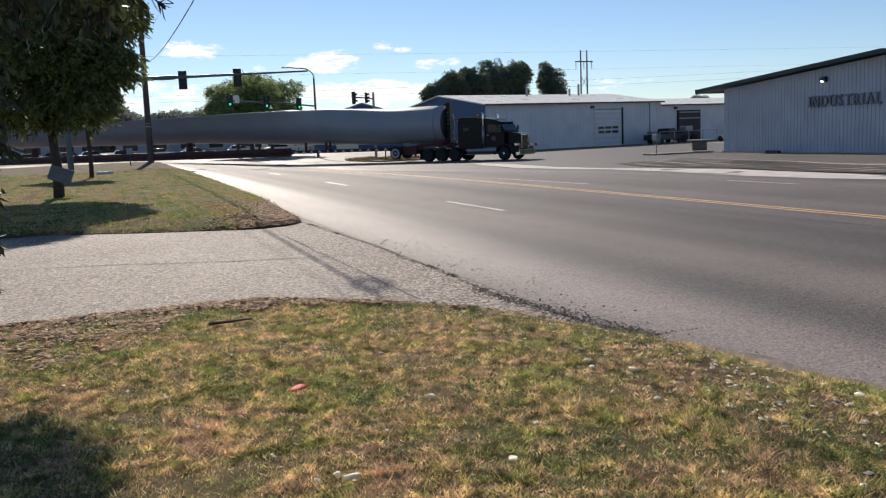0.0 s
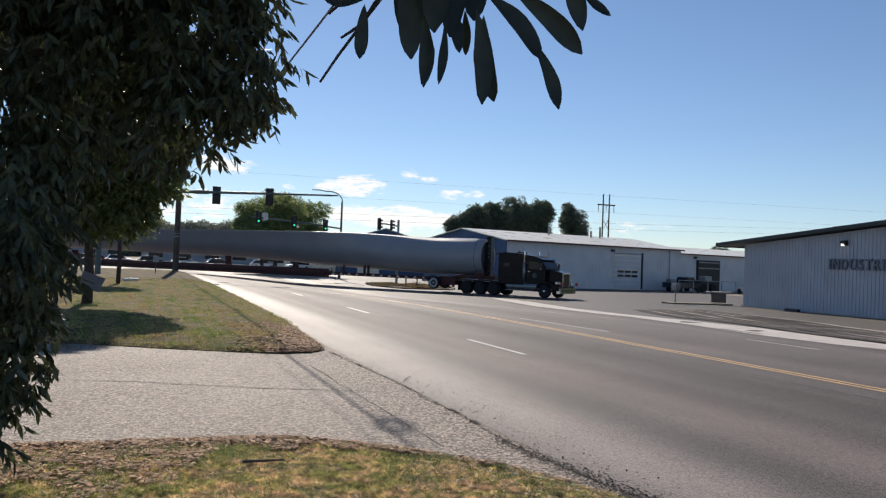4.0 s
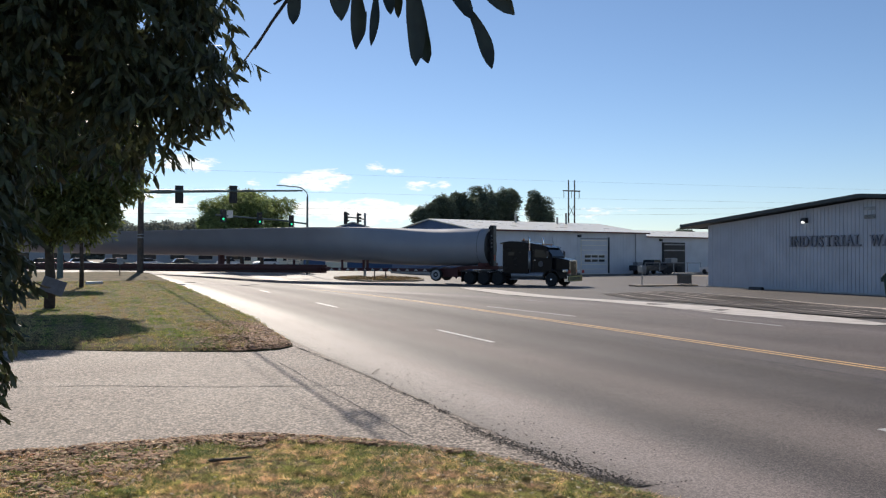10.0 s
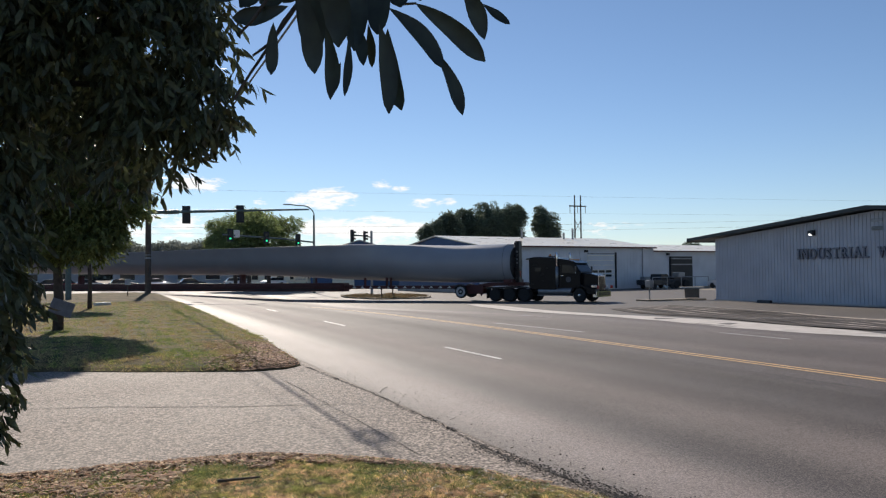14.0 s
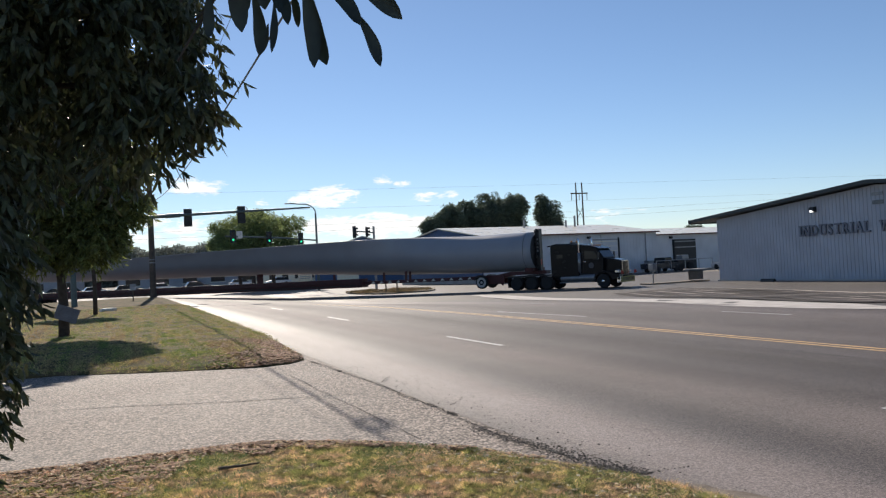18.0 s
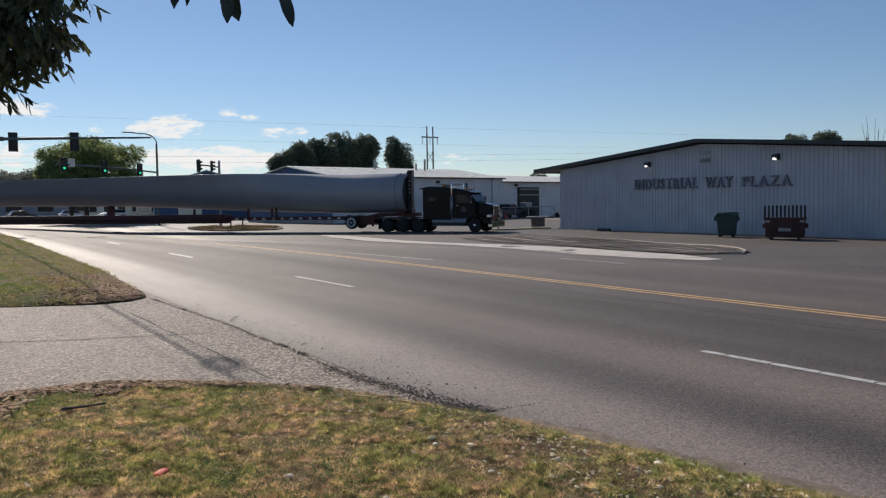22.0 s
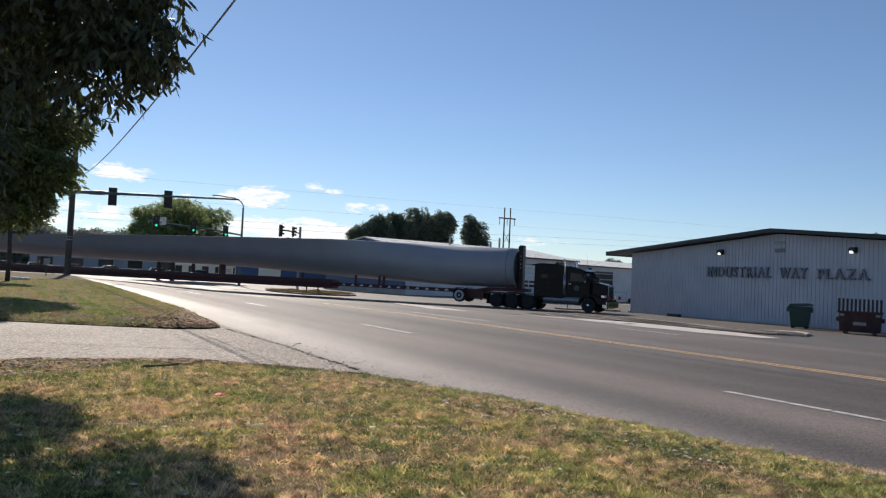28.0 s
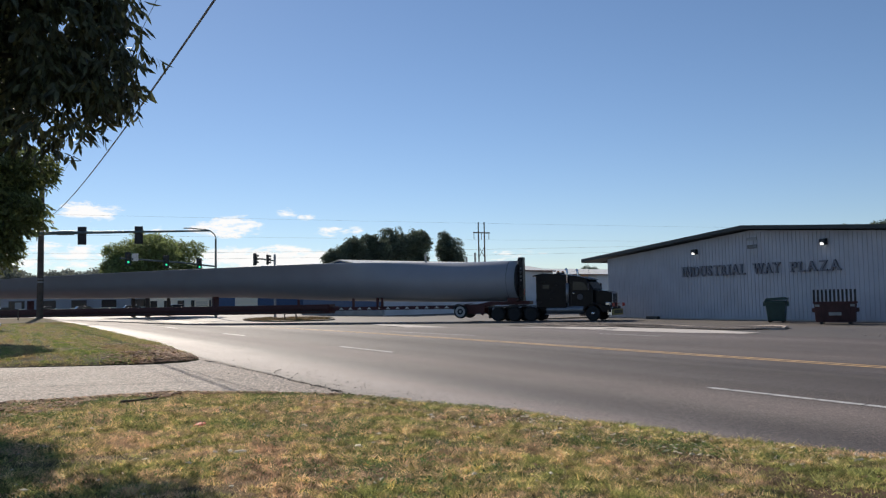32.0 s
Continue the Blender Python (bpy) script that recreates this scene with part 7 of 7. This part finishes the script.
def bed_kerb():
    """Low pale concrete kerb round the tip and the far rim of the bed."""
    line = bed_line(0.0, 0.0)[2:0:-1] + [(21.1, 16.45)] + bed_line(1.02, 0.0)[1:22]
    vs, fs = [], []
    for i, (x, y) in enumerate(line):
        a, b = line[max(0, i - 1)], line[min(len(line) - 1, i + 1)]
        d = Vector((b[1] - a[1], a[0] - b[0], 0)).normalized() * 0.038
        z = rise(x, y)
        for u, h in ((-1.0, -0.05), (-0.9, 0.05), (-0.6, 0.06), (0.6, 0.06), (0.9, 0.05), (1.0, -0.05)):
            vs.append((x + d.x * u, y + d.y * u, z + h))
        if i:
            n = 6 * i
            fs += [(n - 6 + k, n - 5 + k, n + 1 + k, n + k) for k in range(5)]
    fs += [tuple(range(6)), tuple(range(len(vs) - 1, len(vs) - 7, -1))]
    return tagged(new("bed_kerb", mesh_from("bed_kerb", vs, fs, M_SEAL)), "low pale concrete kerb round the dark bed", "kerb", kind="structure")


bed_kerb()
dust = sheet("dust_patch", steps(-8, 9.6, 20), lambda y: 20.6 + 1.6 * clamp01((y - 6) / 3) + 0.4 * math.sin(y * 1.3), lambda y: 25.5 - 2.6 * clamp01((y - 6) / 3.6) ** 2 + 0.5 * math.sin(y * 0.9), 8, M_SOIL, 0.012, lump=0.02)
tagged(dust, "dusty tan dirt patch beside the yard", "dirt", kind="structure")
kerb = tagged(part("kerb", extrude_outline([(18.06, -0.05), (18.08, 0.055), (18.22, 0.06), (18.26, -0.05)], "y", -30, 8.4, 0.01), M_CRACK, None), "dark kerb along the far side of the road", "kerb", kind="structure")


M_RUBBLE = mat("dusty_rubble", (0.26, 0.225, 0.185), 0.9, vary=0.3, scale=10, island=0.4)


def dirt_spot(r):
    y = r.uniform(2, 12.5)
    x = 18.6 + 5.2 * r.random()
    return x, y, rise(x, y) + 0.02


def straw_patch(r):
    y = r.uniform(-4, 9.5)
    x = 20.5 + 5.5 * r.random()
    return None if noise.noise((x * 0.5, y * 0.5, 5.0)) < -0.05 else (x, y, rise(x, y) + 0.03)


scatter("straw_bits", 1800, 27, straw_patch, 0.03, 0.12, M_RUBBLE, "pale straw and chips strewn on the dusty patch", "leaf litter")
scatter("rubble", 260, 9, dirt_spot, 0.03, 0.3, M_RUBBLE, "pale broken stones on the dusty patch", "gravel")

# small things on the verge
mark = thing("marker_sign", (1.35, 71.0, 0.06), "small grey marker sign on a thin post", "sign")
part("post", tube((0, 0, 0), (0, 0, 1.0), 0.04), M_WOOD, mark)
part("plate", box((0, -0.05, 1.2), (0.45, 0.05, 0.5), 0.01), M_GREYSHED, mark)
M_BOARD = mat("dull_grey_board", (0.17, 0.17, 0.19), 0.7, vary=0.3)
board = thing("leaning_board", (-1.45, 27.13, 0.1), "grey sheet of board fixed askew to the tree trunk", "board", turn=-8)
b_ob = part("sheet", box((0, 0, 0.42), (0.66, 0.02, 0.44), 0.006), M_BOARD, board)
b_ob.matrix_basis = pose(0, 0, 0.34, -8, 20, 0)
blk = thing("white_block", (-0.35, 49.0, 0.08), "short white painted block on the verge", "block", turn=30)
part("block", box((0, 0, 0.12), (0.9, 0.22, 0.24), 0.02), M_WHITE, blk)
isl = tagged(sheet("grass_island", steps(71, 84, 12), lambda y: 21.5 + 1.0 * math.sin((y - 71) / 13 * 3.14) * -1 + 0.6, lambda y: 26.5 + 2.6 * math.sin((y - 71) / 13 * 3.14), 8, M_SOIL, 0.12, skirt=0.16, lump=0.05), "dry grass traffic island with a kerb", "grass", kind="structure")
for x, y in ((23.2, 73.5), (24.6, 74.5), (25.1, 76.0)):
    sp = thing("sign_post", (x, y, rise(x, y) + 0.12), "short dark post on the traffic island", "post", "posts on the island")
    part("post", tube((0, 0, -0.1), (0, 0, 0.85), 0.06), M_WOOD, sp)


def on_island(r):
    y = r.uniform(71.3, 83.6)
    k = math.sin((y - 71) / 13 * 3.14)
    x = r.uniform(22.3 - k, 26.3 + 2.5 * k)
    if noise.noise((x * 0.8, y * 0.8, 4.0)) < -0.1:
        return None
    return x, y, rise(x, y) + 0.11, 0.4 + 1.2 * clamp01(noise.noise((x * 0.6, y * 0.6, 9.0)) + 0.4)


M_WEED = grass_mat("dry_weed_blades", (0.15, 0.1, 0.06), (0.24, 0.17, 0.09), (0.13, 0.1, 0.055), (0.07, 0.075, 0.03), 0.3)
blades("island_weeds", 9000, 21, on_island, 0.17, 0.03, "dry weeds and tufts on the traffic island", 10, 0.2, M_WEED)


# gusts on the hanging branch: time and shift
GUSTS = [(0, 0, 0, 0), (3, -0.017, 0.006, 0.015), (3.5, -0.024, 0.009, -0.017), (4, -0.002, 0.001, -0.008), (4.5, -0.007, 0.002, 0.011), (6.5, 0.004, -0.002, 0.009), (7, 0.006, -0.002, 0.002), (7.5, -0.008, 0.003, 0.0),
         (8, -0.003, 0.001, 0.008), (8.5, 0.006, -0.002, -0.01), (9, -0.001, 0.0, -0.005), (9.5, -0.002, 0.001, 0.003), (10, 0.022, -0.009, 0.023), (10.5, 0.01, -0.004, 0.004), (11, -0.009, 0.003, -0.002), (11.5, -0.004, 0.002, -0.008),
         (12, -0.006, 0.003, -0.018), (12.5, -0.01, 0.004, -0.004), (13, 0.003, -0.001, 0.003), (14, -0.005, 0.002, 0.005), (14.5, -0.003, 0.001, 0.0), (16.5, 0.006, -0.002, 0.002), (17, 0.001, 0, 0.004), (17.5, 0.002, 0, 0),
         (18, 0.016, -0.007, 0.012), (18.5, 0.005, -0.002, -0.004), (19, 0.011, -0.005, 0.018), (19.5, 0.028, -0.013, 0.003), (20.5, 0.004, -0.002, 0), (21, 0.019, -0.009, 0.015), (21.5, 0.005, -0.002, 0.014), (22, 0.005, -0.002, 0.016),
         (23, -0.002, 0.002, 0.02), (23.5, 0, 0.003, 0.035), (24, 0.016, -0.005, 0.027), (24.5, 0.003, 0, 0.01), (26.5, 0.06, -0.03, 0.0), (27, 0.07, -0.033, -0.03), (28, 0.07, -0.03, -0.03), (30, 0.065, -0.03, -0.04), (31, 0.062, -0.028, -0.098), (32, 0.06, -0.03, -0.05)]


def motions():
    """The lorry creeps forward on an even course; its trailer and load swing slowly into line."""
    h = Vector((math.sin(radians(TRACTOR_AZ)), math.cos(radians(TRACTOR_AZ))))
    ts = [i * 1.0 for i in range(33)]
    tractor_rows, trailer_rows, blade_rows, gone = [], [], [], []
    start = kingpin(0)
    for t in ts:
        k = kingpin(t)
        gone.append((k - start).dot(h))
        tractor_rows.append((t, pose(k.x, k.y, GROUND_T, 0, 0, 90 - TRACTOR_AZ)))
        m = pose(k.x, k.y, GROUND_T, 0, 0, 90 - (137.0 + 3.0 * t / 32))
        trailer_rows.append((t, m))
        blade_rows.append((t, m))
    walk(branch, [(t, pose(x, y, z)) for t, x, y, z in GUSTS])
    walk(tractor, tractor_rows)
    walk(trailer, trailer_rows)
    walk(blade, blade_rows)
    for w in tractor_wheels:
        base = w.matrix_basis.copy()
        flip = -1 if base.to_3x3()[0][0] < 0 else 1
        walk(w, [(t, base @ pose(0, 0, 0, 0, math.degrees(g / 0.52) * flip, 0)) for t, g in zip(ts, gone)])


motions()
